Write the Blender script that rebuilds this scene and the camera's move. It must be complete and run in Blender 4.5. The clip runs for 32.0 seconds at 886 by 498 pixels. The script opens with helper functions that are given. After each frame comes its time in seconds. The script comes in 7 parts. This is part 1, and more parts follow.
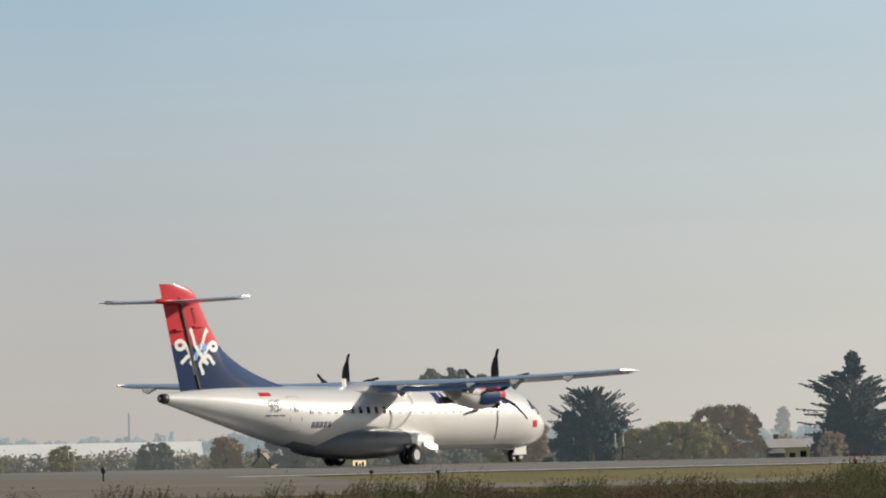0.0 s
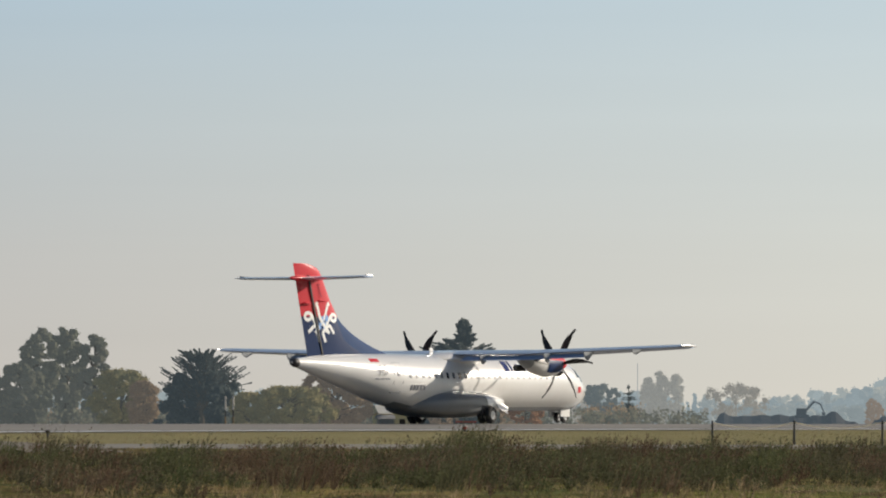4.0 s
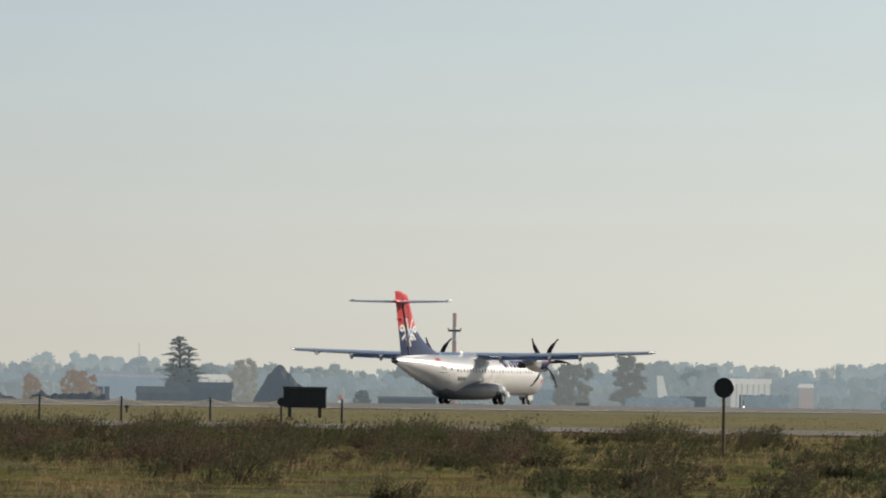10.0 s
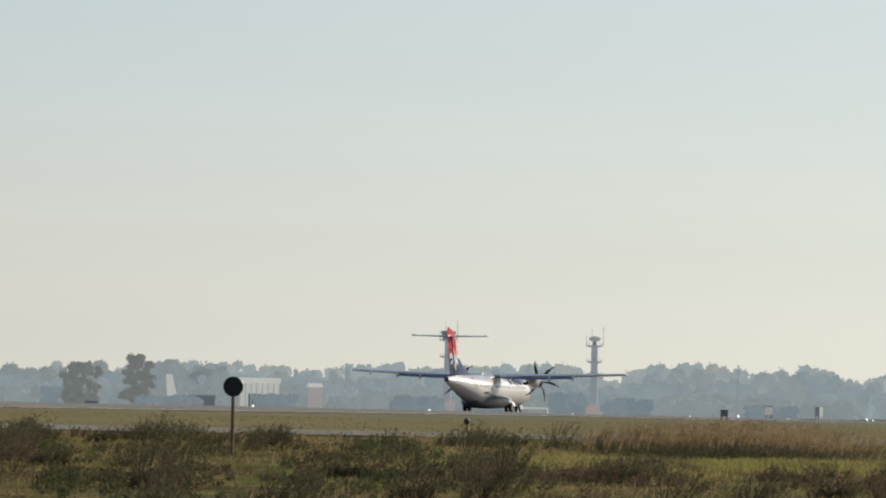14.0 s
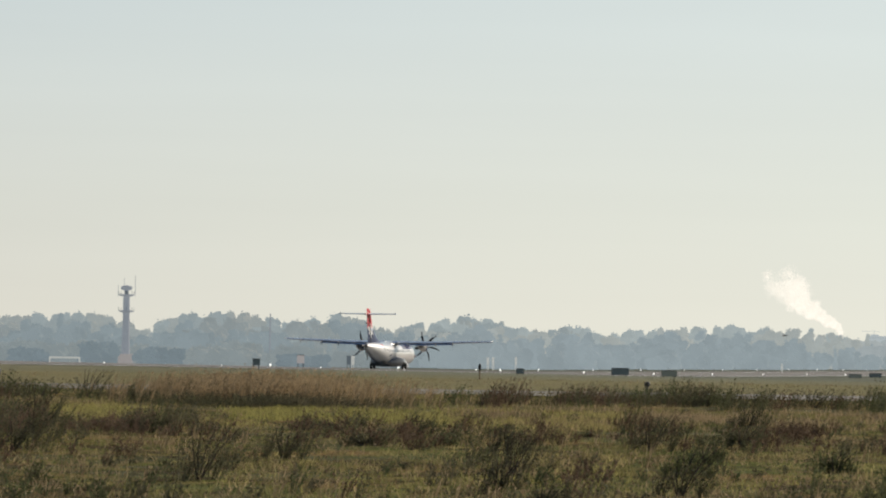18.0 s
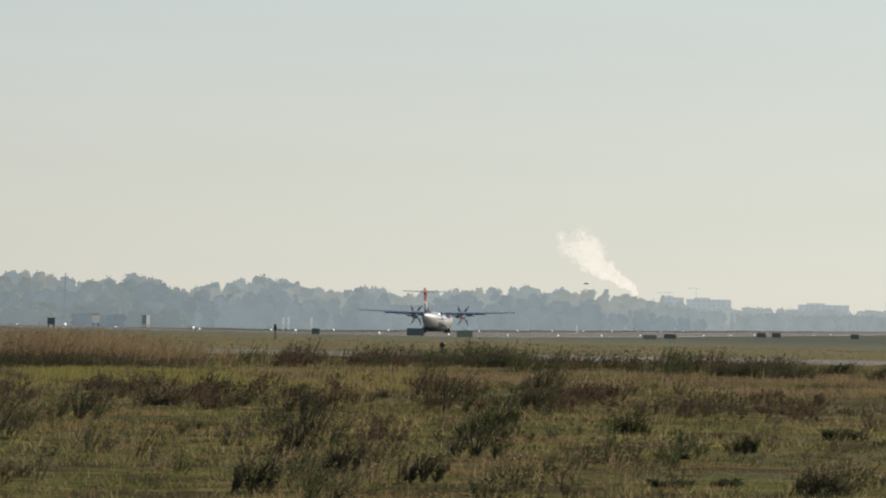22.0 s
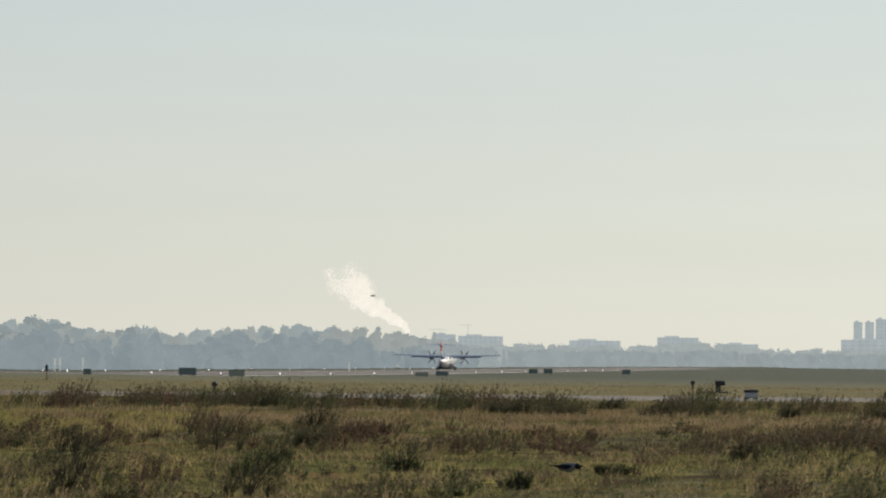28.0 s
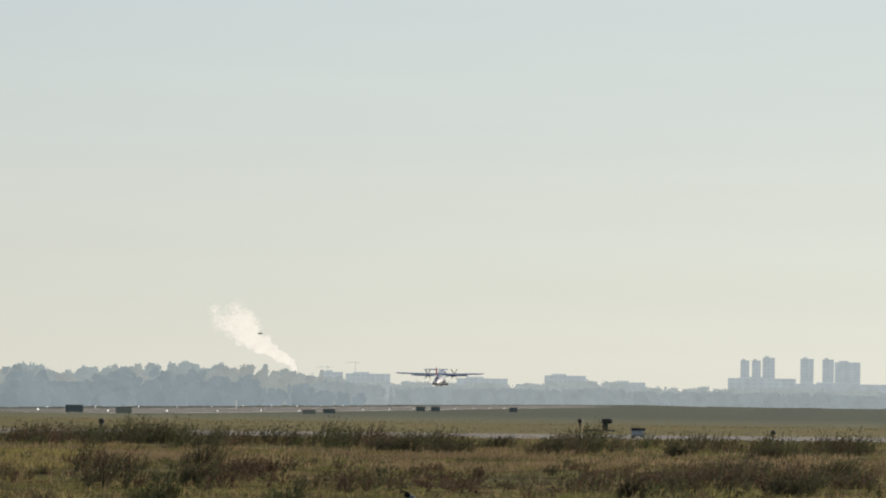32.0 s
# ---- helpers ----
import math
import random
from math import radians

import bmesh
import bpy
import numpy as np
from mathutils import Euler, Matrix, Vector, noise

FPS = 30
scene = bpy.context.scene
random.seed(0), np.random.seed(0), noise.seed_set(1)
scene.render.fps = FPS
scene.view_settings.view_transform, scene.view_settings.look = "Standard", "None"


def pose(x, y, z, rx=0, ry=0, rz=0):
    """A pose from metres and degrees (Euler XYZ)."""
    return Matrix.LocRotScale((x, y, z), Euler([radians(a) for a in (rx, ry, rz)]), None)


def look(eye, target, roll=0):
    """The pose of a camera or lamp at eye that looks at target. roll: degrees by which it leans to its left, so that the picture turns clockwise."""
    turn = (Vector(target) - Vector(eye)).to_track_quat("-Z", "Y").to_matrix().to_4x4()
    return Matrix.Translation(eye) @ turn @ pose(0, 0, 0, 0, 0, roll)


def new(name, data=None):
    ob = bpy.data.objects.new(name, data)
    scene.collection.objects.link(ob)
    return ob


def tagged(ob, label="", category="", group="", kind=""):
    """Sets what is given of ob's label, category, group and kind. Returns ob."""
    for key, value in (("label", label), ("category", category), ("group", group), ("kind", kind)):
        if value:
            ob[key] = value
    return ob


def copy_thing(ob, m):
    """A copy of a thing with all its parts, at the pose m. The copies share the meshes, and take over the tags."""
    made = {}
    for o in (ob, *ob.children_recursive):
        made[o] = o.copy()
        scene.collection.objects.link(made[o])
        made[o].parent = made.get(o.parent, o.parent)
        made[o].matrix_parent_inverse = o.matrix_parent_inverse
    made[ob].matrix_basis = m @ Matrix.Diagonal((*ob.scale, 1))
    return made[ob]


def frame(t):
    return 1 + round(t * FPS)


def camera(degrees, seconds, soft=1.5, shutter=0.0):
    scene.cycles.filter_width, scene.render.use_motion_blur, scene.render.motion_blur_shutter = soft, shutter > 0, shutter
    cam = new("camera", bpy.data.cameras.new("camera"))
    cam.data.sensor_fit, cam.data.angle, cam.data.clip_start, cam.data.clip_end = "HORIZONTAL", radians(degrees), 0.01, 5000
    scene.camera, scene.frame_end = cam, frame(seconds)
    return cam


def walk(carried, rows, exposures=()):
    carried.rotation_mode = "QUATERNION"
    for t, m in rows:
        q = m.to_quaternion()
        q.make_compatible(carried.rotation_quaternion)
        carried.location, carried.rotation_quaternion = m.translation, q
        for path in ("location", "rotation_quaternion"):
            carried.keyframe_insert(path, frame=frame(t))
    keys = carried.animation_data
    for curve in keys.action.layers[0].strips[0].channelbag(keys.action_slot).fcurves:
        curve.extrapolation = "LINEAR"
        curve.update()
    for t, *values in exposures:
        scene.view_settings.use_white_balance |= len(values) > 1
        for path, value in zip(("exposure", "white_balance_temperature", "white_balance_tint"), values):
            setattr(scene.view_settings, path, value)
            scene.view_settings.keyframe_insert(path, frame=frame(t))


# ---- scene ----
# ---- the camera: one place on the grass, panning after the aircraft ----
cam = camera(10.084, 32.0, soft=2.05)
EYE = 1.7
# seconds, bearing from the runway's direction, tilt, roll (degrees)
VIEW = [
    (0, 35.933, 2.409, -1.178), (0.5, 35.356, 2.397, -0.828), (1, 34.845, 2.348, -0.533), (1.5, 34.293, 2.273, -0.422), (2, 33.485, 2.261, -0.334),
    (2.5, 32.900, 2.196, -0.177), (4.5, 31.034, 1.894, -0.215), (5, 30.456, 1.831, -0.356), (5.5, 29.826, 1.638, -0.241), (6, 29.074, 1.569, -0.012),
    (6.5, 27.846, 1.707, 0.303), (7, 26.795, 1.779, 0.157), (7.5, 26.159, 1.741, -0.097), (8, 25.712, 1.741, -0.025), (8.5, 24.710, 1.740, 0.279),
    (9, 23.737, 1.718, 0.436), (9.5, 22.838, 1.711, 0.638), (10, 21.973, 1.709, 0.755), (10.5, 21.115, 1.696, 0.849), (11, 20.085, 1.656, 0.827),
    (11.5, 19.285, 1.517, 1.030), (12, 18.821, 1.569, 1.107), (12.5, 18.001, 1.687, 1.370), (13, 17.060, 1.631, 1.457), (13.5, 16.826, 1.708, 1.308),
    (15.5, 14.166, 1.693, 0.933), (16, 13.663, 1.518, 0.942), (16.5, 13.079, 1.389, 0.886), (17, 12.347, 1.305, 1.025), (17.5, 11.764, 1.260, 0.965),
    (18, 11.044, 1.303, 1.007), (18.5, 10.816, 1.329, 1.139), (19, 10.687, 1.265, 1.211), (19.5, 10.173, 1.198, 1.348), (20, 9.761, 1.150, 1.316),
    (20.5, 9.497, 1.252, 1.348), (21, 9.343, 1.198, 1.326), (21.5, 8.910, 1.101, 1.297), (22, 8.707, 0.893, 1.192), (22.5, 8.765, 0.698, 1.095),
    (23, 8.500, 0.832, 1.088), (23.5, 8.136, 0.885, 1.017), (24, 7.394, 0.967, 0.889), (24.5, 6.887, 1.159, 0.841), (26.5, 6.423, 1.175, 0.824),
    (27, 5.978, 1.244, 0.808), (27.5, 6.033, 1.320, 0.745), (28, 6.105, 1.369, 0.659), (28.5, 6.038, 1.250, 0.675), (29, 5.916, 1.176, 0.785),
    (29.5, 5.590, 1.240, 0.744), (30, 5.120, 1.250, 0.643), (30.5, 5.156, 1.308, 0.640), (31, 5.289, 1.330, 0.716), (31.5, 5.119, 1.269, 0.690),
    (32, 4.828, 1.814, 0.774),
]
walk(cam, [(t, look((0, 0, EYE), (math.cos(radians(a)), math.sin(radians(a)), EYE + math.tan(radians(e - 0.13))), r))
           for t, a, e, r in VIEW],
     exposures=[(0, 0.13), (6, 0.17), (7, 0.08), (8, 0.08), (10, 0.01), (12, 0.06), (14, 0.03), (16, -0.04), (17, 0.02), (18, 0.01), (19, -0.10), (21, -0.11), (22, -0.16), (24, -0.13), (32, -0.13)])

# ---- light: low autumn sun ahead to the right, hazy sky ----
SUN_BEARING, SUN_HEIGHT = -32.0, 21.0
world = bpy.data.worlds.new("sky")
scene.world = world
world.use_nodes = True
wn = world.node_tree.nodes
sky = wn.new("ShaderNodeTexSky")
sky.sky_type, sky.sun_disc = "NISHITA", False
sky.sun_elevation, sky.sun_rotation = radians(SUN_HEIGHT), radians(90 - SUN_BEARING)
sky.altitude, sky.air_density, sky.dust_density, sky.ozone_density = 0, 1.0, 1.0, 1.5
wlink = world.node_tree.links.new
sky_level = wn.new("ShaderNodeVectorMath")
sky_level.operation = "SCALE"
sky_level.inputs[3].default_value = 0.06
wlink(sky.outputs[0], sky_level.inputs[0])
# haze all round the horizon, thicker and warmer low down, brighter towards the sun
way = wn.new("ShaderNodeTexCoord")
split = wn.new("ShaderNodeSeparateXYZ")
wlink(way.outputs["Generated"], split.inputs[0])
toward = wn.new("ShaderNodeVectorMath")
toward.operation = "DOT_PRODUCT"
toward.inputs[1].default_value = (math.cos(radians(SUN_BEARING)), math.sin(radians(SUN_BEARING)), 0)
wlink(way.outputs["Generated"], toward.inputs[0])
near_sun = wn.new("ShaderNodeMapRange")
near_sun.inputs[1].default_value, near_sun.inputs[2].default_value = math.cos(radians(40 - SUN_BEARING)), math.cos(radians(-4 - SUN_BEARING))
near_sun.inputs[3].default_value, near_sun.inputs[4].default_value = 0.0, 1.0
wlink(toward.outputs["Value"], near_sun.inputs[0])


def haze_ramp(stops):
    ramp = wn.new("ShaderNodeValToRGB")
    while len(ramp.color_ramp.elements) < len(stops):
        ramp.color_ramp.elements.new(0.5)
    for el, (z, colour) in zip(ramp.color_ramp.elements, stops):
        el.position, el.color = z, (*colour, 1)
    wlink(split.outputs[2], ramp.inputs[0])
    return ramp


away_side = haze_ramp(((0.0, (0.46, 0.425, 0.39)), (0.03, (0.45, 0.445, 0.43)), (0.06, (0.41, 0.465, 0.49)), (0.095, (0.335, 0.46, 0.56)), (0.35, (0.25, 0.38, 0.58))))
sun_side = haze_ramp(((0, (0.88, 0.863, 0.738)), (0.03, (0.822, 0.847, 0.754)), (0.06, (0.758, 0.813, 0.772)), (0.095, (0.719, 0.802, 0.8)), (0.35, (0.454, 0.548, 0.676))))
haze = wn.new("ShaderNodeMix")
haze.data_type = "RGBA"
wlink(near_sun.outputs[0], haze.inputs[0])
wlink(away_side.outputs[0], haze.inputs[6])
wlink(sun_side.outputs[0], haze.inputs[7])
thick = wn.new("ShaderNodeMapRange")
thick.inputs[1].default_value, thick.inputs[2].default_value = 0.10, 0.28
thick.inputs[3].default_value, thick.inputs[4].default_value = 1.0, 0.0
wlink(split.outputs[2], thick.inputs[0])
whole = wn.new("ShaderNodeMix")
whole.data_type = "RGBA"
wlink(thick.outputs[0], whole.inputs[0])
wlink(sky_level.outputs[0], whole.inputs[6])
# faint level streaks of thin cloud
stretch = wn.new("ShaderNodeMapping")
stretch.inputs["Scale"].default_value = (3.0, 3.0, 60.0)
wlink(way.outputs["Generated"], stretch.inputs[0])
streak = wn.new("ShaderNodeTexNoise")
streak.inputs["Scale"].default_value, streak.inputs["Detail"].default_value = 1.0, 4
wlink(stretch.outputs[0], streak.inputs["Vector"])
streak_level = wn.new("ShaderNodeMapRange")
streak_level.inputs[1].default_value, streak_level.inputs[2].default_value = 0.3, 0.7
streak_level.inputs[3].default_value, streak_level.inputs[4].default_value = 0.98, 1.022
wlink(streak.outputs[0], streak_level.inputs[0])
streaky = wn.new("ShaderNodeVectorMath")
streaky.operation = "SCALE"
wlink(haze.outputs[2], streaky.inputs[0])
wlink(streak_level.outputs[0], streaky.inputs[3])
wlink(streaky.outputs[0], whole.inputs[7])
wlink(whole.outputs[2], wn["Background"].inputs[0])
wn["Background"].inputs[1].default_value = 1.0
sun = new("sun", bpy.data.lights.new("sun", "SUN"))
sun.data.energy, sun.data.angle, sun.data.color = 5.0, radians(0.6), (1.0, 0.90, 0.76)
sb, sh = radians(SUN_BEARING), radians(SUN_HEIGHT)
sun.matrix_world = look((0, 0, 0), (-math.cos(sb) * math.cos(sh), -math.sin(sb) * math.cos(sh), -math.sin(sh)))


# ---- materials ----
def material(name, colour, rough=0.6, metal=0.0, second=None, scale=1.0, grain=0.0, grain_scale=20.0, bump=0.0,
             vary=0.0, coat=0.0, spec=0.5, translucent=0.0, island=False):
    """A surface with two colours mixed by a large noise, a fine grain, relief and a spread of brightness from piece to piece."""
    m = bpy.data.materials.new(name)
    m.use_nodes = True
    n, link = m.node_tree.nodes, m.node_tree.links.new
    bsdf = n["Principled BSDF"]
    bsdf.inputs["Roughness"].default_value = rough
    bsdf.inputs["Metallic"].default_value = metal
    bsdf.inputs["Specular IOR Level"].default_value = spec
    bsdf.inputs["Coat Weight"].default_value = coat
    bsdf.inputs["Coat Roughness"].default_value = 0.12
    bsdf.inputs["Base Color"].default_value = (*colour, 1)
    if second or grain or bump or vary:
        where = n.new("ShaderNodeTexCoord")
        rgb = n.new("ShaderNodeMix")
        rgb.data_type = "RGBA"
        rgb.inputs[6].default_value, rgb.inputs[7].default_value = (*colour, 1), (*(second or colour), 1)
        big = n.new("ShaderNodeTexNoise")
        big.inputs["Scale"].default_value, big.inputs["Detail"].default_value = scale, 5
        link(where.outputs["Object"], big.inputs["Vector"])
        ramp = n.new("ShaderNodeMapRange")
        ramp.inputs[1].default_value, ramp.inputs[2].default_value = 0.36, 0.64
        link(big.outputs[0], ramp.inputs[0])
        link(ramp.outputs[0], rgb.inputs[0])
        fine = n.new("ShaderNodeTexNoise")
        fine.inputs["Scale"].default_value, fine.inputs["Detail"].default_value = grain_scale, 4
        link(where.outputs["Object"], fine.inputs["Vector"])
        level = n.new("ShaderNodeMapRange")
        level.inputs[3].default_value, level.inputs[4].default_value = 1 - grain, 1 + grain
        link(fine.outputs[0], level.inputs[0])
        tint = n.new("ShaderNodeVectorMath")
        tint.operation = "SCALE"
        link(rgb.outputs[2], tint.inputs[0])
        link(level.outputs[0], tint.inputs[3])
        out = tint
        if vary:
            info = n.new("ShaderNodeNewGeometry" if island else "ShaderNodeObjectInfo")
            spread = n.new("ShaderNodeMapRange")
            spread.inputs[3].default_value, spread.inputs[4].default_value = 1 - vary, 1 + vary
            link(info.outputs["Random Per Island" if island else "Random"], spread.inputs[0])
            out = n.new("ShaderNodeVectorMath")
            out.operation = "SCALE"
            link(tint.outputs[0], out.inputs[0])
            link(spread.outputs[0], out.inputs[3])
        link(out.outputs[0], bsdf.inputs["Base Color"])
        if bump:
            relief = n.new("ShaderNodeBump")
            relief.inputs["Strength"].default_value = bump
            relief.inputs["Distance"].default_value = 0.05
            link(fine.outputs[0], relief.inputs["Height"])
            link(relief.outputs[0], bsdf.inputs["Normal"])
        if translucent:
            thin = n.new("ShaderNodeBsdfTranslucent")
            both = n.new("ShaderNodeMixShader")
            both.inputs[0].default_value = translucent
            link(out.outputs[0], thin.inputs[0])
            link(bsdf.outputs[0], both.inputs[1])
            link(thin.outputs[0], both.inputs[2])
            link(both.outputs[0], n["Material Output"].inputs[0])
    return m


def glow_material(name, colour, second, scale, glow, thin=0.0):
    """Woods and buildings on the horizon, a backdrop: emission stands in for haze."""
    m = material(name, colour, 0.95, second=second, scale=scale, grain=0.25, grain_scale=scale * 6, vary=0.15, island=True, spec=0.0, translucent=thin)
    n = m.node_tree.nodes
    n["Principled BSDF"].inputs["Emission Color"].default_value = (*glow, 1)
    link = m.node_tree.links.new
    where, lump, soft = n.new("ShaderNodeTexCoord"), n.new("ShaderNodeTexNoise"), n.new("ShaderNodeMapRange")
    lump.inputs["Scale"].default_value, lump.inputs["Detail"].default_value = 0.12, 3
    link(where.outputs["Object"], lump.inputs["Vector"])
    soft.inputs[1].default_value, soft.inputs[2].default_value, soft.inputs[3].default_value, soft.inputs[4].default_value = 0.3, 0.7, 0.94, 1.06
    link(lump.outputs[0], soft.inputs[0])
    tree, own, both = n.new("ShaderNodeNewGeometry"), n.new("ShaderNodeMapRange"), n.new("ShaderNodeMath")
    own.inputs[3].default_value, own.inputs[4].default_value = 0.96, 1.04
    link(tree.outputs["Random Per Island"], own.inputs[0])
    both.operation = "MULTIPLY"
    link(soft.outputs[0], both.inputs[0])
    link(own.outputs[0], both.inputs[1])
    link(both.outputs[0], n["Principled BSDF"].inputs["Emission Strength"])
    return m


def ground_material():
    """Autumn grassland: straw, olive and bare brown in patches of several sizes."""
    m = bpy.data.materials.new("autumn_grassland")
    m.use_nodes = True
    n, link = m.node_tree.nodes, m.node_tree.links.new
    bsdf = n["Principled BSDF"]
    bsdf.inputs["Roughness"].default_value = 0.95
    bsdf.inputs["Specular IOR Level"].default_value = 0.02
    where = n.new("ShaderNodeTexCoord")
    last = None
    for scale, low, high, colour in ((0.018, 0.46, 0.56, (0.20, 0.188, 0.108)), (0.045, 0.50, 0.60, (0.095, 0.098, 0.045)), (0.03, 0.42, 0.58, (0.150, 0.152, 0.075)), (0.07, 0.46, 0.56, (0.150, 0.165, 0.042)),
                                     (0.22, 0.50, 0.60, (0.29, 0.19, 0.075)), (0.30, 0.45, 0.58, (0.088, 0.064, 0.032)), (0.8, 0.52, 0.62, (0.25, 0.21, 0.07)),
                                     (1.7, 0.52, 0.64, (0.125, 0.135, 0.034)), (4.0, 0.50, 0.70, (0.056, 0.046, 0.022))):
        tex = n.new("ShaderNodeTexNoise")
        tex.inputs["Scale"].default_value, tex.inputs["Detail"].default_value = scale, 6
        link(where.outputs["Object"], tex.inputs["Vector"])
        step = n.new("ShaderNodeMapRange")
        step.inputs[1].default_value, step.inputs[2].default_value = low, high
        link(tex.outputs[0], step.inputs[0])
        mix = n.new("ShaderNodeMix")
        mix.data_type = "RGBA"
        mix.inputs[6].default_value, mix.inputs[7].default_value = (0.150, 0.148, 0.078, 1), (*colour, 1)
        link(step.outputs[0], mix.inputs[0])
        if last:
            link(last, mix.inputs[6])
        last = mix.outputs[2]
    # meadow by the runway: tan first, then grey-green with distance haze in it
    apart = n.new("ShaderNodeSeparateXYZ")
    link(where.outputs["Object"], apart.inputs[0])
    sward = n.new("ShaderNodeTexNoise")
    sward.inputs["Scale"].default_value, sward.inputs["Detail"].default_value = 0.03, 5
    link(where.outputs["Object"], sward.inputs["Vector"])
    away = n.new("ShaderNodeVectorMath")
    away.operation = "LENGTH"
    link(where.outputs["Object"], away.inputs[0])
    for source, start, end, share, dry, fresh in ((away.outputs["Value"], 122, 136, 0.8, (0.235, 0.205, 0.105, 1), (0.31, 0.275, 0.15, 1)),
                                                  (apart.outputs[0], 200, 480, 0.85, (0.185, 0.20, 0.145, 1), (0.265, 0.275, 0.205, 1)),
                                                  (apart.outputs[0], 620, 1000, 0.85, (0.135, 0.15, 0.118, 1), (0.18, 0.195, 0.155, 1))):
        tint_share = n.new("ShaderNodeMapRange")
        tint_share.inputs[1].default_value, tint_share.inputs[2].default_value, tint_share.inputs[4].default_value = start, end, share
        link(source, tint_share.inputs[0])
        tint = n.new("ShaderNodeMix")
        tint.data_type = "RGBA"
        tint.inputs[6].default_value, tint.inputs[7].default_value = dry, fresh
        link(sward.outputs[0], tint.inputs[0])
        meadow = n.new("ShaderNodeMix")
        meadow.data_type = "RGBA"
        link(tint_share.outputs[0], meadow.inputs[0])
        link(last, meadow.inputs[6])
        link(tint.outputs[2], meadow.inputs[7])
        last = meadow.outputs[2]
    link(last, bsdf.inputs["Base Color"])
    fine = n.new("ShaderNodeTexNoise")
    fine.inputs["Scale"].default_value, fine.inputs["Detail"].default_value = 9.0, 6
    link(where.outputs["Object"], fine.inputs["Vector"])
    relief = n.new("ShaderNodeBump")
    relief.inputs["Strength"].default_value, relief.inputs["Distance"].default_value = 0.8, 0.15
    link(fine.outputs[0], relief.inputs["Height"])
    link(relief.outputs[0], bsdf.inputs["Normal"])
    return m


GRASSLAND = ground_material()
ASPHALT = material("worn_asphalt", (0.160, 0.146, 0.129), 0.9, second=(0.195, 0.180, 0.160), scale=0.06, grain=0.25, grain_scale=3, bump=0.2)
CONCRETE = material("weathered_concrete", (0.150, 0.124, 0.093), 0.9, second=(0.185, 0.155, 0.118), scale=0.08, grain=0.2, grain_scale=2.5, bump=0.2)
TAXI_GREY = material("weathered_taxiway", (0.165, 0.150, 0.125), 0.9, second=(0.20, 0.182, 0.15), scale=0.08, grain=0.2, grain_scale=2.5, bump=0.2)
WHITE_PAINT = material("white_aircraft_paint", (0.72, 0.71, 0.695), 0.3, second=(0.68, 0.67, 0.65), scale=0.7, grain=0.03, grain_scale=6, coat=1.0)
GREY_PAINT = material("grey_wing_paint", (0.35, 0.43, 0.59), 0.32, second=(0.30, 0.385, 0.53), scale=0.9, grain=0.06, grain_scale=8, coat=0.3)
RED_PAINT = material("red_aircraft_paint", (0.54, 0.020, 0.034), 0.36, second=(0.50, 0.026, 0.040), scale=0.8, grain=0.04, coat=0.05, spec=0.2)
BLUE_PAINT = material("navy_aircraft_paint", (0.007, 0.024, 0.082), 0.4, second=(0.009, 0.027, 0.092), scale=0.8, grain=0.05, spec=0.12)
# navy made lighter to imitate the sky's sheen on the fin's front
SHEEN_BLUE_PAINT = material("sheen_lightened_navy_paint", (0.032, 0.064, 0.150), 0.7, second=(0.027, 0.055, 0.135), scale=0.8, grain=0.05, spec=0.08)
SKY_MARK = material("pale_blue_marking", (0.16, 0.33, 0.66), 0.4, grain=0.04)
LOGO_WHITE = material("white_marking", (0.82, 0.82, 0.80), 0.35, grain=0.03)
SEAM_GREY = material("pale_grey_seam", (0.42, 0.42, 0.43), 0.4, grain=0.05)
MARK_GREY = material("grey_marking", (0.10, 0.12, 0.17), 0.4, grain=0.05)
# cabin glass coloured paler, as it looks with sun and sky on it
LIT_CABIN_GLASS = material("lit_cabin_glass", (0.12, 0.125, 0.14), 0.3, second=(0.16, 0.165, 0.175), scale=2, grain=0.05, coat=0.6)
GLASS_DARK = material("dark_window_glass", (0.012, 0.014, 0.018), 0.06, grain=0.05, spec=0.8)
NUMBER_GREY = material("mid_grey_marking_paint", (0.15, 0.155, 0.175), 0.5, grain=0.06)
TITLE_BLUE = material("matt_navy_lettering", (0.03, 0.045, 0.15), 0.75, grain=0.05, spec=0.04)
PALE_WINDOW = material("pale_window_glass", (0.30, 0.295, 0.295), 0.3, grain=0.05, coat=0.6)
BLACK_COMPOSITE = material("black_composite", (0.018, 0.018, 0.02), 0.42, second=(0.03, 0.03, 0.032), scale=4, grain=0.1)
RUBBER = material("black_tyre_rubber", (0.016, 0.016, 0.017), 0.85, second=(0.028, 0.027, 0.026), scale=8, grain=0.2, bump=0.2)
STEEL = material("grey_steel", (0.42, 0.42, 0.42), 0.38, 0.85, second=(0.34, 0.34, 0.35), scale=6, grain=0.1)
DARK_METAL = material("dark_grey_metal", (0.05, 0.05, 0.055), 0.5, 0.4, second=(0.07, 0.065, 0.06), scale=5, grain=0.15)
LAMP_GLOW = bpy.data.materials.new("lamp_glow")
LAMP_GLOW.use_nodes = True
LAMP_GLOW.node_tree.nodes["Principled BSDF"].inputs["Emission Color"].default_value = (1, 0.97, 0.9, 1)
LAMP_GLOW.node_tree.nodes["Principled BSDF"].inputs["Emission Strength"].default_value = 1.6
BARK = material("rough_bark", (0.085, 0.065, 0.048), 0.95, second=(0.055, 0.043, 0.034), scale=3, grain=0.3, grain_scale=25, bump=0.6)
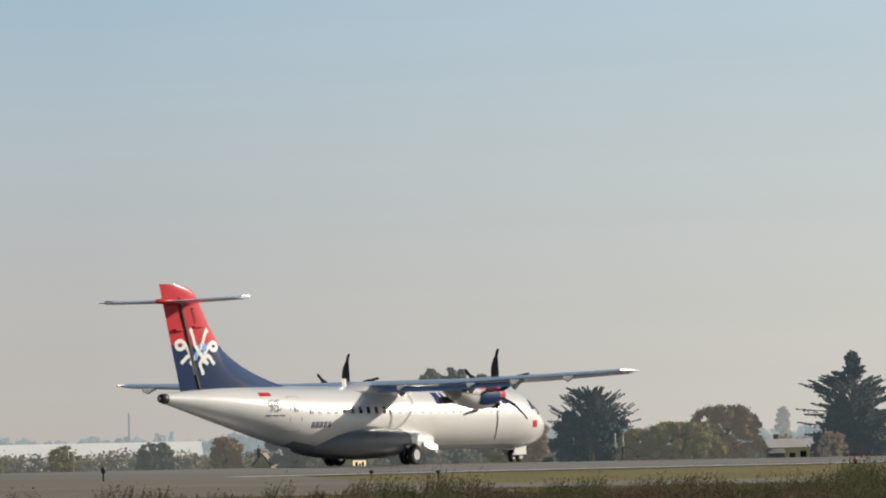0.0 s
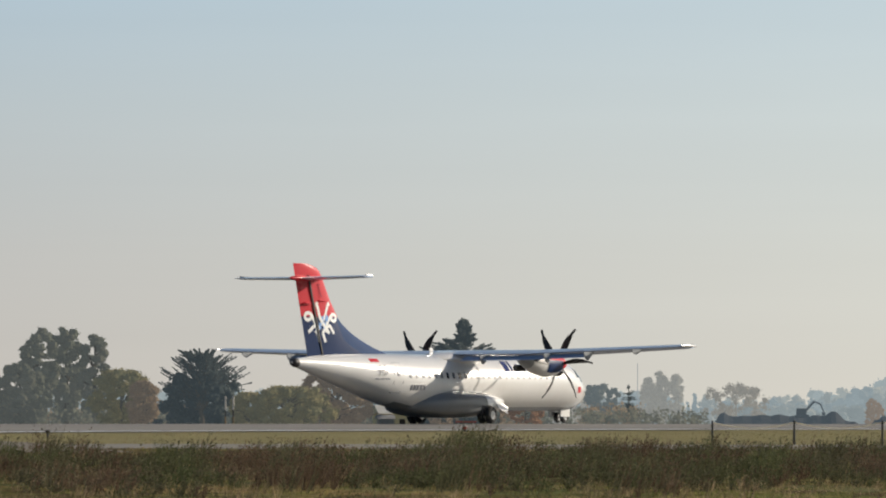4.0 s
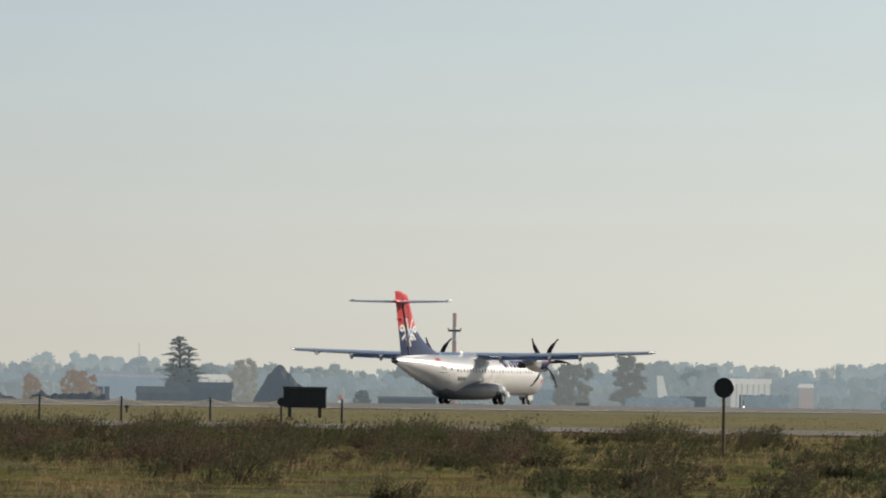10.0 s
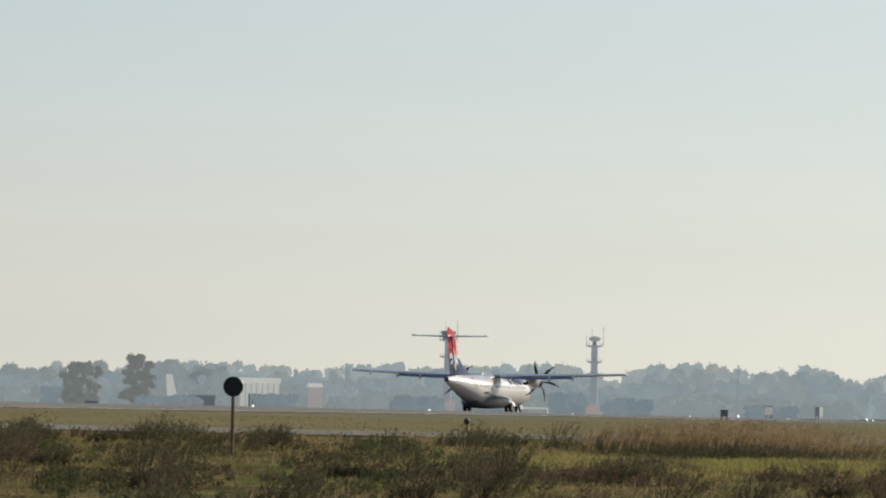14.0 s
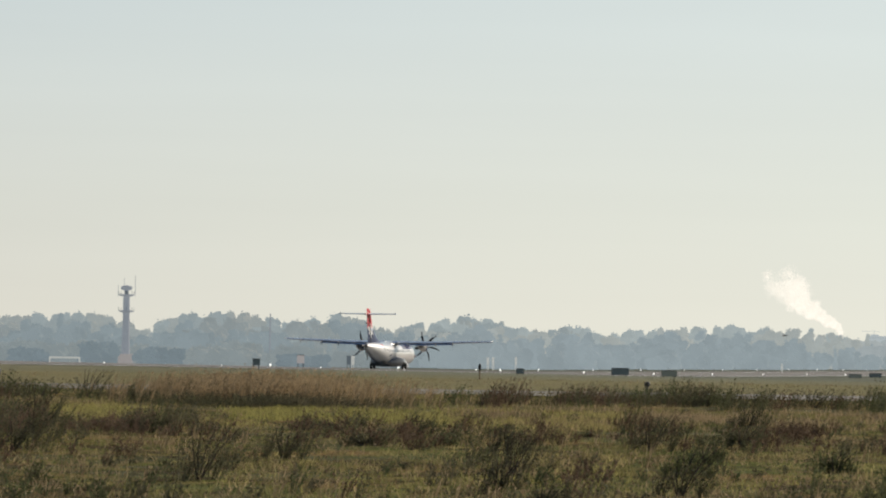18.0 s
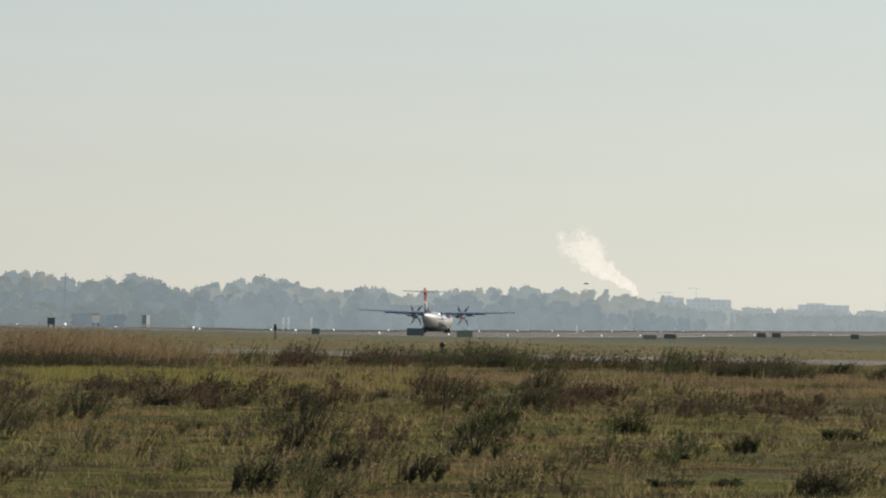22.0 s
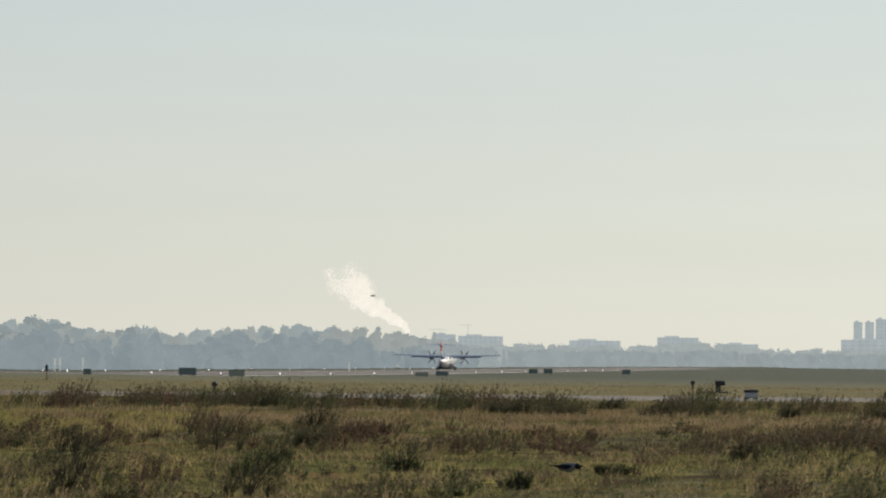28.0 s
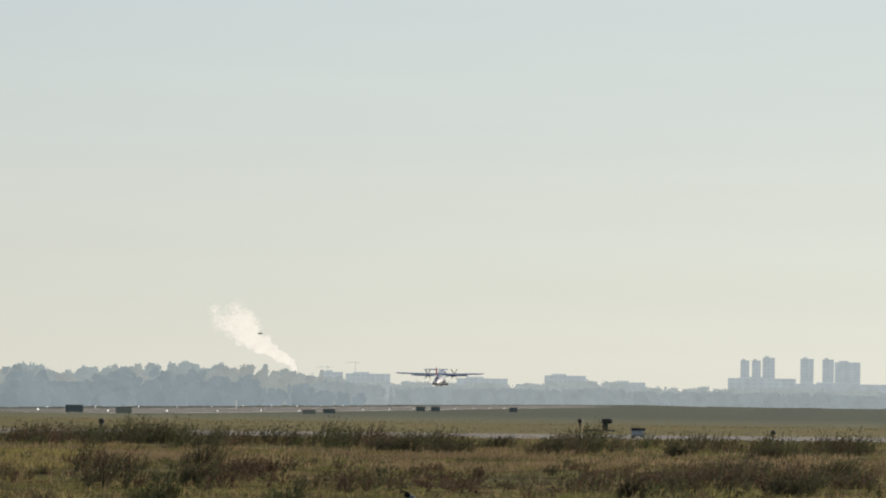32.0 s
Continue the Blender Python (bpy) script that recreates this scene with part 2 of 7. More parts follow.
# trees behind the runway: the last colour is haze, emitted over the leaf colour
TRUNK = glow_material("hazy_bark", (0.09, 0.07, 0.05), (0.065, 0.052, 0.04), 1.0, (0.040, 0.045, 0.046))
CEDAR_LEAF = glow_material("hazy_cedar_needles", (0.085, 0.10, 0.095), (0.11, 0.12, 0.105), 0.5, (0.052, 0.066, 0.074), 0.45)
OLIVE_LEAF = glow_material("hazy_olive_autumn_leaves", (0.28, 0.235, 0.115), (0.18, 0.175, 0.10), 0.25, (0.092, 0.098, 0.086), 0.45)
BROWN_LEAF = glow_material("hazy_brown_autumn_leaves", (0.29, 0.21, 0.132), (0.21, 0.165, 0.11), 0.25, (0.112, 0.108, 0.101), 0.45)
ORANGE_LEAF = glow_material("hazy_orange_autumn_leaves", (0.32, 0.175, 0.09), (0.26, 0.155, 0.09), 0.5, (0.095, 0.085, 0.080), 0.45)
GREEN_LEAF = glow_material("hazy_dull_green_leaves", (0.125, 0.132, 0.095), (0.155, 0.147, 0.105), 0.5, (0.102, 0.114, 0.114), 0.45)
GREY_LEAF = glow_material("hazy_poplar_leaves", (0.21, 0.19, 0.15), (0.18, 0.165, 0.135), 0.5, (0.350, 0.365, 0.358), 0.45)
WEED = material("dark_dry_weeds", (0.142, 0.126, 0.078), 0.9, second=(0.106, 0.108, 0.055), scale=0.12, grain=0.3, grain_scale=3, vary=0.45, island=True, translucent=0.3, spec=0.15)
RUSTY_WEED = material("rust_brown_weeds", (0.176, 0.122, 0.082), 0.9, second=(0.128, 0.090, 0.058), scale=0.12, grain=0.3, grain_scale=3, vary=0.45, island=True, translucent=0.3, spec=0.15)
GREEN_WEED = material("dull_green_weeds", (0.106, 0.120, 0.056), 0.9, second=(0.126, 0.132, 0.062), scale=0.12, grain=0.3, grain_scale=3, vary=0.45, island=True, translucent=0.3, spec=0.15)
STRAW = material("straw_grass_blades", (0.31, 0.238, 0.13), 0.9, second=(0.25, 0.192, 0.102), scale=0.12, grain=0.2, grain_scale=3, vary=0.4, island=True, translucent=0.5, spec=0.15)
GREEN_GRASS = material("green_grass_blades", (0.195, 0.192, 0.075), 0.9, second=(0.195, 0.175, 0.068), scale=0.12, grain=0.2, grain_scale=3, vary=0.4, island=True, translucent=0.5, spec=0.15)
BRIGHT_GRASS = material("bright_green_grass", (0.27, 0.25, 0.085), 0.9, second=(0.31, 0.26, 0.115), scale=0.12, grain=0.2, grain_scale=3, vary=0.35, island=True, translucent=0.5, spec=0.15)
TAN_REED = material("tan_tall_grass", (0.40, 0.30, 0.175), 0.9, second=(0.32, 0.24, 0.14), scale=0.2, grain=0.2, grain_scale=3, vary=0.35, island=True, translucent=0.3, spec=0.15)
# far woods: blue-grey haze painted in as emission, one strength per belt
FAR_WOOD = glow_material("hazy_far_woods", (0.04, 0.04, 0.034), (0.075, 0.068, 0.052), 0.012, (0.278, 0.325, 0.336))
FAR_BROWN = glow_material("hazy_far_brown_woods", (0.12, 0.095, 0.06), (0.09, 0.075, 0.05), 0.012, (0.282, 0.318, 0.320))
NEXT_WOOD = glow_material("hazy_middle_woods", (0.03, 0.032, 0.028), (0.06, 0.056, 0.044), 0.02, (0.232, 0.280, 0.300))
NEXT_BROWN = glow_material("hazy_middle_brown_woods", (0.09, 0.075, 0.05), (0.07, 0.06, 0.045), 0.02, (0.240, 0.278, 0.288))
DEEP_WOOD = glow_material("hazy_deeper_woods", (0.05, 0.05, 0.038), (0.075, 0.068, 0.05), 0.012, (0.215, 0.250, 0.255))
DEEP_NEXT = glow_material("hazy_deeper_middle_woods", (0.035, 0.037, 0.03), (0.06, 0.056, 0.044), 0.02, (0.180, 0.216, 0.228))
# the same woods again with the brighter sunward haze emitted
SUNNY_WOOD = glow_material("pale_sunward_woods", (0.04, 0.04, 0.034), (0.065, 0.06, 0.05), 0.012, (0.328, 0.376, 0.380))
SUNNY_BROWN = glow_material("pale_sunward_brown_woods", (0.10, 0.08, 0.055), (0.08, 0.07, 0.05), 0.012, (0.330, 0.364, 0.358))
SUNNY_NEXT = glow_material("pale_sunward_near_woods", (0.03, 0.032, 0.028), (0.05, 0.048, 0.04), 0.02, (0.265, 0.316, 0.336))
# steam glows by itself in place of sunlight scattered through it
STEAM = glow_material("self_lit_white_steam", (0.12, 0.12, 0.11), (0.15, 0.145, 0.135), 0.05, (0.92, 0.87, 0.765))
CITY_WOOD = glow_material("hazy_pale_far_woods", (0.018, 0.020, 0.019), (0.030, 0.027, 0.024), 0.012, (0.385, 0.425, 0.425))
TOWN_WOOD = glow_material("pale_hazy_woods", (0.020, 0.022, 0.020), (0.035, 0.030, 0.026), 0.012, (0.325, 0.368, 0.378))
MID_DARK = glow_material("hazy_dark_thicket", (0.03, 0.034, 0.03), (0.05, 0.05, 0.04), 0.05, (0.175, 0.218, 0.240))
MID_WOOD = glow_material("hazy_woods", (0.035, 0.038, 0.032), (0.12, 0.10, 0.07), 0.02, (0.220, 0.258, 0.268))
DARK_TREE = glow_material("hazy_dark_foliage", (0.07, 0.078, 0.066), (0.10, 0.095, 0.07), 0.3, (0.135, 0.162, 0.172), 0.3)
# far walls: haze emitted over their own colour
HAZE_PINK = glow_material("hazy_pink_walls", (0.14, 0.115, 0.105), (0.12, 0.10, 0.095), 0.3, (0.285, 0.268, 0.262))
# emission here also holds the white cladding's sunlit brightness
HAZE_CLAD = glow_material("hazy_white_cladding", (0.40, 0.39, 0.37), (0.36, 0.35, 0.33), 0.3, (0.37, 0.37, 0.34))
# city blocks and their windows: pale horizon haze put in as emission
FAR_WALL = glow_material("hazy_far_buildings", (0.12, 0.12, 0.12), (0.14, 0.14, 0.14), 0.02, (0.395, 0.44, 0.45))
FAR_DARK = glow_material("hazy_far_windows", (0.08, 0.08, 0.08), (0.09, 0.09, 0.09), 0.02, (0.372, 0.417, 0.43))
HAZE_BROWN = glow_material("hazy_brown_leaves", (0.12, 0.098, 0.07), (0.10, 0.085, 0.065), 0.3, (0.275, 0.280, 0.264), 0.3)
HAZE_OLIVE = glow_material("hazy_grey_brown_leaves", (0.11, 0.098, 0.072), (0.085, 0.085, 0.065), 0.3, (0.195, 0.215, 0.212), 0.3)
HAZE_BLUE = glow_material("hazy_blue_cladding", (0.10, 0.12, 0.14), (0.09, 0.11, 0.125), 0.3, (0.225, 0.268, 0.295))
HAZE_ORANGE = glow_material("hazy_orange_leaves", (0.14, 0.098, 0.07), (0.12, 0.09, 0.07), 0.3, (0.235, 0.212, 0.185), 0.3)
FAIRING_GREY = material("pale_grey_fairing_paint", (0.33, 0.345, 0.36), 0.4, second=(0.28, 0.295, 0.31), scale=2, grain=0.06)
# belly grey, deepened to hold the shade under the fuselage
BELLY_SHADE_GREY = material("shaded_grey_paint", (0.19, 0.195, 0.20), 0.4, second=(0.165, 0.17, 0.175), scale=0.7, grain=0.05, coat=0.2)
PLASTER = material("cream_plaster", (0.80, 0.70, 0.45), 0.9, second=(0.72, 0.62, 0.41), scale=0.8, grain=0.1, grain_scale=10)
WHITE_CLAD = material("white_metal_cladding", (0.62, 0.60, 0.55), 0.6, second=(0.54, 0.52, 0.47), scale=0.3, grain=0.08, grain_scale=4)
ROOF_TILE = material("weathered_roof_tiles", (0.30, 0.24, 0.20), 0.9, second=(0.24, 0.19, 0.16), scale=0.8, grain=0.2, grain_scale=8)
ROOF_PALE = material("pale_sheet_roof", (0.45, 0.44, 0.42), 0.6, second=(0.38, 0.37, 0.36), scale=0.5, grain=0.1)
# soil and gravel: the bluish tone is haze, emitted over dark ground
SOIL = glow_material("hazy_dark_soil", (0.04, 0.038, 0.037), (0.03, 0.029, 0.03), 0.5, (0.052, 0.067, 0.078))
GRAVEL = glow_material("hazy_gravel", (0.05, 0.05, 0.05), (0.04, 0.04, 0.041), 0.5, (0.078, 0.096, 0.110))
DARK_PANEL = material("black_painted_panel", (0.013, 0.014, 0.016), 0.5, second=(0.02, 0.021, 0.023), scale=3, grain=0.15)
# runway sign boxes: haze emitted over dark and olive-lit panel colours
FAR_PANEL = glow_material("dark_panel_in_haze", (0.03, 0.034, 0.036), (0.04, 0.044, 0.045), 0.5, (0.030, 0.040, 0.042))
FAR_OLIVE = glow_material("olive_panel_in_haze", (0.10, 0.10, 0.08), (0.08, 0.08, 0.065), 0.5, (0.050, 0.058, 0.052))
PALE_PANEL = material("pale_grey_panel", (0.72, 0.71, 0.68), 0.6, second=(0.64, 0.63, 0.60), scale=3, grain=0.1)
RED_WHITE_RED = material("faded_signal_red", (0.42, 0.10, 0.075), 0.6, second=(0.34, 0.085, 0.07), scale=3, grain=0.1)
MAST_WHITE = material("faded_signal_white", (0.55, 0.50, 0.45), 0.6, second=(0.48, 0.44, 0.40), scale=3, grain=0.1)
RUST = material("rusty_post", (0.27, 0.18, 0.09), 0.85, second=(0.18, 0.12, 0.065), scale=6, grain=0.25, bump=0.2)
ROPE = material("pale_rope", (0.78, 0.74, 0.66), 0.9, grain=0.15, translucent=0.65)
# tower concrete, dark cladding and signal paint with haze emitted over them
TOWER_GREY = glow_material("hazy_grey_concrete", (0.20, 0.19, 0.20), (0.16, 0.155, 0.165), 0.6, (0.185, 0.205, 0.225))
HAZE_DARK = glow_material("hazy_dark_cladding", (0.07, 0.075, 0.08), (0.05, 0.055, 0.06), 0.6, (0.085, 0.104, 0.117))
HAZE_RED = glow_material("hazy_signal_red", (0.28, 0.13, 0.105), (0.24, 0.12, 0.10), 0.6, (0.18, 0.150, 0.148))
HAZE_WHITE = glow_material("hazy_white_paint", (0.55, 0.52, 0.48), (0.48, 0.46, 0.43), 0.6, (0.10, 0.11, 0.115))
FEATHER_BLACK = material("black_feathers", (0.012, 0.013, 0.015), 0.8, second=(0.02, 0.021, 0.024), scale=20, grain=0.2, spec=0.2)
FEATHER_GREY = material("grey_feathers", (0.27, 0.265, 0.26), 0.8, second=(0.21, 0.205, 0.20), scale=20, grain=0.1)


# ---- building helpers ----
class Shape:
    """Vertices and faces gathered before they become one mesh."""

    def __init__(self):
        self.v, self.f = [], []

    def add(self, verts, faces):
        k = len(self.v)
        self.v += [tuple(p) for p in verts]
        self.f += [tuple(i + k for i in f) for f in faces]
        return self

    def box(self, x0, y0, z0, x1, y1, z1, m=None, bevel=0.0):
        b = bevel
        if not b:
            pts = [(x, y, z) for z in (z0, z1) for x, y in ((x0, y0), (x1, y0), (x1, y1), (x0, y1))]
            faces = [(3, 2, 1, 0), (4, 5, 6, 7)] + [(i, (i + 1) % 4, 4 + (i + 1) % 4, 4 + i) for i in range(4)]
        else:
            ring = [(x0 + b, y0), (x1 - b, y0), (x1, y0 + b), (x1, y1 - b), (x1 - b, y1), (x0 + b, y1), (x0, y1 - b), (x0, y0 + b)]
            cx, cy = (x0 + x1) / 2, (y0 + y1) / 2
            inn = [(x + (b if x < cx else -b) * 0.7, y + (b if y < cy else -b) * 0.7) for x, y in ring]
            pts = [(x, y, z0) for x, y in inn] + [(x, y, z0 + b) for x, y in ring] + [(x, y, z1 - b) for x, y in ring] + [(x, y, z1) for x, y in inn]
            faces = [tuple(range(7, -1, -1)), tuple(range(24, 32))]
            faces += [(8 * k + i, 8 * k + (i + 1) % 8, 8 * k + 8 + (i + 1) % 8, 8 * k + 8 + i) for k in range(3) for i in range(8)]
        if m:
            pts = [m @ Vector(p) for p in pts]
        return self.add(pts, faces)

    def loft(self, rings, cap=True):
        """Rings of equal point counts joined in order."""
        n = len(rings[0])
        pts = [p for r in rings for p in r]
        faces = [(k * n + i, k * n + (i + 1) % n, (k + 1) * n + (i + 1) % n, (k + 1) * n + i) for k in range(len(rings) - 1) for i in range(n)]
        if cap:
            faces += [tuple(range(n - 1, -1, -1)), tuple(range((len(rings) - 1) * n, len(rings) * n))]
        return self.add(pts, faces)

    def tube(self, path, radii, n=8):
        """A round rod along a path; radii one number or one for each point."""
        path = [Vector(p) for p in path]
        if not hasattr(radii, "__len__"):
            radii = [radii] * len(path)
        rings = []
        for i, p in enumerate(path):
            d = (path[min(i + 1, len(path) - 1)] - path[max(i - 1, 0)]).normalized()
            a = d.cross((0, 0, 1) if abs(d.z) < 0.9 else (1, 0, 0)).normalized()
            b = d.cross(a)
            rings.append([p + radii[i] * (math.cos(u) * a + math.sin(u) * b) for u in [2 * math.pi * k / n for k in range(n)]])
        return self.loft(rings)

    def quad(self, centre, a, b):
        c, a, b = Vector(centre), Vector(a), Vector(b)
        return self.add([c - a - b, c + a - b, c + a + b, c - a + b], [(0, 1, 2, 3)])


def mesh_of(name, shape, mat, smooth=False):
    me = bpy.data.meshes.new(name)
    me.from_pydata(shape.v, [], shape.f)
    me.materials.append(mat)
    if smooth:
        me.polygons.foreach_set("use_smooth", [True] * len(me.polygons))
        me.set_sharp_from_angle(angle=radians(38))
    return me


def part(name, shape, mat, parent, label="", smooth=False, m=None):
    """One mesh under a thing or under one of its parts."""
    ob = new(name, mesh_of(name, shape, mat, smooth))
    ob.parent = parent
    if m:
        ob.matrix_basis = m
    return tagged(ob, label)


def thing(name, label, category, m, group="", kind=""):
    ob = new(name)
    ob.empty_display_size = 0.2
    ob.matrix_basis = m
    return tagged(ob, label, category, group, kind)


def smooth_step(a, b, x):
    x = min(1, max(0, (x - a) / (b - a)))
    return x * x * (3 - 2 * x)


def between(rows, x):
    """A line through rows of x and value."""
    for (x0, v0), (x1, v1) in zip(rows, rows[1:]):
        if x <= x1:
            return v0 + (v1 - v0) * max(0, x - x0) / (x1 - x0)
    return rows[-1][1]


RUNWAY_Y = 130.1
RUNWAY_Z = [(0, 1.2), (174, 1.06), (241, 0.76), (302, 0.56), (389, 0.38), (422, 0.24), (540, -0.24), (681, -0.92), (787, -1.22), (964, -1.35), (2000, -1.6)]
FIELD_Z = [(0, 0.0), (60, 0.03), (80, 0.25), (115, 0.6), (140, 0.73), (170, 0.75), (400, 0.75)]


def runway_z(x):
    return sum(between(RUNWAY_Z, x + d) for d in (-40, -20, 0, 20, 40)) / 5


def ground_z(x, y):
    """The lie of the land: the field where the camera stands rises to the taxiway, the runway falls gently away."""
    d = math.hypot(x, y)
    off = abs(y - RUNWAY_Y)
    drop = 0.0118 * min(off, 22.5) + (min(0.9, 0.012 * max(0, off - 22.5)) if y > RUNWAY_Y else min(0.2, 0.01 * max(0, off - 22.5)))
    w = max(smooth_step(150, 260, d), smooth_step(75, 105, y))
    return (1 - w) * between(FIELD_Z, d) + w * (runway_z(x) - drop)


def spot(bearing, distance, turn=0.0, lift=0.0):
    """A pose on the ground at a bearing and distance from the camera, turned to face it."""
    x, y = distance * math.cos(radians(bearing)), distance * math.sin(radians(bearing))
    return pose(x, y, ground_z(x, y) + lift, 0, 0, bearing + turn)


def ground_at(bearing, distance):
    x, y = distance * math.cos(radians(bearing)), distance * math.sin(radians(bearing))
    return x, y, ground_z(x, y)


# ---- ground, runway, taxiway ----
def make_ground():
    rings = [0.0] + [2.0 * 1.045 ** k for k in range(178)]
    rings = [r for r in rings if r < 4900] + [4900]
    bearings = [-180 + 6 * k for k in range(29)] + [-6 + 0.5 * k for k in range(108)] + [48 + 6 * k for k in range(22)]
    s, n = Shape(), len(bearings)
    verts = [(r * math.cos(radians(b)), r * math.sin(radians(b)), 0) for r in rings[1:] for b in bearings]
    verts = [(x, y, ground_z(x, y) + (0.05 * noise.noise((x * 0.3, y * 0.3, 0)) if math.hypot(x, y) < 130 else 0)) for x, y, _ in verts]
    faces = [(k * n + i, k * n + (i + 1) % n, (k + 1) * n + (i + 1) % n, (k + 1) * n + i) for k in range(len(rings) - 2) for i in range(n)]
    s.add(verts + [(0, 0, 0)], faces + [(len(verts), (i + 1) % n, i) for i in range(n)])
    s.f = [f[::-1] for f in s.f]
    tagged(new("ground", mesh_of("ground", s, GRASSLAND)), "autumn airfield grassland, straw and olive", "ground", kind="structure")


def strip(name, line, half, mat, lift, label, category, kind="structure"):
    """A paved strip that follows the ground along a line of x, y points."""
    s = Shape()
    verts, faces = [], []
    across = [-1, -0.66, -0.33, 0, 0.33, 0.66, 1]
    for i, p in enumerate(line):
        a, b = Vector(line[max(0, i - 1)]), Vector(line[min(len(line) - 1, i + 1)])
        side = Vector((-(b - a).y, (b - a).x)).normalized()
        for u in across:
            x, y = p[0] + side.x * half * u, p[1] + side.y * half * u
            verts.append((x, y, ground_z(x, y) + lift))
    k = len(across)
    for i in range(len(line) - 1):
        faces += [(i * k + j + 1, i * k + j, (i + 1) * k + j, (i + 1) * k + j + 1) for j in range(k - 1)]
    s.add(verts, faces)
    return tagged(new(name, mesh_of(name, s, mat)), label, category, kind=kind)


make_ground()
strip("runway", [(-300 + 20 * k, RUNWAY_Y) for k in range(126)], 22.5, ASPHALT, 0.03, "worn grey asphalt runway", "runway")
TAXI_BEARING = radians(18)


def taxi_point(s, d=126.0):
    return (d * math.cos(TAXI_BEARING) - s * math.sin(TAXI_BEARING), d * math.sin(TAXI_BEARING) + s * math.cos(TAXI_BEARING))


for side in (-1, 1):
    strip("runway_edge_line", [(-300 + 20 * k, RUNWAY_Y + side * 21.0) for k in range(100)], 0.45, LOGO_WHITE, 0.036, "worn white runway edge line", "marking")
dash = Shape()
for k in range(32):
    x = 60 + 50 * k
    pts = [(x + 10 * i, RUNWAY_Y + w) for i in range(4) for w in (-0.35, 0.35)]
    dash.add([(px, py, ground_z(px, py) + 0.036) for px, py in pts], [(2 * i, 2 * i + 2, 2 * i + 3, 2 * i + 1) for i in range(3)])
tagged(new("runway_centre_line", mesh_of("runway_centre_line", dash, LOGO_WHITE)), "white dashed runway centre line", "marking", kind="structure")
strip("taxiway", [taxi_point(-120 + 4 * k) for k in range(48)], 4.5, TAXI_GREY, 0.03, "pale weathered concrete taxiway", "taxiway")
strip("apron", [(d * math.cos(radians(43)), d * math.sin(radians(43))) for d in (118, 126, 134, 142, 150, 158, 166, 174)], 16.5, CONCRETE, 0.05, "broad pale concrete taxiway mouth", "taxiway")


# ---- the aircraft: origin on the ground between the main wheels, x ahead, y to its left ----
FUSELAGE = [(12.67, 1.45, 0.04, 0.04), (12.52, 1.48, 0.30, 0.28), (12.2, 1.54, 0.60, 0.56), (11.75, 1.63, 0.86, 0.82), (11.2, 1.74, 1.08, 1.05),
            (10.5, 1.88, 1.27, 1.26), (9.7, 1.99, 1.38, 1.36), (8.8, 2.03, 1.43, 1.39), (4.0, 2.03, 1.43, 1.39), (-3.6, 2.03, 1.43, 1.39),
            (-5.0, 2.07, 1.42, 1.36), (-6.5, 2.19, 1.35, 1.25), (-8.0, 2.35, 1.22, 1.09), (-9.5, 2.52, 1.03, 0.90), (-11.0, 2.67, 0.79, 0.70),
            (-12.4, 2.80, 0.54, 0.49), (-13.5, 2.89, 0.34, 0.31), (-14.1, 2.93, 0.24, 0.22)]


def body_at(x):
    """Height of the centre, half width and half height of the fuselage at x."""
    rows = FUSELAGE[::-1]
    return [between([(r[0], r[k]) for r in rows], x) for k in (1, 2, 3)]


def body_side(x, z, out=0.0):
    """The y of the fuselage's right side at x and height z."""
    c, w, h = body_at(x)
    return -(w + out) * math.sqrt(max(0.0, 1 - ((z - c) / (h + out)) ** 2))


def ellipse(x, c, w, h, n=28):
    return [(x, w * math.cos(2 * math.pi * k / n), c + h * math.sin(2 * math.pi * k / n)) for k in range(n)]


def foil(le, te, thick, n=9):
    """An aerofoil's outline as (x, dz) pairs, from the leading edge over the top and back below."""
    us = [0.5 - 0.5 * math.cos(math.pi * k / n) for k in range(n + 1)]

    def half(u):
        return 5 * thick * (0.2969 * math.sqrt(u) - 0.126 * u - 0.3516 * u ** 2 + 0.2843 * u ** 3 - 0.1015 * u ** 4)
    c = le - te
    return [(le - u * c, half(u) * c * 1.1) for u in us] + [(le - u * c, -half(u) * c * 0.8) for u in us[-2:0:-1]]


def span_surface(rows, thick):
    """A wing through rows of y, leading edge, trailing edge, height."""
    s = Shape()
    s.loft([[(x, y, z + dz) for x, dz in foil(le, te, thick)] for y, le, te, z in rows])
    return s


FIN_LE = [(3.15, -4.8), (3.4, -6.1), (3.75, -7.55), (4.2, -8.9), (4.6, -9.75), (5.0, -10.4), (6.0, -11.2), (7.0, -11.85), (7.3, -12.08), (7.48, -12.38), (7.58, -12.75), (7.65, -13.3)]
FIN_TE = [(3.0, -13.03), (5.0, -13.62), (7.65, -14.37)]
HINGE = [(3.0, -11.88), (5.0, -12.55), (7.65, -13.42)]
WING = [(0.0, 1.45, -1.18, 3.52), (4.9, 1.45, -1.18, 3.52), (9.2, 1.12, -1.0, 3.66), (13.1, 0.72, -0.86, 3.80), (13.5, 0.46, -0.82, 3.82)]


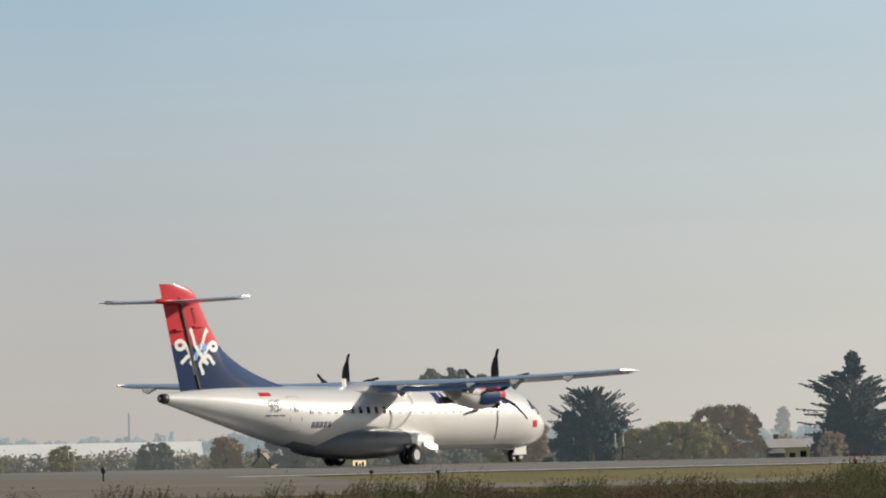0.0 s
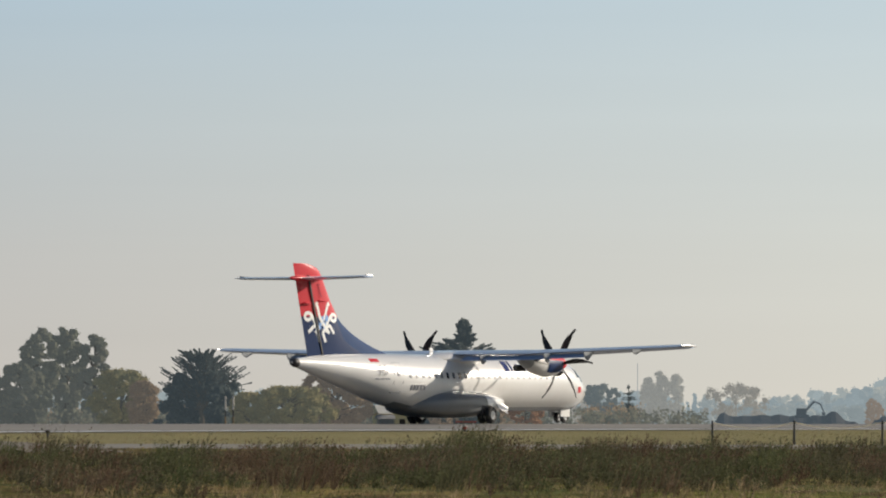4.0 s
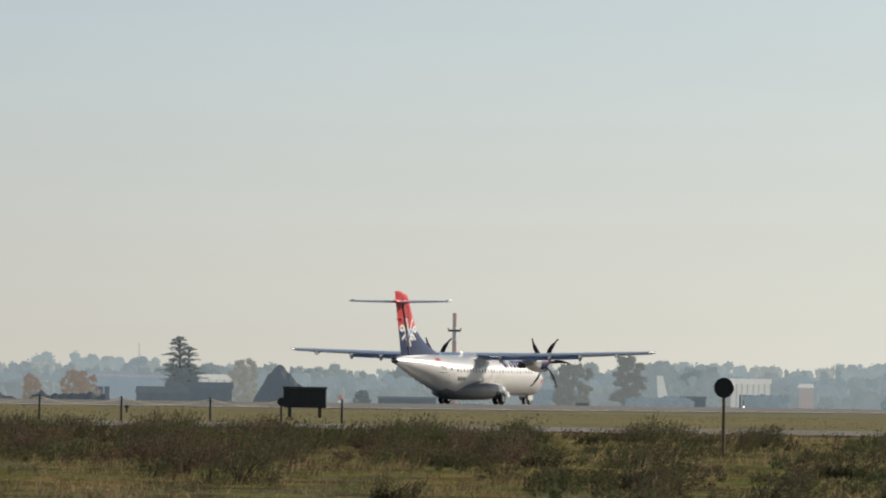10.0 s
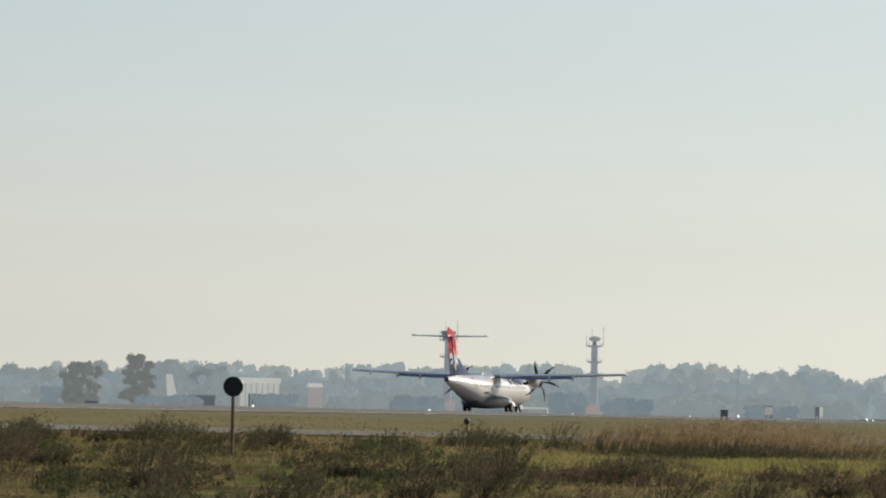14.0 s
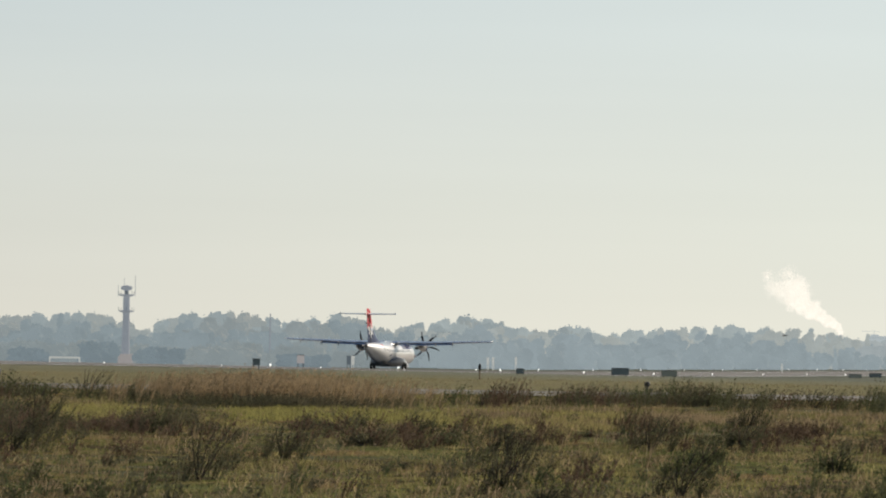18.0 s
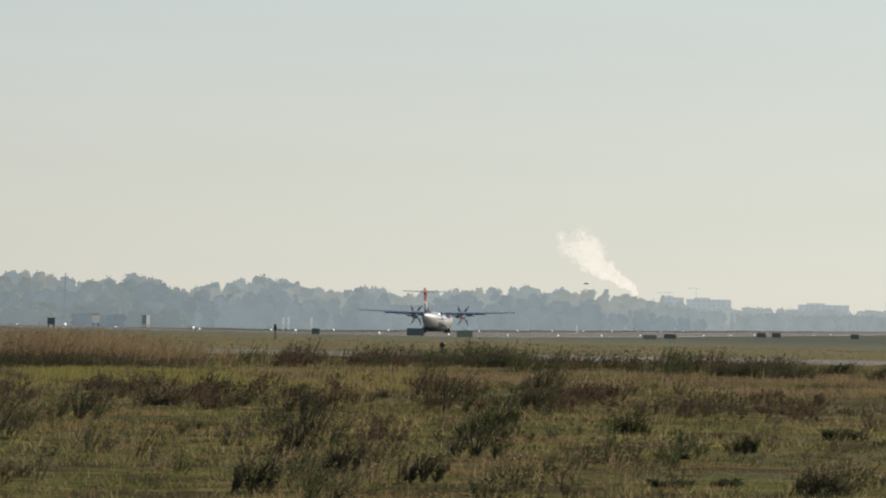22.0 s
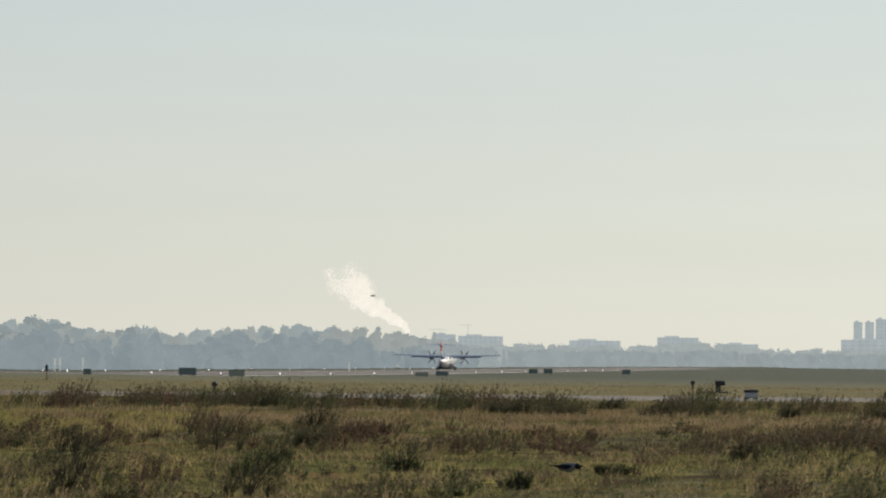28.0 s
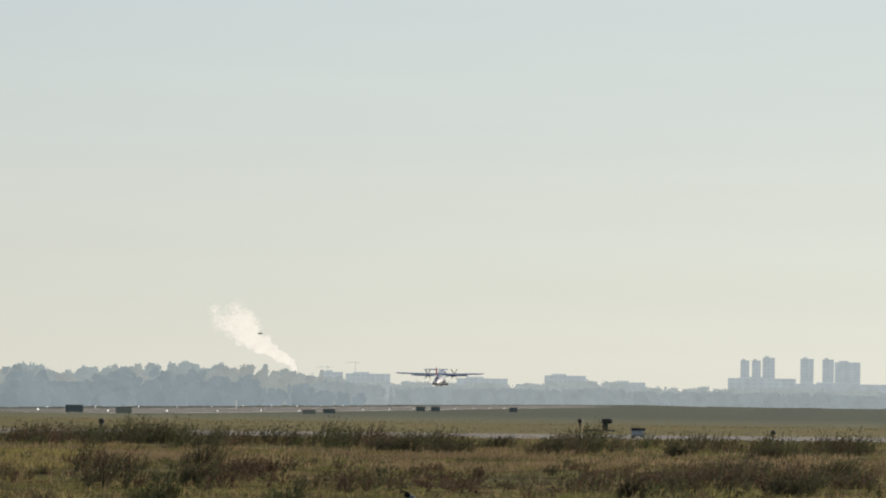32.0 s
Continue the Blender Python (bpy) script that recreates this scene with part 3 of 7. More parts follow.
def plate_on_side(side, x0, x1, z0, z1, out=0.008, cols=3):
    """A thin curved plate that lies on the fuselage's side."""
    s, rows = Shape(), 3
    outer, inner = [], []
    for i in range(cols + 1):
        for j in range(rows + 1):
            x, z = x0 + (x1 - x0) * i / cols, z0 + (z1 - z0) * j / rows
            outer.append((x, -side * body_side(x, z, out), z))
            inner.append((x, -side * body_side(x, z, -0.02), z))
    r = rows + 1
    faces = [(i * r + j, (i + 1) * r + j, (i + 1) * r + j + 1, i * r + j + 1) for i in range(cols) for j in range(rows)]
    edge = [j for j in range(r)] + [i * r + rows for i in range(1, cols + 1)] + [cols * r + j for j in range(rows - 1, -1, -1)] + [i * r for i in range(cols - 1, 0, -1)]
    k = len(outer)
    s.add(outer + inner, faces + [(edge[i], edge[(i + 1) % len(edge)], k + edge[(i + 1) % len(edge)], k + edge[i]) for i in range(len(edge))])
    return s


def bar_on_fin(points, side, width=0.12):
    """A raised ribbon on the fin's side along points of x, z."""
    s = Shape()
    for (x0, z0), (x1, z1) in zip(points, points[1:]):
        d = Vector((x1 - x0, z1 - z0))
        if d.length < 1e-4:
            continue
        d.normalize()
        nx, nz = -d.y * width / 2, d.x * width / 2
        e0, e1 = 0.02 * d.x, 0.02 * d.y
        ring = [(x0 + nx - e0, z0 + nz - e1), (x0 - nx - e0, z0 - nz - e1), (x1 - nx + e0, z1 - nz + e1), (x1 + nx + e0, z1 + nz + e1)]

        def at(x, z, out):
            le, te = between(FIN_LE, z), between(FIN_TE, z)
            u = min(0.98, max(0.02, (le - x) / (le - te)))
            t = 5 * 0.085 * (0.2969 * math.sqrt(u) - 0.126 * u - 0.3516 * u ** 2 + 0.2843 * u ** 3 - 0.1015 * u ** 4) * (le - te)
            return (x, side * (t * 1.1 + out), z)
        s.add([at(x, z, 0.012) for x, z in ring] + [at(x, z, -0.02) for x, z in ring],
              [(0, 1, 2, 3), (7, 6, 5, 4)] + [(i, (i + 1) % 4, 4 + (i + 1) % 4, 4 + i) for i in range(4)])
    return s


def loop_points(cx, cz, rx, rz, a0, a1, n=14):
    return [(cx + rx * math.cos(radians(a0 + (a1 - a0) * k / n)), cz + rz * math.sin(radians(a0 + (a1 - a0) * k / n))) for k in range(n + 1)]


def wheel(parent, x, y, z, r, w, name="wheel"):
    """A tyre with rounded shoulders and a dished hub, turning about y."""
    prof = [(-w / 2, r * 0.52), (-w / 2, r * 0.86), (-w * 0.36, r * 0.97), (0, r), (w * 0.36, r * 0.97), (w / 2, r * 0.86), (w / 2, r * 0.52)]
    n = 24
    tyre = Shape().loft([[(q * math.cos(2 * math.pi * k / n), a, q * math.sin(2 * math.pi * k / n)) for k in range(n)] for a, q in prof], cap=False)
    ob = part(name, tyre, RUBBER, parent, "black rubber tyre", True, pose(x, y, z))
    hub_prof = [(-w * 0.46, r * 0.52), (-w * 0.30, r * 0.45), (-w * 0.36, r * 0.16), (-w * 0.5, r * 0.12)]
    for sgn in (1, -1):
        hub = Shape().loft([[(q * math.cos(2 * math.pi * k / n), sgn * a, q * math.sin(2 * math.pi * k / n)) for k in range(n)] for a, q in hub_prof])
        part("hub", hub, STEEL, ob, "pale steel wheel hub", True)
    return ob


def propeller(parent, y):
    """A red spinner with six curved black blades, turning about x."""
    n = 20
    spin = Shape().loft([[(x, r * math.cos(2 * math.pi * k / n), r * math.sin(2 * math.pi * k / n)) for k in range(n)]
                         for x, r in ((0.62, 0.02), (0.55, 0.14), (0.38, 0.25), (0.12, 0.33), (-0.2, 0.36))])
    hub = part("propeller", spin, RED_PAINT, parent, "red spinner with six curved black blades", True, pose(3.62, y, 2.98))
    blade = Shape()
    rings = []
    for k in range(11):
        u = k / 10
        r = 0.26 + 1.71 * u
        chord = (0.13 + 0.23 * math.sin(math.pi * min(1, u * 1.15 + 0.08)) ** 0.8) * (1 if u < 0.92 else 0.72)
        sweep = 0.10 * math.sin(u * math.pi * 0.75) - 0.34 * max(0, u - 0.42) ** 1.5
        twist = radians(66 - 40 * u)
        t = 0.055 * (1 - 0.75 * u)
        ring = []
        for cx, cy in ((-0.5, 0), (-0.2, 1), (0.2, 0.9), (0.5, 0), (0.2, -0.6), (-0.2, -0.6)):
            a, b = chord * cx, t * cy
            ring.append((a * math.sin(twist) + b * math.cos(twist), -a * math.cos(twist) + b * math.sin(twist) + sweep, r))
        rings.append(ring)
    blade.loft(rings)
    me = mesh_of("blade", blade, BLACK_COMPOSITE, True)
    for k in range(6):
        ob = new("blade", me)
        ob.parent = hub
        ob.matrix_basis = pose(0, 0, 0, 60 * k)
    return hub


def make_aircraft():
    plane = thing("aircraft", "white twin-turboprop airliner with a red and navy tail", "airplane", Matrix())
    hull = Shape().loft([ellipse(*row) for row in FUSELAGE])
    body = part("fuselage", hull, WHITE_PAINT, plane, "glossy white fuselage", True)
    cone = Shape().loft([ellipse(x, z, w, w * 0.95, 20) for x, z, w in ((-14.05, 2.925, 0.235), (-14.25, 2.94, 0.225), (-14.38, 2.95, 0.19), (-14.45, 2.95, 0.11))])
    part("tail_cone", cone, DARK_METAL, body, "dark exhaust at the tail's end", True)
    # narrow grey band along the belly, darkened for the shade underneath
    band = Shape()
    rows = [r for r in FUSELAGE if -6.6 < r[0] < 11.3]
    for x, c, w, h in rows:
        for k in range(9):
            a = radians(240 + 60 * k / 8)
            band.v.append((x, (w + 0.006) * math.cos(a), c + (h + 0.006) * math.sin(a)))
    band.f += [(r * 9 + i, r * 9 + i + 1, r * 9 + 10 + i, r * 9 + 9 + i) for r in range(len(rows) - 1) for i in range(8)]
    part("belly_shade_band", band, BELLY_SHADE_GREY, body, "grey belly with its shade put into the colour", True)
    # belly fairing that carries the main gear
    # its grey also carries the shade on the fairing's rear side
    rings = []
    for x, w, top, low in ((0.15, 2.02, 1.60, 0.30), (-0.6, 2.03, 1.65, 0.29), (-1.4, 2.03, 1.69, 0.29),
                           (-2.3, 1.94, 1.68, 0.32), (-3.3, 1.72, 1.58, 0.40), (-4.1, 1.36, 1.44, 0.50), (-4.8, 0.85, 1.24, 0.64), (-5.2, 0.25, 1.0, 0.82)):
        c, h = (top + low) / 2, (top - low) / 2
        rings.append([(x, w * math.copysign(abs(math.cos(a)) ** 0.7, math.cos(a)), c + h * math.copysign(abs(math.sin(a)) ** 0.6, math.sin(a)))
                      for a in [2 * math.pi * k / 24 for k in range(24)]])
    belly = part("belly_fairing", Shape().loft(rings), BELLY_SHADE_GREY, plane, "grey bulged landing gear fairing, shade in its colour", True)
    rings = []
    for x, w, top, low in ((0.14, 2.03, 1.62, 0.31), (0.9, 2.0, 1.58, 0.36), (1.6, 1.92, 1.50, 0.46), (2.2, 1.74, 1.40, 0.60), (2.6, 1.44, 1.27, 0.74), (2.8, 1.0, 1.13, 0.86)):
        c, h = (top + low) / 2, (top - low) / 2
        rings.append([(x, w * math.copysign(abs(math.cos(a)) ** 0.7, math.cos(a)), c + h * math.copysign(abs(math.sin(a)) ** 0.6, math.sin(a)))
                      for a in [2 * math.pi * k / 24 for k in range(24)]])
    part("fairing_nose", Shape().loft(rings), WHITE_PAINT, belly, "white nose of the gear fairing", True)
    # wing
    wing_rows = [(-y, le, te, z) for y, le, te, z in WING[:0:-1]] + [row for row in WING]
    wing = part("wing", span_surface(wing_rows, 0.155), GREY_PAINT, plane, "long straight grey-blue high wing", True, pose(0, 0, -0.09))
    rings = [[(x, w * math.cos(a), 3.28 + h * math.sin(a)) for a in [2 * math.pi * k / 20 for k in range(20)]]
             for x, w, h in ((2.6, 0.2, 0.08), (2.0, 0.8, 0.22), (1.3, 1.15, 0.38), (-0.4, 1.2, 0.42), (-1.6, 1.0, 0.32), (-2.8, 0.5, 0.16), (-3.4, 0.1, 0.08))]
    part("wing_fairing", Shape().loft(rings), WHITE_PAINT, wing, "white wing root fairing", True)
    for side in (1, -1):
        tip = [(x, side * y, z) for x, y, z in ((0.68, 13.42, 3.84), (-0.05, 13.56, 3.86), (-0.88, 13.52, 3.86))]
        part("wing_tip", Shape().tube(tip, [0.05, 0.07, 0.04], 8), WHITE_PAINT, wing, "white wing tip", True)
        # flaps set for take-off, drooping behind the wing
        flap = Shape().loft([[(te + 0.30 - (te + 0.30 - x) * 0.966 + 0.26 * dz, side * y, z - 0.10 + dz * 0.966 - (te + 0.30 - x) * 0.26) for x, dz in foil(te + 0.30, te - 0.55, 0.12)]
                             for y, te, z in ((1.5, -1.18, 3.52), (4.9, -1.18, 3.52), (8.6, -1.0, 3.64))])
        part("flap", flap, GREY_PAINT, wing, smooth=True)
        ail = span_surface([(side * y, te + 0.5, te - 0.06, z - 0.01) for y, te, z in ((8.75, -0.99, 3.645), (12.9, -0.87, 3.79))], 0.12)
        part("aileron", ail, GREY_PAINT, wing, smooth=True)
        for y, size in ((2.7, 0.8), (6.35, 0.8), (8.6, 0.75), (11.3, 0.4)):
            z = 3.52 + max(0, y - 4.9) * 0.034
            s = Shape().loft([[(x, side * y + w * a, z - 0.10 + b) for a, b in ((-1, 0.05), (1, 0.05), (0.6, -d), (-0.6, -d))]
                              for x, w, d in ((-0.85, 0.04, 0.02), (-1.15, 0.08, 0.24 * size), (-1.42, 0.08, 0.50 * size), (-1.55, 0.06, 0.42 * size), (-1.8, 0.03, 0.06))])
            part("flap_fairing", s, FAIRING_GREY, wing, "pointed pale grey flap track fairing")
        # engine
        y = side * 4.05
        rings = []
        for x, w, top, low in ((3.5, 0.36, 3.42, 2.62), (3.1, 0.44, 3.50, 2.46), (2.2, 0.52, 3.56, 2.38), (1.2, 0.53, 3.57, 2.52), (0.5, 0.42, 3.52, 2.82), (0.0, 0.28, 3.48, 3.10), (-0.4, 0.1, 3.44, 3.30)):
            c, h = (top + low) / 2, (top - low) / 2
            rings.append([(x, y + w * math.cos(a), c + h * math.sin(a)) for a in [2 * math.pi * (k + 0.5) / 20 for k in range(20)]])
        nac = part("engine_nacelle", Shape().loft(rings), WHITE_PAINT, plane, "engine nacelle in white, navy and red", True, pose(0, 0, -0.08))
        skin = ((3.45, 0.372, 3.43, 2.61), (3.1, 0.45, 3.51, 2.45), (2.2, 0.53, 3.57, 2.37), (1.75, 0.54, 3.578, 2.43), (1.2, 0.54, 3.58, 2.51), (0.85, 0.495, 3.555, 2.655), (0.5, 0.43, 3.53, 2.81), (0.0, 0.29, 3.49, 3.09), (-0.4, 0.105, 3.445, 3.295))
        # the shoulder is dark to imitate shade below the wing
        for name, lo, hi, rows, mat, note in (("nacelle_side", -40, 25, skin[:4], BLUE_PAINT, "navy painted band"), ("nacelle_side", 155, 220, skin[:4], BLUE_PAINT, "navy painted band"),
                                              ("nacelle_top", 25, 155, skin[:4], RED_PAINT, "red painted nacelle top"), ("nacelle_shoulder", 0, 180, skin[3:7], DARK_METAL, "dark cowling, shade under the wing put into it"), ("nacelle_rear", 0, 360, skin[6:], FAIRING_GREY, "pale grey nacelle rear")):
            s, cols = Shape(), 14
            pts = []
            for x, w, top, low in rows:
                c, h = (top + low) / 2, (top - low) / 2
                pts += [(x, y + (w + 0.006) * math.cos(a), c + (h + 0.006) * math.sin(a)) for a in [radians(lo + (hi - lo) * k / cols) for k in range(cols + 1)]]
            s.add(pts, [(r * 15 + i, r * 15 + i + 1, r * 15 + 16 + i, r * 15 + 15 + i) for r in range(len(rows) - 1) for i in range(cols)])
            part(name, s, mat, nac, note, True)
        part("air_intake", Shape().loft([[(x, y + w * math.cos(a), 2.60 + h * math.sin(a)) for a in [2 * math.pi * k / 16 for k in range(16)]]
                                         for x, w, h in ((3.62, 0.26, 0.14), (3.4, 0.28, 0.16), (3.2, 0.2, 0.1))]), DARK_METAL, nac, "dark air intake", True)
        part("exhaust", Shape().tube([(1.0, y - side * 0.45, 2.85), (0.4, y - side * 0.62, 2.82)], [0.17, 0.15], 12), DARK_METAL, nac, "dark exhaust stub", True)
    # tail
    def fin_rows(z0, z1, le, te, steps=7):
        return [(z, between(le, z), between(te, z)) for z in [z0 + (z1 - z0) * k / steps for k in range(steps + 1)]]
    split = 5.13
    def fin_piece(rows):
        """Part of the fin between two lines, rows of z, front x, rear x."""
        piece, rings = Shape(), []
        for z, front, rear in rows:
            le, te = between(FIN_LE, z), between(FIN_TE, z)
            half = []
            for k in range(9):
                x = front - (front - rear) * (k / 8) ** 1.5
                u = min(1.0, max(0.0, (le - x) / (le - te)))
                half.append((x, 0.4675 * (0.2969 * math.sqrt(u) - 0.126 * u - 0.3516 * u ** 2 + 0.2843 * u ** 3 - 0.1015 * u ** 4) * (le - te)))
            rings.append([(x, t, z) for x, t in half] + [(x, -t, z) for x, t in half[::-1]])
        return piece.loft(rings)
    low = [3.05 + (split - 3.05) * k / 10 for k in range(11)]
    # front piece of the fin, cut off to take the painted sheen
    front = [(z, between(FIN_LE, z), between(FIN_TE, z) + (between(FIN_LE, z) - between(FIN_TE, z)) * (0.62 if z < 4 else 0.62 + 0.3 * (z - 4) / (split - 4))) for z in low]
    fin = part("fin", fin_piece([(z, rear, between(FIN_TE, z)) for z, le, rear in front]), BLUE_PAINT, plane, "navy lower fin with a sheen painted on its fillet", True)
    part("fin_top", fin_piece(fin_rows(split, 7.64, FIN_LE, FIN_TE, 22)), RED_PAINT, fin, "red upper fin", True)
    part("fin_fillet", fin_piece(front), SHEEN_BLUE_PAINT, fin, "dorsal fillet, navy lightened for its sky sheen", True)
    part("rudder_gap", Shape().add([(between(HINGE, z) + d, y, z) for z in (3.3, 7.1) for d, y in ((0.045, 0.165), (-0.045, 0.155), (-0.045, -0.155), (0.045, -0.165))],
                                   [(3, 2, 1, 0), (4, 5, 6, 7)] + [(i, (i + 1) % 4, 4 + (i + 1) % 4, 4 + i) for i in range(4)]), DARK_METAL, fin, "dark rudder hinge line")
    x = between(HINGE, 5.75)
    for x0, x1, z in ((x - 0.78, x - 0.2, 5.72), (x + 0.45, x + 1.0, 5.86)):
        part("rudder_hinge", Shape().box(x0, -0.21, z, x1, 0.21, z + 0.07, bevel=0.025), RED_PAINT, fin, "red rudder hinge fairing")
    for k in range(5):
        part("fin_rivet_plate", Shape().box(-12.42 + 0.05 * k, -0.19, 6.62 - 0.13 * k, -12.36 + 0.05 * k, 0.19, 6.66 - 0.13 * k), BLUE_PAINT, fin)
    # interlaced ornament: white ribbons with pale blue diamonds between them
    cx = -12.14
    for side in (1, -1):
        for pts in (loop_points(cx - 1.0, 5.14, 0.25, 0.17, 0, 360), loop_points(cx + 1.08, 5.10, 0.23, 0.16, 0, 360),
                    [(cx - 0.76, 5.24), (cx - 0.55, 4.98), (cx - 0.33, 4.66), (cx - 0.20, 4.28), (cx - 0.09, 3.96)],
                    [(cx + 0.84, 5.20), (cx + 0.62, 4.96), (cx + 0.36, 4.60), (cx + 0.16, 4.34), (cx + 0.38, 3.94)],
                    [(cx - 0.38, 5.76), (cx - 0.24, 5.52), (cx - 0.10, 5.12), (cx + 0.12, 4.88), (cx + 0.42, 4.58), (cx + 0.66, 4.36)],
                    [(cx + 0.62, 5.76), (cx + 0.48, 5.50), (cx + 0.36, 5.20), (cx + 0.12, 4.88), (cx - 0.18, 4.56), (cx - 0.40, 4.38)],
                    [(cx - 0.92, 4.40), (cx - 0.58, 4.66), (cx - 0.36, 4.72), (cx - 0.24, 4.46)], [(cx + 1.06, 4.36), (cx + 0.74, 4.70), (cx + 0.52, 4.68), (cx + 0.46, 4.40)],
                    [(cx - 0.40, 5.70), (cx - 0.30, 5.80)], [(cx + 0.60, 5.80), (cx + 0.70, 5.68)]):
            part("ornament", bar_on_fin(pts, side, 0.17), LOGO_WHITE, fin, "white interlaced ornament ribbon")
        for x, z, w in ((0.12, 5.0, 0.18), (0.46, 5.06, 0.26), (0.30, 4.72, 0.22), (-0.06, 4.70, 0.18)):
            part("ornament_diamond", bar_on_fin([(cx + x, z - 0.13), (cx + x + 0.02, z + 0.13)], side, w), SKY_MARK, fin, "pale blue ornament diamond")
    stab = span_surface([(-3.62, -12.95, -13.95, 6.97), (-3.5, -12.82, -13.98, 6.97), (0, -12.25, -14.0, 6.93), (3.5, -12.82, -13.98, 6.97), (3.62, -12.95, -13.95, 6.97)], 0.11)
    tail = part("tailplane", stab, GREY_PAINT, plane, "grey tailplane across the fin's top", True)
    part("tail_bullet", Shape().loft([ellipse(x, 6.93, w, h, 14) for x, w, h in ((-11.9, 0.04, 0.04), (-12.2, 0.15, 0.14), (-13.0, 0.20, 0.18), (-13.9, 0.16, 0.14), (-14.45, 0.10, 0.09), (-14.62, 0.03, 0.03))]), RED_PAINT, tail, "red fairing at the tailplane's root", True)
    for side in (1, -1):
        horn = Shape().loft([[(x0, side * y - 0.012, z), (x1, side * y - 0.012, z), (x1, side * y + 0.012, z + t), (x0, side * y + 0.012, z + t)] for y, x0, x1, z, t in ((3.05, -12.78, -13.1, 6.99, 0.02), (3.35, -12.76, -13.3, 6.99, 0.05), (3.6, -12.95, -13.5, 7.0, 0.08))])
        part("horn", horn, FAIRING_GREY, tail, "pale grey tailplane tip horn")
        part("elevator", span_surface([(side * 0.35, -13.45, -14.12, 6.93), (side * 3.3, -13.6, -14.06, 6.965)], 0.1), GREY_PAINT, tail, smooth=True)
    # glazing and doors
    for k in range(26):
        x = 8.1 - 0.565 * k
        for side in (1, -1):
            # windows 16 to 19 take dark glass for the wing's shadow on them
            part("cabin_window", plate_on_side(side, x - 0.10, x + 0.10, 2.24, 2.52, 0.014, 2), GLASS_DARK if k in (16, 17, 18, 19) else LIT_CABIN_GLASS if k % 3 else PALE_WINDOW, body)
    for side in (1, -1):
        part("cockpit_side_window", plate_on_side(side, 10.35, 10.95, 2.35, 2.78, 0.012, 3), GLASS_DARK, body, "dark cockpit side window")
        part("cockpit_windscreen", plate_on_side(side, 11.02, 11.55, 2.12, 2.52, 0.012, 3), GLASS_DARK, body, "dark cockpit windscreen")
        for x0, x1, z0, z1, note in ((-7.35, -6.62, 1.5, 3.0, "rear cabin door"),):
            for a, b, c, d in ((x0, x1, z0, z0 + 0.035), (x0, x1, z1 - 0.035, z1), (x0, x0 + 0.03, z0 + 0.035, z1 - 0.035), (x1 - 0.03, x1, z0 + 0.035, z1 - 0.035)):
                part("door_seam", plate_on_side(side, a, b, c, d, 0.012, 2), SEAM_GREY, body, "grey seam round the " + note)
            part("door_window", plate_on_side(side, (x0 + x1) / 2 - 0.11, (x0 + x1) / 2 + 0.11, 2.34, 2.66, 0.022, 2), LIT_CABIN_GLASS, body)
        # markings: plain bars for the registration and the title's letters
        for k in range(5):
            x = -4.75 - 0.26 * k
            part("registration_bar", plate_on_side(side, x - 0.17, x, 1.66, 1.91, 0.014, 2), NUMBER_GREY, body, "dark registration bar")
        for k, (w, h) in enumerate(((0.42, 1), (0.12, 1), (0.24, 0.7), (0.38, 1), (0.36, 1), (0.38, 1), (0.38, 1), (0.12, 1), (0.42, 1))):
            x = 8.2 - 0.62 * k if side > 0 else 3.05 + 0.62 * k
            part("title_bar", plate_on_side(side, x, x + w, 2.62, 2.62 + h * 0.50, 0.022, 3), TITLE_BLUE, body, "navy title bar")
        part("flag", plate_on_side(side, -8.95, -8.25, 3.0, 3.16, 0.008, 3), RED_PAINT, body, "red flag panel")
        part("nose_emblem", plate_on_side(side, 10.35, 10.8, 1.55, 1.85, 0.008, 3), RED_PAINT, body, "small red emblem panel")
        for k in range(3):
            part("caption_bar", plate_on_side(side, -8.8 + 0.4 * k, -8.5 + 0.4 * k, 2.16, 2.21, 0.012, 2), MARK_GREY, body)
    curve = bpy.data.curves.new("number", "FONT")
    curve.body, curve.size, curve.extrude, curve.align_x = "95", 0.70, 0.004, "CENTER"
    curve.offset = -0.004
    label = new("number_marking", curve)
    bpy.context.view_layer.update()
    flat = bpy.data.meshes.new_from_object(label.evaluated_get(bpy.context.evaluated_depsgraph_get()))
    bpy.data.objects.remove(label)
    flat.materials.clear()
    flat.materials.append(NUMBER_GREY)
    for v in flat.vertices:
        x, z = -8.25 + v.co.x, 2.38 + v.co.y
        v.co = (x, body_side(x, z, 0.055 + v.co.z), z)
    number = new("number_marking", flat)
    number.parent = body
    tagged(number, "grey painted number 95")
    # small fittings
    for x, z, h in ((-1.9, 3.40, 0.35), (5.2, 3.40, 0.28)):
        part("antenna", Shape().loft([[(x + a, b, z + k * h) for a, b in ((0.16 - k * 0.06, 0), (0, 0.02), (-0.14 - k * 0.08, 0), (0, -0.02))] for k in (0, 1)]), WHITE_PAINT, body, "white blade antenna")
    part("beacon", Shape().loft([[(-2.2 + r * math.cos(a), r * math.sin(a), z) for a in [math.pi * k / 5 for k in range(10)]] for z, r in ((0.56, 0.09), (0.47, 0.07), (0.44, 0.02))]), GLASS_DARK, body, "dark belly beacon")
    part("tail_light", Shape().loft([[(x, r * math.cos(a), 2.95 + r * math.sin(a)) for a in [math.pi * k / 5 for k in range(10)]] for x, r in ((-14.44, 0.06), (-14.52, 0.05), (-14.55, 0.01))]), WHITE_PAINT, body, "small white tail light")
    # landing gear
    wheels = []
    for side in (1, -1):
        y = side * 2.05
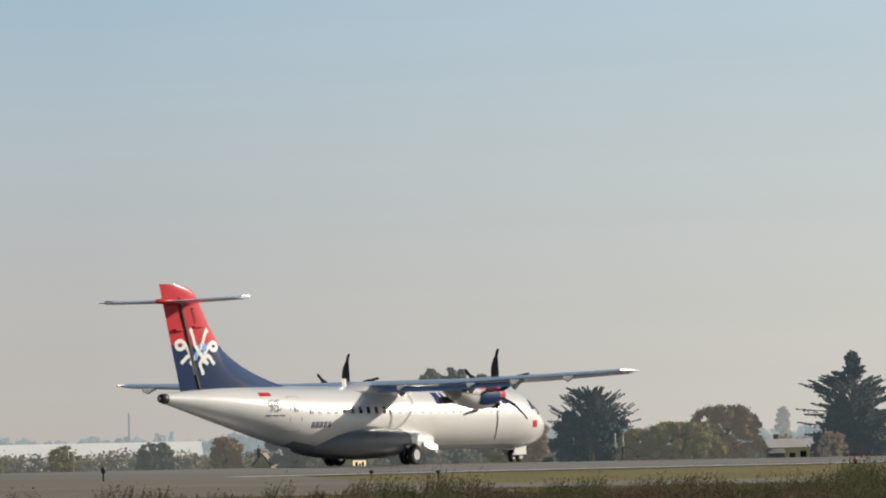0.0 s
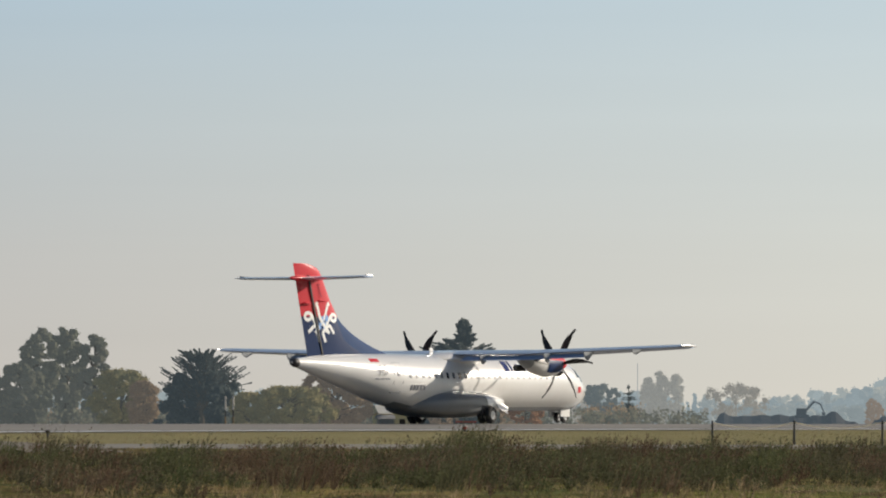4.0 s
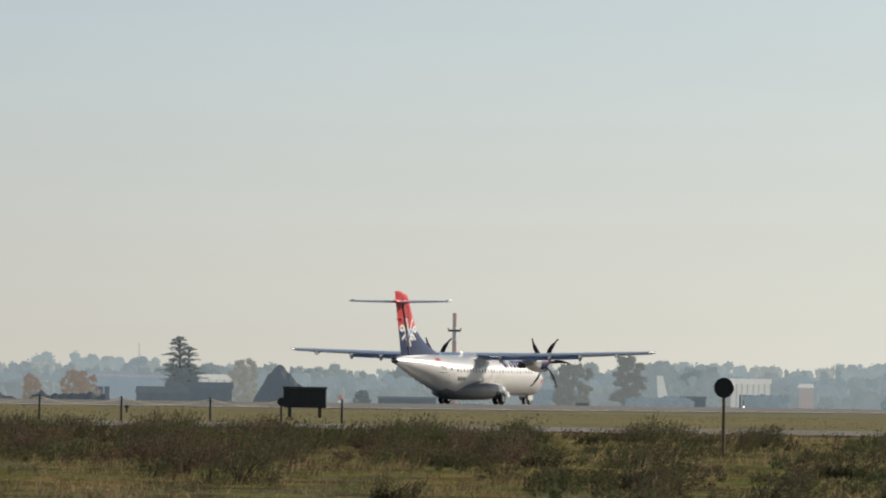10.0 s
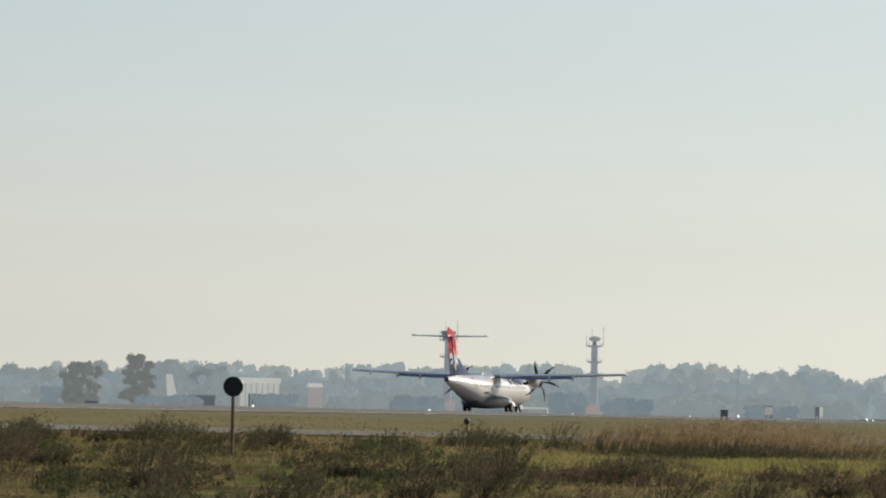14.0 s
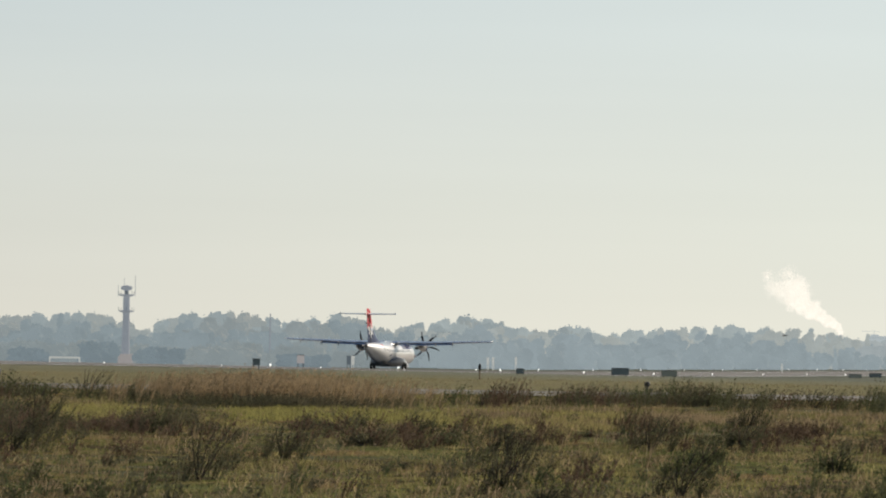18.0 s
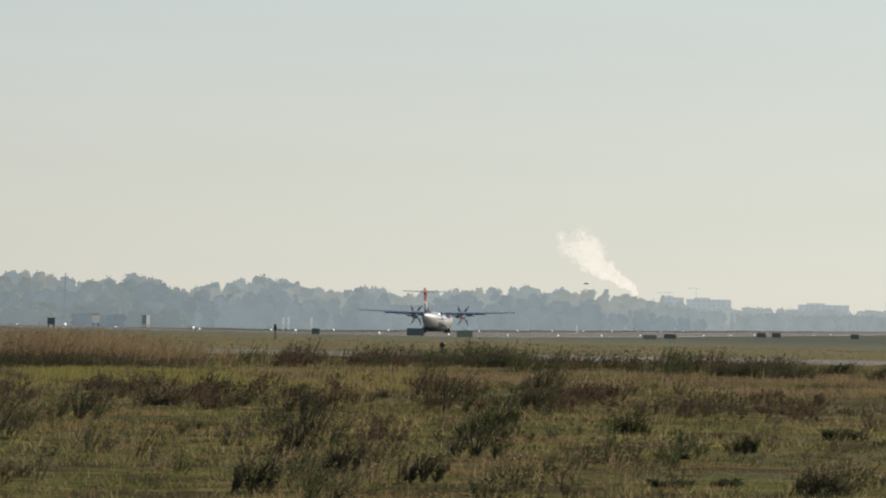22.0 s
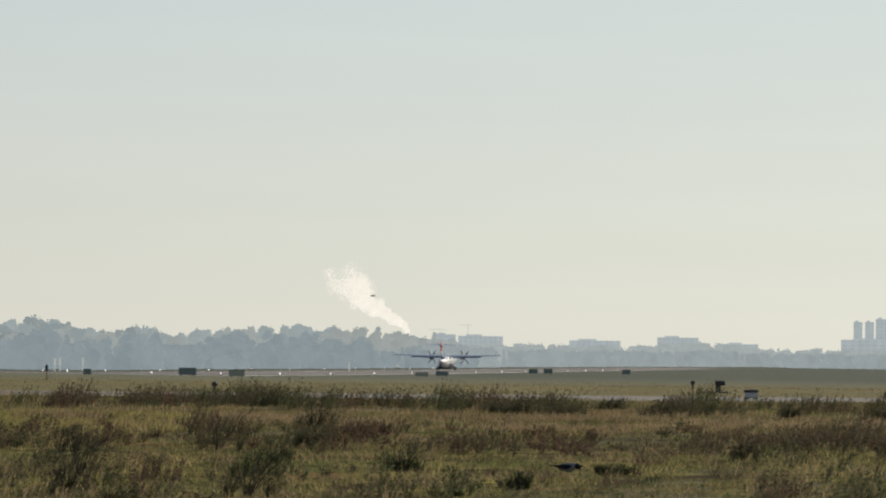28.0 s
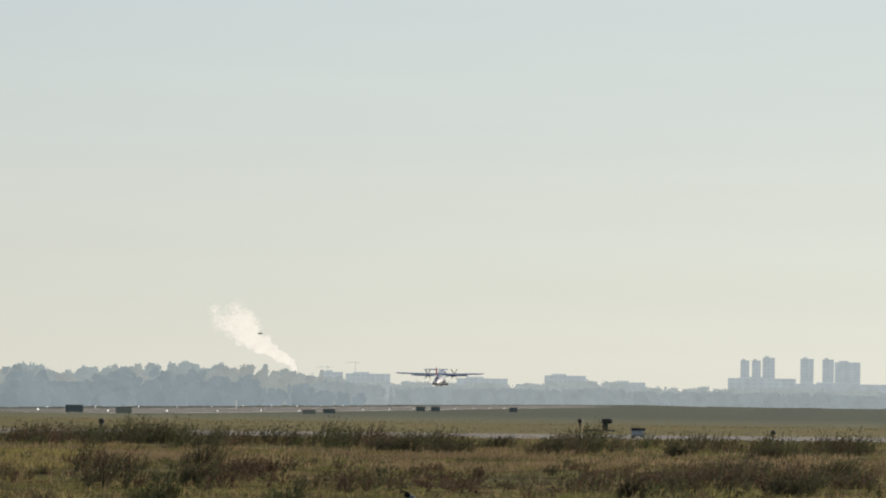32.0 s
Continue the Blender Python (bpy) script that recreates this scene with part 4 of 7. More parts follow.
        leg = part("main_gear_leg", Shape().tube([(0.1, side * 1.55, 1.0), (0.06, y, 0.62), (0, y, 0.43)], [0.10, 0.09, 0.08], 10), STEEL, plane, "steel main gear leg", True)
        part("axle", Shape().tube([(0, y - 0.34, 0.43), (0, y + 0.34, 0.43)], 0.06, 10), STEEL, leg, smooth=True)
        part("drag_strut", Shape().tube([(-0.9, side * 1.6, 0.95), (0.02, y, 0.5)], 0.05, 8), STEEL, leg, smooth=True)
        door = Shape().loft([[(x, side * (1.9 + 0.05 * k + 0.45 * (1.15 - z)), z) for x, z in ((1.0, 0.98), (1.6, 0.98), (1.95, 0.80), (1.8, 0.62), (1.3, 0.64), (0.95, 0.80))] for k in (0, 1)])
        hatch = part("gear_door", door, WHITE_PAINT, plane, "white main gear door hanging open")
        part("door_flap", Shape().loft([[(x, side * (2.08 + 0.03 * k), z) for x, z in ((1.5, 0.72), (1.85, 0.66), (1.95, 0.48), (1.75, 0.52))] for k in (0, 1)]), WHITE_PAINT, hatch)
        # a solid dark block imitates the shaded hollow round the wheels
        part("wheel_well", Shape().box(-0.42, side * 1.97 - 0.08, 0.4, 0.55, side * 1.97 + 0.085, 0.92, bevel=0.05), DARK_METAL, belly, "dark block for the shade in the wheel well")
        for d in (-0.22, 0.22):
            wheels.append((wheel(plane, 0, y + d, 0.43, 0.43, 0.27), 0.43))
    leg = part("nose_gear_leg", Shape().tube([(10.55, 0, 1.0), (10.7, 0, 0.55), (10.77, 0, 0.28)], [0.08, 0.07, 0.06], 10), STEEL, plane, "steel nose gear leg", True)
    part("axle", Shape().tube([(10.77, -0.22, 0.28), (10.77, 0.22, 0.28)], 0.045, 10), STEEL, leg, smooth=True)
    part("taxi_light", Shape().loft([[(x, r * math.cos(a), 0.62 + r * math.sin(a)) for a in [math.pi * k / 6 for k in range(12)]] for x, r in ((10.70, 0.03), (10.76, 0.10), (10.86, 0.11))]), STEEL, leg, "round taxi light", True)
    for side in (1, -1):
        s = Shape().box(10.15, side * 0.34 - 0.015, 0.32, 11.1, side * 0.34 + 0.015, 0.86, bevel=0.012)
        part("nose_gear_door", s, WHITE_PAINT, plane, "white nose gear door")
        wheels.append((wheel(plane, 10.77, side * 0.2, 0.28, 0.28, 0.19), 0.28))
    props = [propeller(plane, 4.05), propeller(plane, -4.05)]
    return plane, props, wheels


plane, propellers, wheels = make_aircraft()


# ---- trees ----
def height_to(bearing, distance, top):
    """How tall a thing at that bearing and distance is whose top stands at an angle of top degrees over the eye's level."""
    x, y = distance * math.cos(radians(bearing)), distance * math.sin(radians(bearing))
    return EYE + distance * math.tan(radians(top)) - ground_z(x, y)


def leaf_quads(shape, rnd, centre, spread, count, size, flat=0.0):
    for _ in range(count):
        p = [centre[k] + rnd.gauss(0, spread[k]) for k in range(3)]
        n = Vector((rnd.gauss(0, 1), rnd.gauss(0, 1), rnd.gauss(0, 1) + flat)).normalized()
        a = n.cross((rnd.gauss(0, 1), rnd.gauss(0, 1), rnd.gauss(0, 1))).normalized()
        b = n.cross(a)
        r = size * rnd.uniform(0.6, 1.3)
        shape.quad(p, a * r, b * r * rnd.uniform(0.5, 0.9))


def lump_mass(shape, c, rx, rz, seed, n=9, steps=6, rough=0.55):
    """An uneven clump of foliage."""
    c, rings = Vector(c), []
    for i in range(1, steps + 1):
        a = math.pi * i / (steps + 1)
        ring = []
        for j in range(n):
            q = 2 * math.pi * j / n
            d = Vector((math.sin(a) * math.cos(q), math.sin(a) * math.sin(q), math.cos(a)))
            k = 1 + rough * noise.noise(d * 2.2 + Vector((seed, 0, 0)))
            ring.append(c + Vector((d.x * rx * k, d.y * rx * k, d.z * rz * k)))
        rings.append(ring)
    shape.loft(rings)


def leaf_cloud(shape, rng, points, size):
    """Small leaves turned every way at an array of points."""
    n = len(points)
    a, b = rng.normal(size=(n, 3)), rng.normal(size=(n, 3))
    a /= np.linalg.norm(a, axis=1)[:, None]
    b = np.cross(a, b)
    b /= np.linalg.norm(b, axis=1)[:, None]
    r = size * rng.uniform(0.6, 1.3, (n, 1))
    a, b = a * r, b * r * rng.uniform(0.5, 0.9, (n, 1))
    k = len(shape.v)
    shape.v.extend(map(tuple, np.stack([points - a - b, points + a - b, points + a + b, points - a + b], 1).reshape(-1, 3).tolist()))
    shape.f.extend((i, i + 1, i + 2, i + 3) for i in range(k, k + 4 * n, 4))


def leaf_shell(shape, rnd, c, rx, rz, count, size):
    """Small leaves all over a clump's skin, a few standing out."""
    for _ in range(count):
        n = Vector((rnd.gauss(0, 1), rnd.gauss(0, 1), rnd.gauss(0, 1))).normalized()
        k = rnd.uniform(0.6, 1.08) + (0.18 * rnd.random() if rnd.random() < 0.25 else 0)
        p = (c[0] + n.x * rx * k, c[1] + n.y * rx * k, c[2] + n.z * rz * k)
        m = (n + Vector((rnd.gauss(0, 0.6), rnd.gauss(0, 0.6), rnd.gauss(0, 0.6)))).normalized()
        a = m.cross((rnd.gauss(0, 1), rnd.gauss(0, 1), rnd.gauss(0, 1))).normalized()
        r = size * rnd.uniform(0.6, 1.3)
        shape.quad(p, a * r, m.cross(a) * r * rnd.uniform(0.5, 0.9))


def crown_broad(shape, rnd, h, w, clear, size, clumps, leaves, fill):
    """A rounded crown of leaf clumps with gaps and an uneven outline. Returns the clumps' centres."""
    out = []
    for _ in range(clumps):
        u, a = rnd.uniform(-1, 0.96), rnd.uniform(0, 2 * math.pi)
        r = (1 - abs(u) ** 2.6) ** 0.5 * rnd.uniform(0.25, 0.9) ** 0.7
        z = clear + (h - clear) * (0.5 + 0.5 * u * rnd.uniform(0.85, 0.97))
        lump = 1 + 0.12 * math.sin(3 * a + h) + 0.08 * math.sin(7 * a)
        s = 0.075 * (w + h - clear) / 2 * rnd.uniform(0.7, 1.35)
        c = (w / 2 * r * lump * math.cos(a), w / 2 * r * lump * math.sin(a), min(z, h - s))
        lump_mass(shape, c, s * fill, s * 0.85 * fill, rnd.uniform(0, 99), 7, 4)
        leaf_shell(shape, rnd, c, s * 1.05, s * 0.9, leaves, size)
        out.append(c)
    return out


def broad_tree(name, label, bearing, distance, width, top, leaf, seed, clear=0.12, clumps=70, leaves=30, fill=0.9):
    """A tapered trunk with limbs and a crown of clumps."""
    rnd = random.Random(seed)
    h, w = height_to(bearing, distance, top), distance * radians(width)
    tree = thing(name, label, "tree", spot(bearing, distance))
    crown = Shape()
    size = 0.009 * (h + w) / 2 + 0.04
    tips = crown_broad(crown, rnd, h, w, clear * h, size, clumps, leaves, fill)
    part("crown", crown, leaf, tree)
    wood = Shape()
    wood.tube([(0, 0, -0.3), (0.02 * h, 0, 0.3 * h), (-0.01 * h, 0.01 * h, 0.62 * h), (0, 0, 0.9 * h)], [0.028 * h, 0.022 * h, 0.012 * h, 0.003 * h], 8)
    for c in tips[::5]:
        z0 = max(0.12 * h, min(c[2] * 0.75, 0.7 * h))
        wood.tube([(0, 0, z0), (c[0] * 0.5, c[1] * 0.5, (z0 + c[2]) / 2 + 0.02 * h), c], [0.010 * h, 0.006 * h, 0.002 * h], 5)
    part("trunk", wood, TRUNK if distance < 850 else leaf, tree)
    return tree


CEDAR_REACH = [(0, 0.80), (0.2, 0.88), (0.45, 0.82), (0.65, 0.66), (0.8, 0.40), (0.9, 0.20), (0.96, 0.09), (1.0, 0.03)]


def cedar(label, bearing, distance, width, top, seed, boughs=80, leaders=((0, 1.0, 1.0),), leaf=None, profile=None):
    """A cedar: long level boughs that carry flat drooping pads of needles, dense below, with sky between them above; leaders of (shift, height, width)."""
    rnd = random.Random(seed)
    full_h, full_w = height_to(bearing, distance, top), distance * radians(width)
    tree = thing("cedar", label, "tree", spot(bearing, distance))
    wood, needles = Shape(), Shape()
    for shift, hs, ws in leaders:
        h, w, oy = full_h * hs, full_w * ws, shift * full_w
        wood.tube([(0, oy * 0.3, -0.3), (0, oy * 0.8, 0.4 * h), (0, oy, 0.985 * h)], [0.03 * h, 0.02 * h, 0.003 * h], 8)
        for k in range(44):
            z = h * (0.02 + 0.50 * k / 43)
            a, r = rnd.uniform(0, 2 * math.pi), w * rnd.uniform(0.05, 0.27)
            c = (r * math.cos(a), oy + r * math.sin(a), z)
            rx, rz = 0.15 * w * rnd.uniform(0.8, 1.2), 0.045 * h * rnd.uniform(0.8, 1.3)
            lump_mass(needles, c, rx * 0.9, rz * 0.9, rnd.uniform(0, 99), 8, 5)
            leaf_shell(needles, rnd, c, rx * 1.1, rz * 1.15, 30, 0.008 * (w + h) / 2)
        tiers = max(8, int(boughs * ws / 9))
        for k in range(int(boughs * ws)):
            u = min(0.98, (int(rnd.uniform(0, 1) ** 0.9 * tiers) + rnd.uniform(0.3, 0.7)) / tiers)
            z = h * (0.02 + 0.95 * u)
            a = rnd.uniform(0, 2 * math.pi)
            reach = w / 2 * between(profile or CEDAR_REACH, u) * rnd.choice((0.55, 0.75, 0.9, 1.0, 1.1, 1.2, 1.4 if u < 0.85 else 1.1))
            rise = h * (0.03 + 0.03 * u) * rnd.uniform(0.2, 1.1)
            tip = (reach * math.cos(a), oy + reach * math.sin(a), z + 0.4 * rise)
            wood.tube([(0, oy, z - 0.03 * h), (tip[0] * 0.5, (tip[1] + oy) / 2, z + rise), tip], [0.007 * h, 0.005 * h, 0.0015 * h], 5)
            for q in (0.2, 0.34, 0.46, 0.57, 0.67, 0.76, 0.85, 0.93, 1.0):
                c = (tip[0] * q, oy + (tip[1] - oy) * q, z + rise * math.sin(min(1, q * 1.2) * 2.4) - 0.006 * h)
                p = 0.05 * w * (1.2 - 0.85 * q) * min(1, reach / (0.17 * w))
                leaf_quads(needles, rnd, c, (p, p, 0.006 * h * (1.5 - q)), 12, 0.0082 * (w + h) / 2, 1.8)
        leaf_quads(needles, rnd, (0, oy, 0.955 * h), (0.007 * w, 0.007 * w, 0.025 * h), 26, 0.006 * (w + h) / 2)
    part("crown", needles, leaf or CEDAR_LEAF, tree)
    part("trunk", wood, TRUNK, tree)
    return tree


def needle_sprays(shape, rnd, c, along, spread, count, size):
    """Long thin tufts of needles that follow a bough."""
    for _ in range(count):
        a = (along + Vector((rnd.gauss(0, 0.5), rnd.gauss(0, 0.5), rnd.gauss(0.08, 0.3)))).normalized()
        b = a.cross((rnd.gauss(0, 1), rnd.gauss(0, 1), rnd.gauss(0, 1))).normalized()
        p = [c[0] + rnd.gauss(0, spread), c[1] + rnd.gauss(0, spread), c[2] + rnd.gauss(-0.3, 0.5) * spread]
        r = size * rnd.uniform(0.6, 1.4)
        shape.quad(p, a * r, b * r * rnd.uniform(0.25, 0.5))


def old_cedar(label, bearing, distance, top, reach, rise, tiers, limbs, skirt, seed):
    """A wide old cedar: forked limbs of uneven reach that carry tufts and end in points, sky between them above, a dense skirt below.
    reach: half width in degrees over the tip's height; rise: the limbs' slope at the foot and at the top."""
    rnd = random.Random(seed)
    h, deg = height_to(bearing, distance, top), distance * radians(1)
    tree = thing("cedar", label, "tree", spot(bearing, distance))
    wood, needles = Shape(), Shape()
    wood.tube([(0, 0, -0.3), (0.01 * h, 0.01 * h, 0.4 * h), (0, 0, 0.97 * h)], [0.035 * h, 0.024 * h, 0.004 * h], 9)
    low, half = skirt
    for k in range(120):
        u = rnd.random()
        z, a = h * low * u, rnd.uniform(0, 2 * math.pi)
        r = half * deg * (1 - 0.55 * u * u) * math.sqrt(rnd.uniform(0.05, 1)) * 0.94
        c = (r * math.cos(a), r * math.sin(a), z)
        q = 0.085 * h * rnd.uniform(0.7, 1.3)
        lump_mass(needles, c, q * 0.75, q * 0.6, rnd.uniform(0, 99), 7, 4)
        leaf_shell(needles, rnd, c, q, q * 0.8, 34, 0.017 * h)
    for k in range(limbs):
        u = min(1.0, max(0.12, tiers[k % len(tiers)] + rnd.gauss(0, 0.018)))
        a, out = rnd.uniform(0, 2 * math.pi), deg * between(reach, u) * rnd.choice((0.5, 0.7, 0.85, 0.95, 1.0, 1.0))
        slope = (rise[0] + (rise[1] - rise[0]) * u) * rnd.uniform(0.6, 1.3)
        z0 = max(0.1 * h, u * h - slope * out - 0.02 * h)
        tip = Vector((out * math.cos(a), out * math.sin(a), u * h))
        for fork in (0, -1, 1):
            if fork:
                turn = a + fork * rnd.uniform(0.2, 0.6)
                reach_here = out * rnd.uniform(0.6, 0.95)
                end = Vector((reach_here * math.cos(turn), reach_here * math.sin(turn), tip.z - h * rnd.uniform(-0.01, 0.05)))
            else:
                end = tip
            foot = Vector((0, 0, z0))
            knee = foot.lerp(end, 0.5) + Vector((0, 0, 0.13 * out))
            wood.tube([foot, knee, end], [0.008 * h, 0.005 * h, 0.001 * h], 5)
            for q in (0.36, 0.48, 0.59, 0.69, 0.78, 0.86, 0.93, 0.985):
                c = foot * (1 - q) ** 2 + knee * 2 * q * (1 - q) + end * q * q
                along = ((end - knee) * q + (knee - foot) * (1 - q)).normalized()
                needle_sprays(needles, rnd, c, along, 0.030 * h * (1.05 - q), 8, 0.0145 * h * (1.2 - 0.3 * q))
    part("crown", needles, CEDAR_LEAF, tree)
    part("trunk", wood, TRUNK, tree)
    return tree


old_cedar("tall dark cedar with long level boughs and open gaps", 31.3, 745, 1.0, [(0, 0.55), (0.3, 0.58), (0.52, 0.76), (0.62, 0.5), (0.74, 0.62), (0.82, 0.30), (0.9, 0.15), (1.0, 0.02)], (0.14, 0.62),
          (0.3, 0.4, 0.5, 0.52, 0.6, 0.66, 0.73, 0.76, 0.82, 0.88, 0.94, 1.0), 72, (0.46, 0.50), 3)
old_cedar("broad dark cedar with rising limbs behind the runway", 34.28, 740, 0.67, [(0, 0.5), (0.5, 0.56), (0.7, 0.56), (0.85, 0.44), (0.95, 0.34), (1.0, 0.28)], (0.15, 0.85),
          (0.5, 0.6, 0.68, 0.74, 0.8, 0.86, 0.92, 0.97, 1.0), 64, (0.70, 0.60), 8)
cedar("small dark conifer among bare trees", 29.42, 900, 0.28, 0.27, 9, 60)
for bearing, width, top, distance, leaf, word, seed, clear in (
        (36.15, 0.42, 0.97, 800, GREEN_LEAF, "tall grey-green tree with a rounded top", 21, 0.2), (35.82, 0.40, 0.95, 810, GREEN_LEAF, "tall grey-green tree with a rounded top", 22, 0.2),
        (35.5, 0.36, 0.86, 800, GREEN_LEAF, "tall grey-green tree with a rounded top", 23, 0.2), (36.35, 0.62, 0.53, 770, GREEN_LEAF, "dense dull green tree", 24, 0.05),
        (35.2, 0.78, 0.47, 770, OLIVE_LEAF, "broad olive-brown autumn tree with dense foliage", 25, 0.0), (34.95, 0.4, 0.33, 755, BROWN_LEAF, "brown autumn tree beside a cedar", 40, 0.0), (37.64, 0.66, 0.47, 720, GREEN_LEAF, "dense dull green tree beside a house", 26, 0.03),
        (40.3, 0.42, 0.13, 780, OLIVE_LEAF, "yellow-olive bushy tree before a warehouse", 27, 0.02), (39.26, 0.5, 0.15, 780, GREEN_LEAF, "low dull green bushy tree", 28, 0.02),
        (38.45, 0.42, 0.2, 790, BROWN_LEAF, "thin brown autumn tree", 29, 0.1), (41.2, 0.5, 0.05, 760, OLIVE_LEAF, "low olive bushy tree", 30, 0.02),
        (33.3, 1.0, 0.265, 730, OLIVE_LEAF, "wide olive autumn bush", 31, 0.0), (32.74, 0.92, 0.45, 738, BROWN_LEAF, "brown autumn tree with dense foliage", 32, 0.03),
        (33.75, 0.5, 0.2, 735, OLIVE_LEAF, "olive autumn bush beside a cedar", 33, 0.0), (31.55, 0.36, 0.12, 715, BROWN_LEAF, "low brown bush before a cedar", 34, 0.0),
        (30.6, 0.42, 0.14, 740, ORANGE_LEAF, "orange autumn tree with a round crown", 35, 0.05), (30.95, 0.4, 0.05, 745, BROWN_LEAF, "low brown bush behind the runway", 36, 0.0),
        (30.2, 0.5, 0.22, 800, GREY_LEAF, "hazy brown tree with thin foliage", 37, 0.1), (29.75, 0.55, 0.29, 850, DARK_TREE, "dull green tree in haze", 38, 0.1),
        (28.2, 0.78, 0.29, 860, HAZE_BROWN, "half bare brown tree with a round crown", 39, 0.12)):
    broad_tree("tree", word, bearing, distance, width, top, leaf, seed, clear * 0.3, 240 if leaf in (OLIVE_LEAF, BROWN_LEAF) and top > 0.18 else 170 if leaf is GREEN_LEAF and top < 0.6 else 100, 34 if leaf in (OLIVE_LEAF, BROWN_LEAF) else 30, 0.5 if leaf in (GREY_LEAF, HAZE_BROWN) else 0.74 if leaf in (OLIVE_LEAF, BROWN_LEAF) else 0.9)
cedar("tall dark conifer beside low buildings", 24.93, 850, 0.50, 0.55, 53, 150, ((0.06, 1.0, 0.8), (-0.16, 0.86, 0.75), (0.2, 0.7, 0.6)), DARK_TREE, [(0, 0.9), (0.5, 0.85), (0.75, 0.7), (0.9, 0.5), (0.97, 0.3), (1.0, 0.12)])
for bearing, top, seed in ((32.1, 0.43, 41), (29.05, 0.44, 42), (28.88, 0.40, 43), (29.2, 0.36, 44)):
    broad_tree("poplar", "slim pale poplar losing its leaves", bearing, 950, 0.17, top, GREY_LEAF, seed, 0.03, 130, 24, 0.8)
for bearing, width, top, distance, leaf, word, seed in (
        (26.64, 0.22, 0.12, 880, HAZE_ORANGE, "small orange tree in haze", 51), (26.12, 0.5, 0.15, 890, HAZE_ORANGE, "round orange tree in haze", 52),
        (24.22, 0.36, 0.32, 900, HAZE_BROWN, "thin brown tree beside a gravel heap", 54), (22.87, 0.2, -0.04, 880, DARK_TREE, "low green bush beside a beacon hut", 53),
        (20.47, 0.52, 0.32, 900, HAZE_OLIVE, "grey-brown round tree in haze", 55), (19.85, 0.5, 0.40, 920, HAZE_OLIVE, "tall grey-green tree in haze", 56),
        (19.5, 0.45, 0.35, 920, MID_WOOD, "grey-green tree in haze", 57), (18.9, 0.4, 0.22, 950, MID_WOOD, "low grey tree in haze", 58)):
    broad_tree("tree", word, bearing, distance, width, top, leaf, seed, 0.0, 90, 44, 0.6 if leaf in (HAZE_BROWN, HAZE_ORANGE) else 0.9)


def hedge(name, b0, b1, distance, top, mat, seed, label):
    """Scrub and hedges that close the foot of the trees."""
    rnd = random.Random(seed)
    s = Shape()
    b = b0
    while b < b1:
        b += rnd.uniform(0.03, 0.09)
        d = distance * rnd.uniform(0.985, 1.03)
        x, y = d * math.cos(radians(b)), d * math.sin(radians(b))
        g = ground_z(x, y)
        h = EYE + d * math.tan(radians(top + 0.1 * noise.noise((b * 1.7, seed, 0)) + rnd.uniform(-0.06, 0.02))) - g
        for _ in range(9):
            leaf_quads(s, rnd, (x + rnd.gauss(0, 0.5), y + rnd.gauss(0, 0.5), g + h * rnd.uniform(0.1, 0.85)), (0.45, 0.45, 0.1 * h), 9, 0.2)
    tagged(new(name, mesh_of(name, s, mat)), label, "hedge", kind="stuff")


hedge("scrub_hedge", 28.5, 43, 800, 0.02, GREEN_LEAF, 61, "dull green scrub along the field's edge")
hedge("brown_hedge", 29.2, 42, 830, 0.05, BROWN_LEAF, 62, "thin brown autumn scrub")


# ---- woods on the horizon ----
WOOD_TOP = [(-4, 0.16), (0, 0.15), (1.8, 0.17), (2.4, 0.14), (3, 0.22), (4, 0.19), (5, 0.17), (5.9, 0.19), (6.2, 0.25), (6.6, 0.35), (7.3, 0.37), (8.5, 0.34), (9.1, 0.31), (10.06, 0.30), (10.47, 0.43),
            (11.2, 0.35), (11.67, 0.28), (12.2, 0.42), (12.86, 0.35), (13.27, 0.46), (13.7, 0.40), (14.1, 0.34), (14.47, 0.25), (15.1, 0.38), (17.1, 0.34), (19.7, 0.33), (20.4, 0.31), (21.2, 0.27),
            (23, 0.26), (25.2, 0.28), (25.4, 0.36), (26.4, 0.37), (26.6, 0.20), (27.1, 0.26), (27.5, 0.18), (29, 0.18), (33, 0.24), (37, 0.26), (40, 0.24), (46, 0.22)]


WOOD_BACK = [(-6, 2.1), (4.3, 2.05), (6, 1.62), (8, 1.28), (10, 1.0), (60, 1.0)]


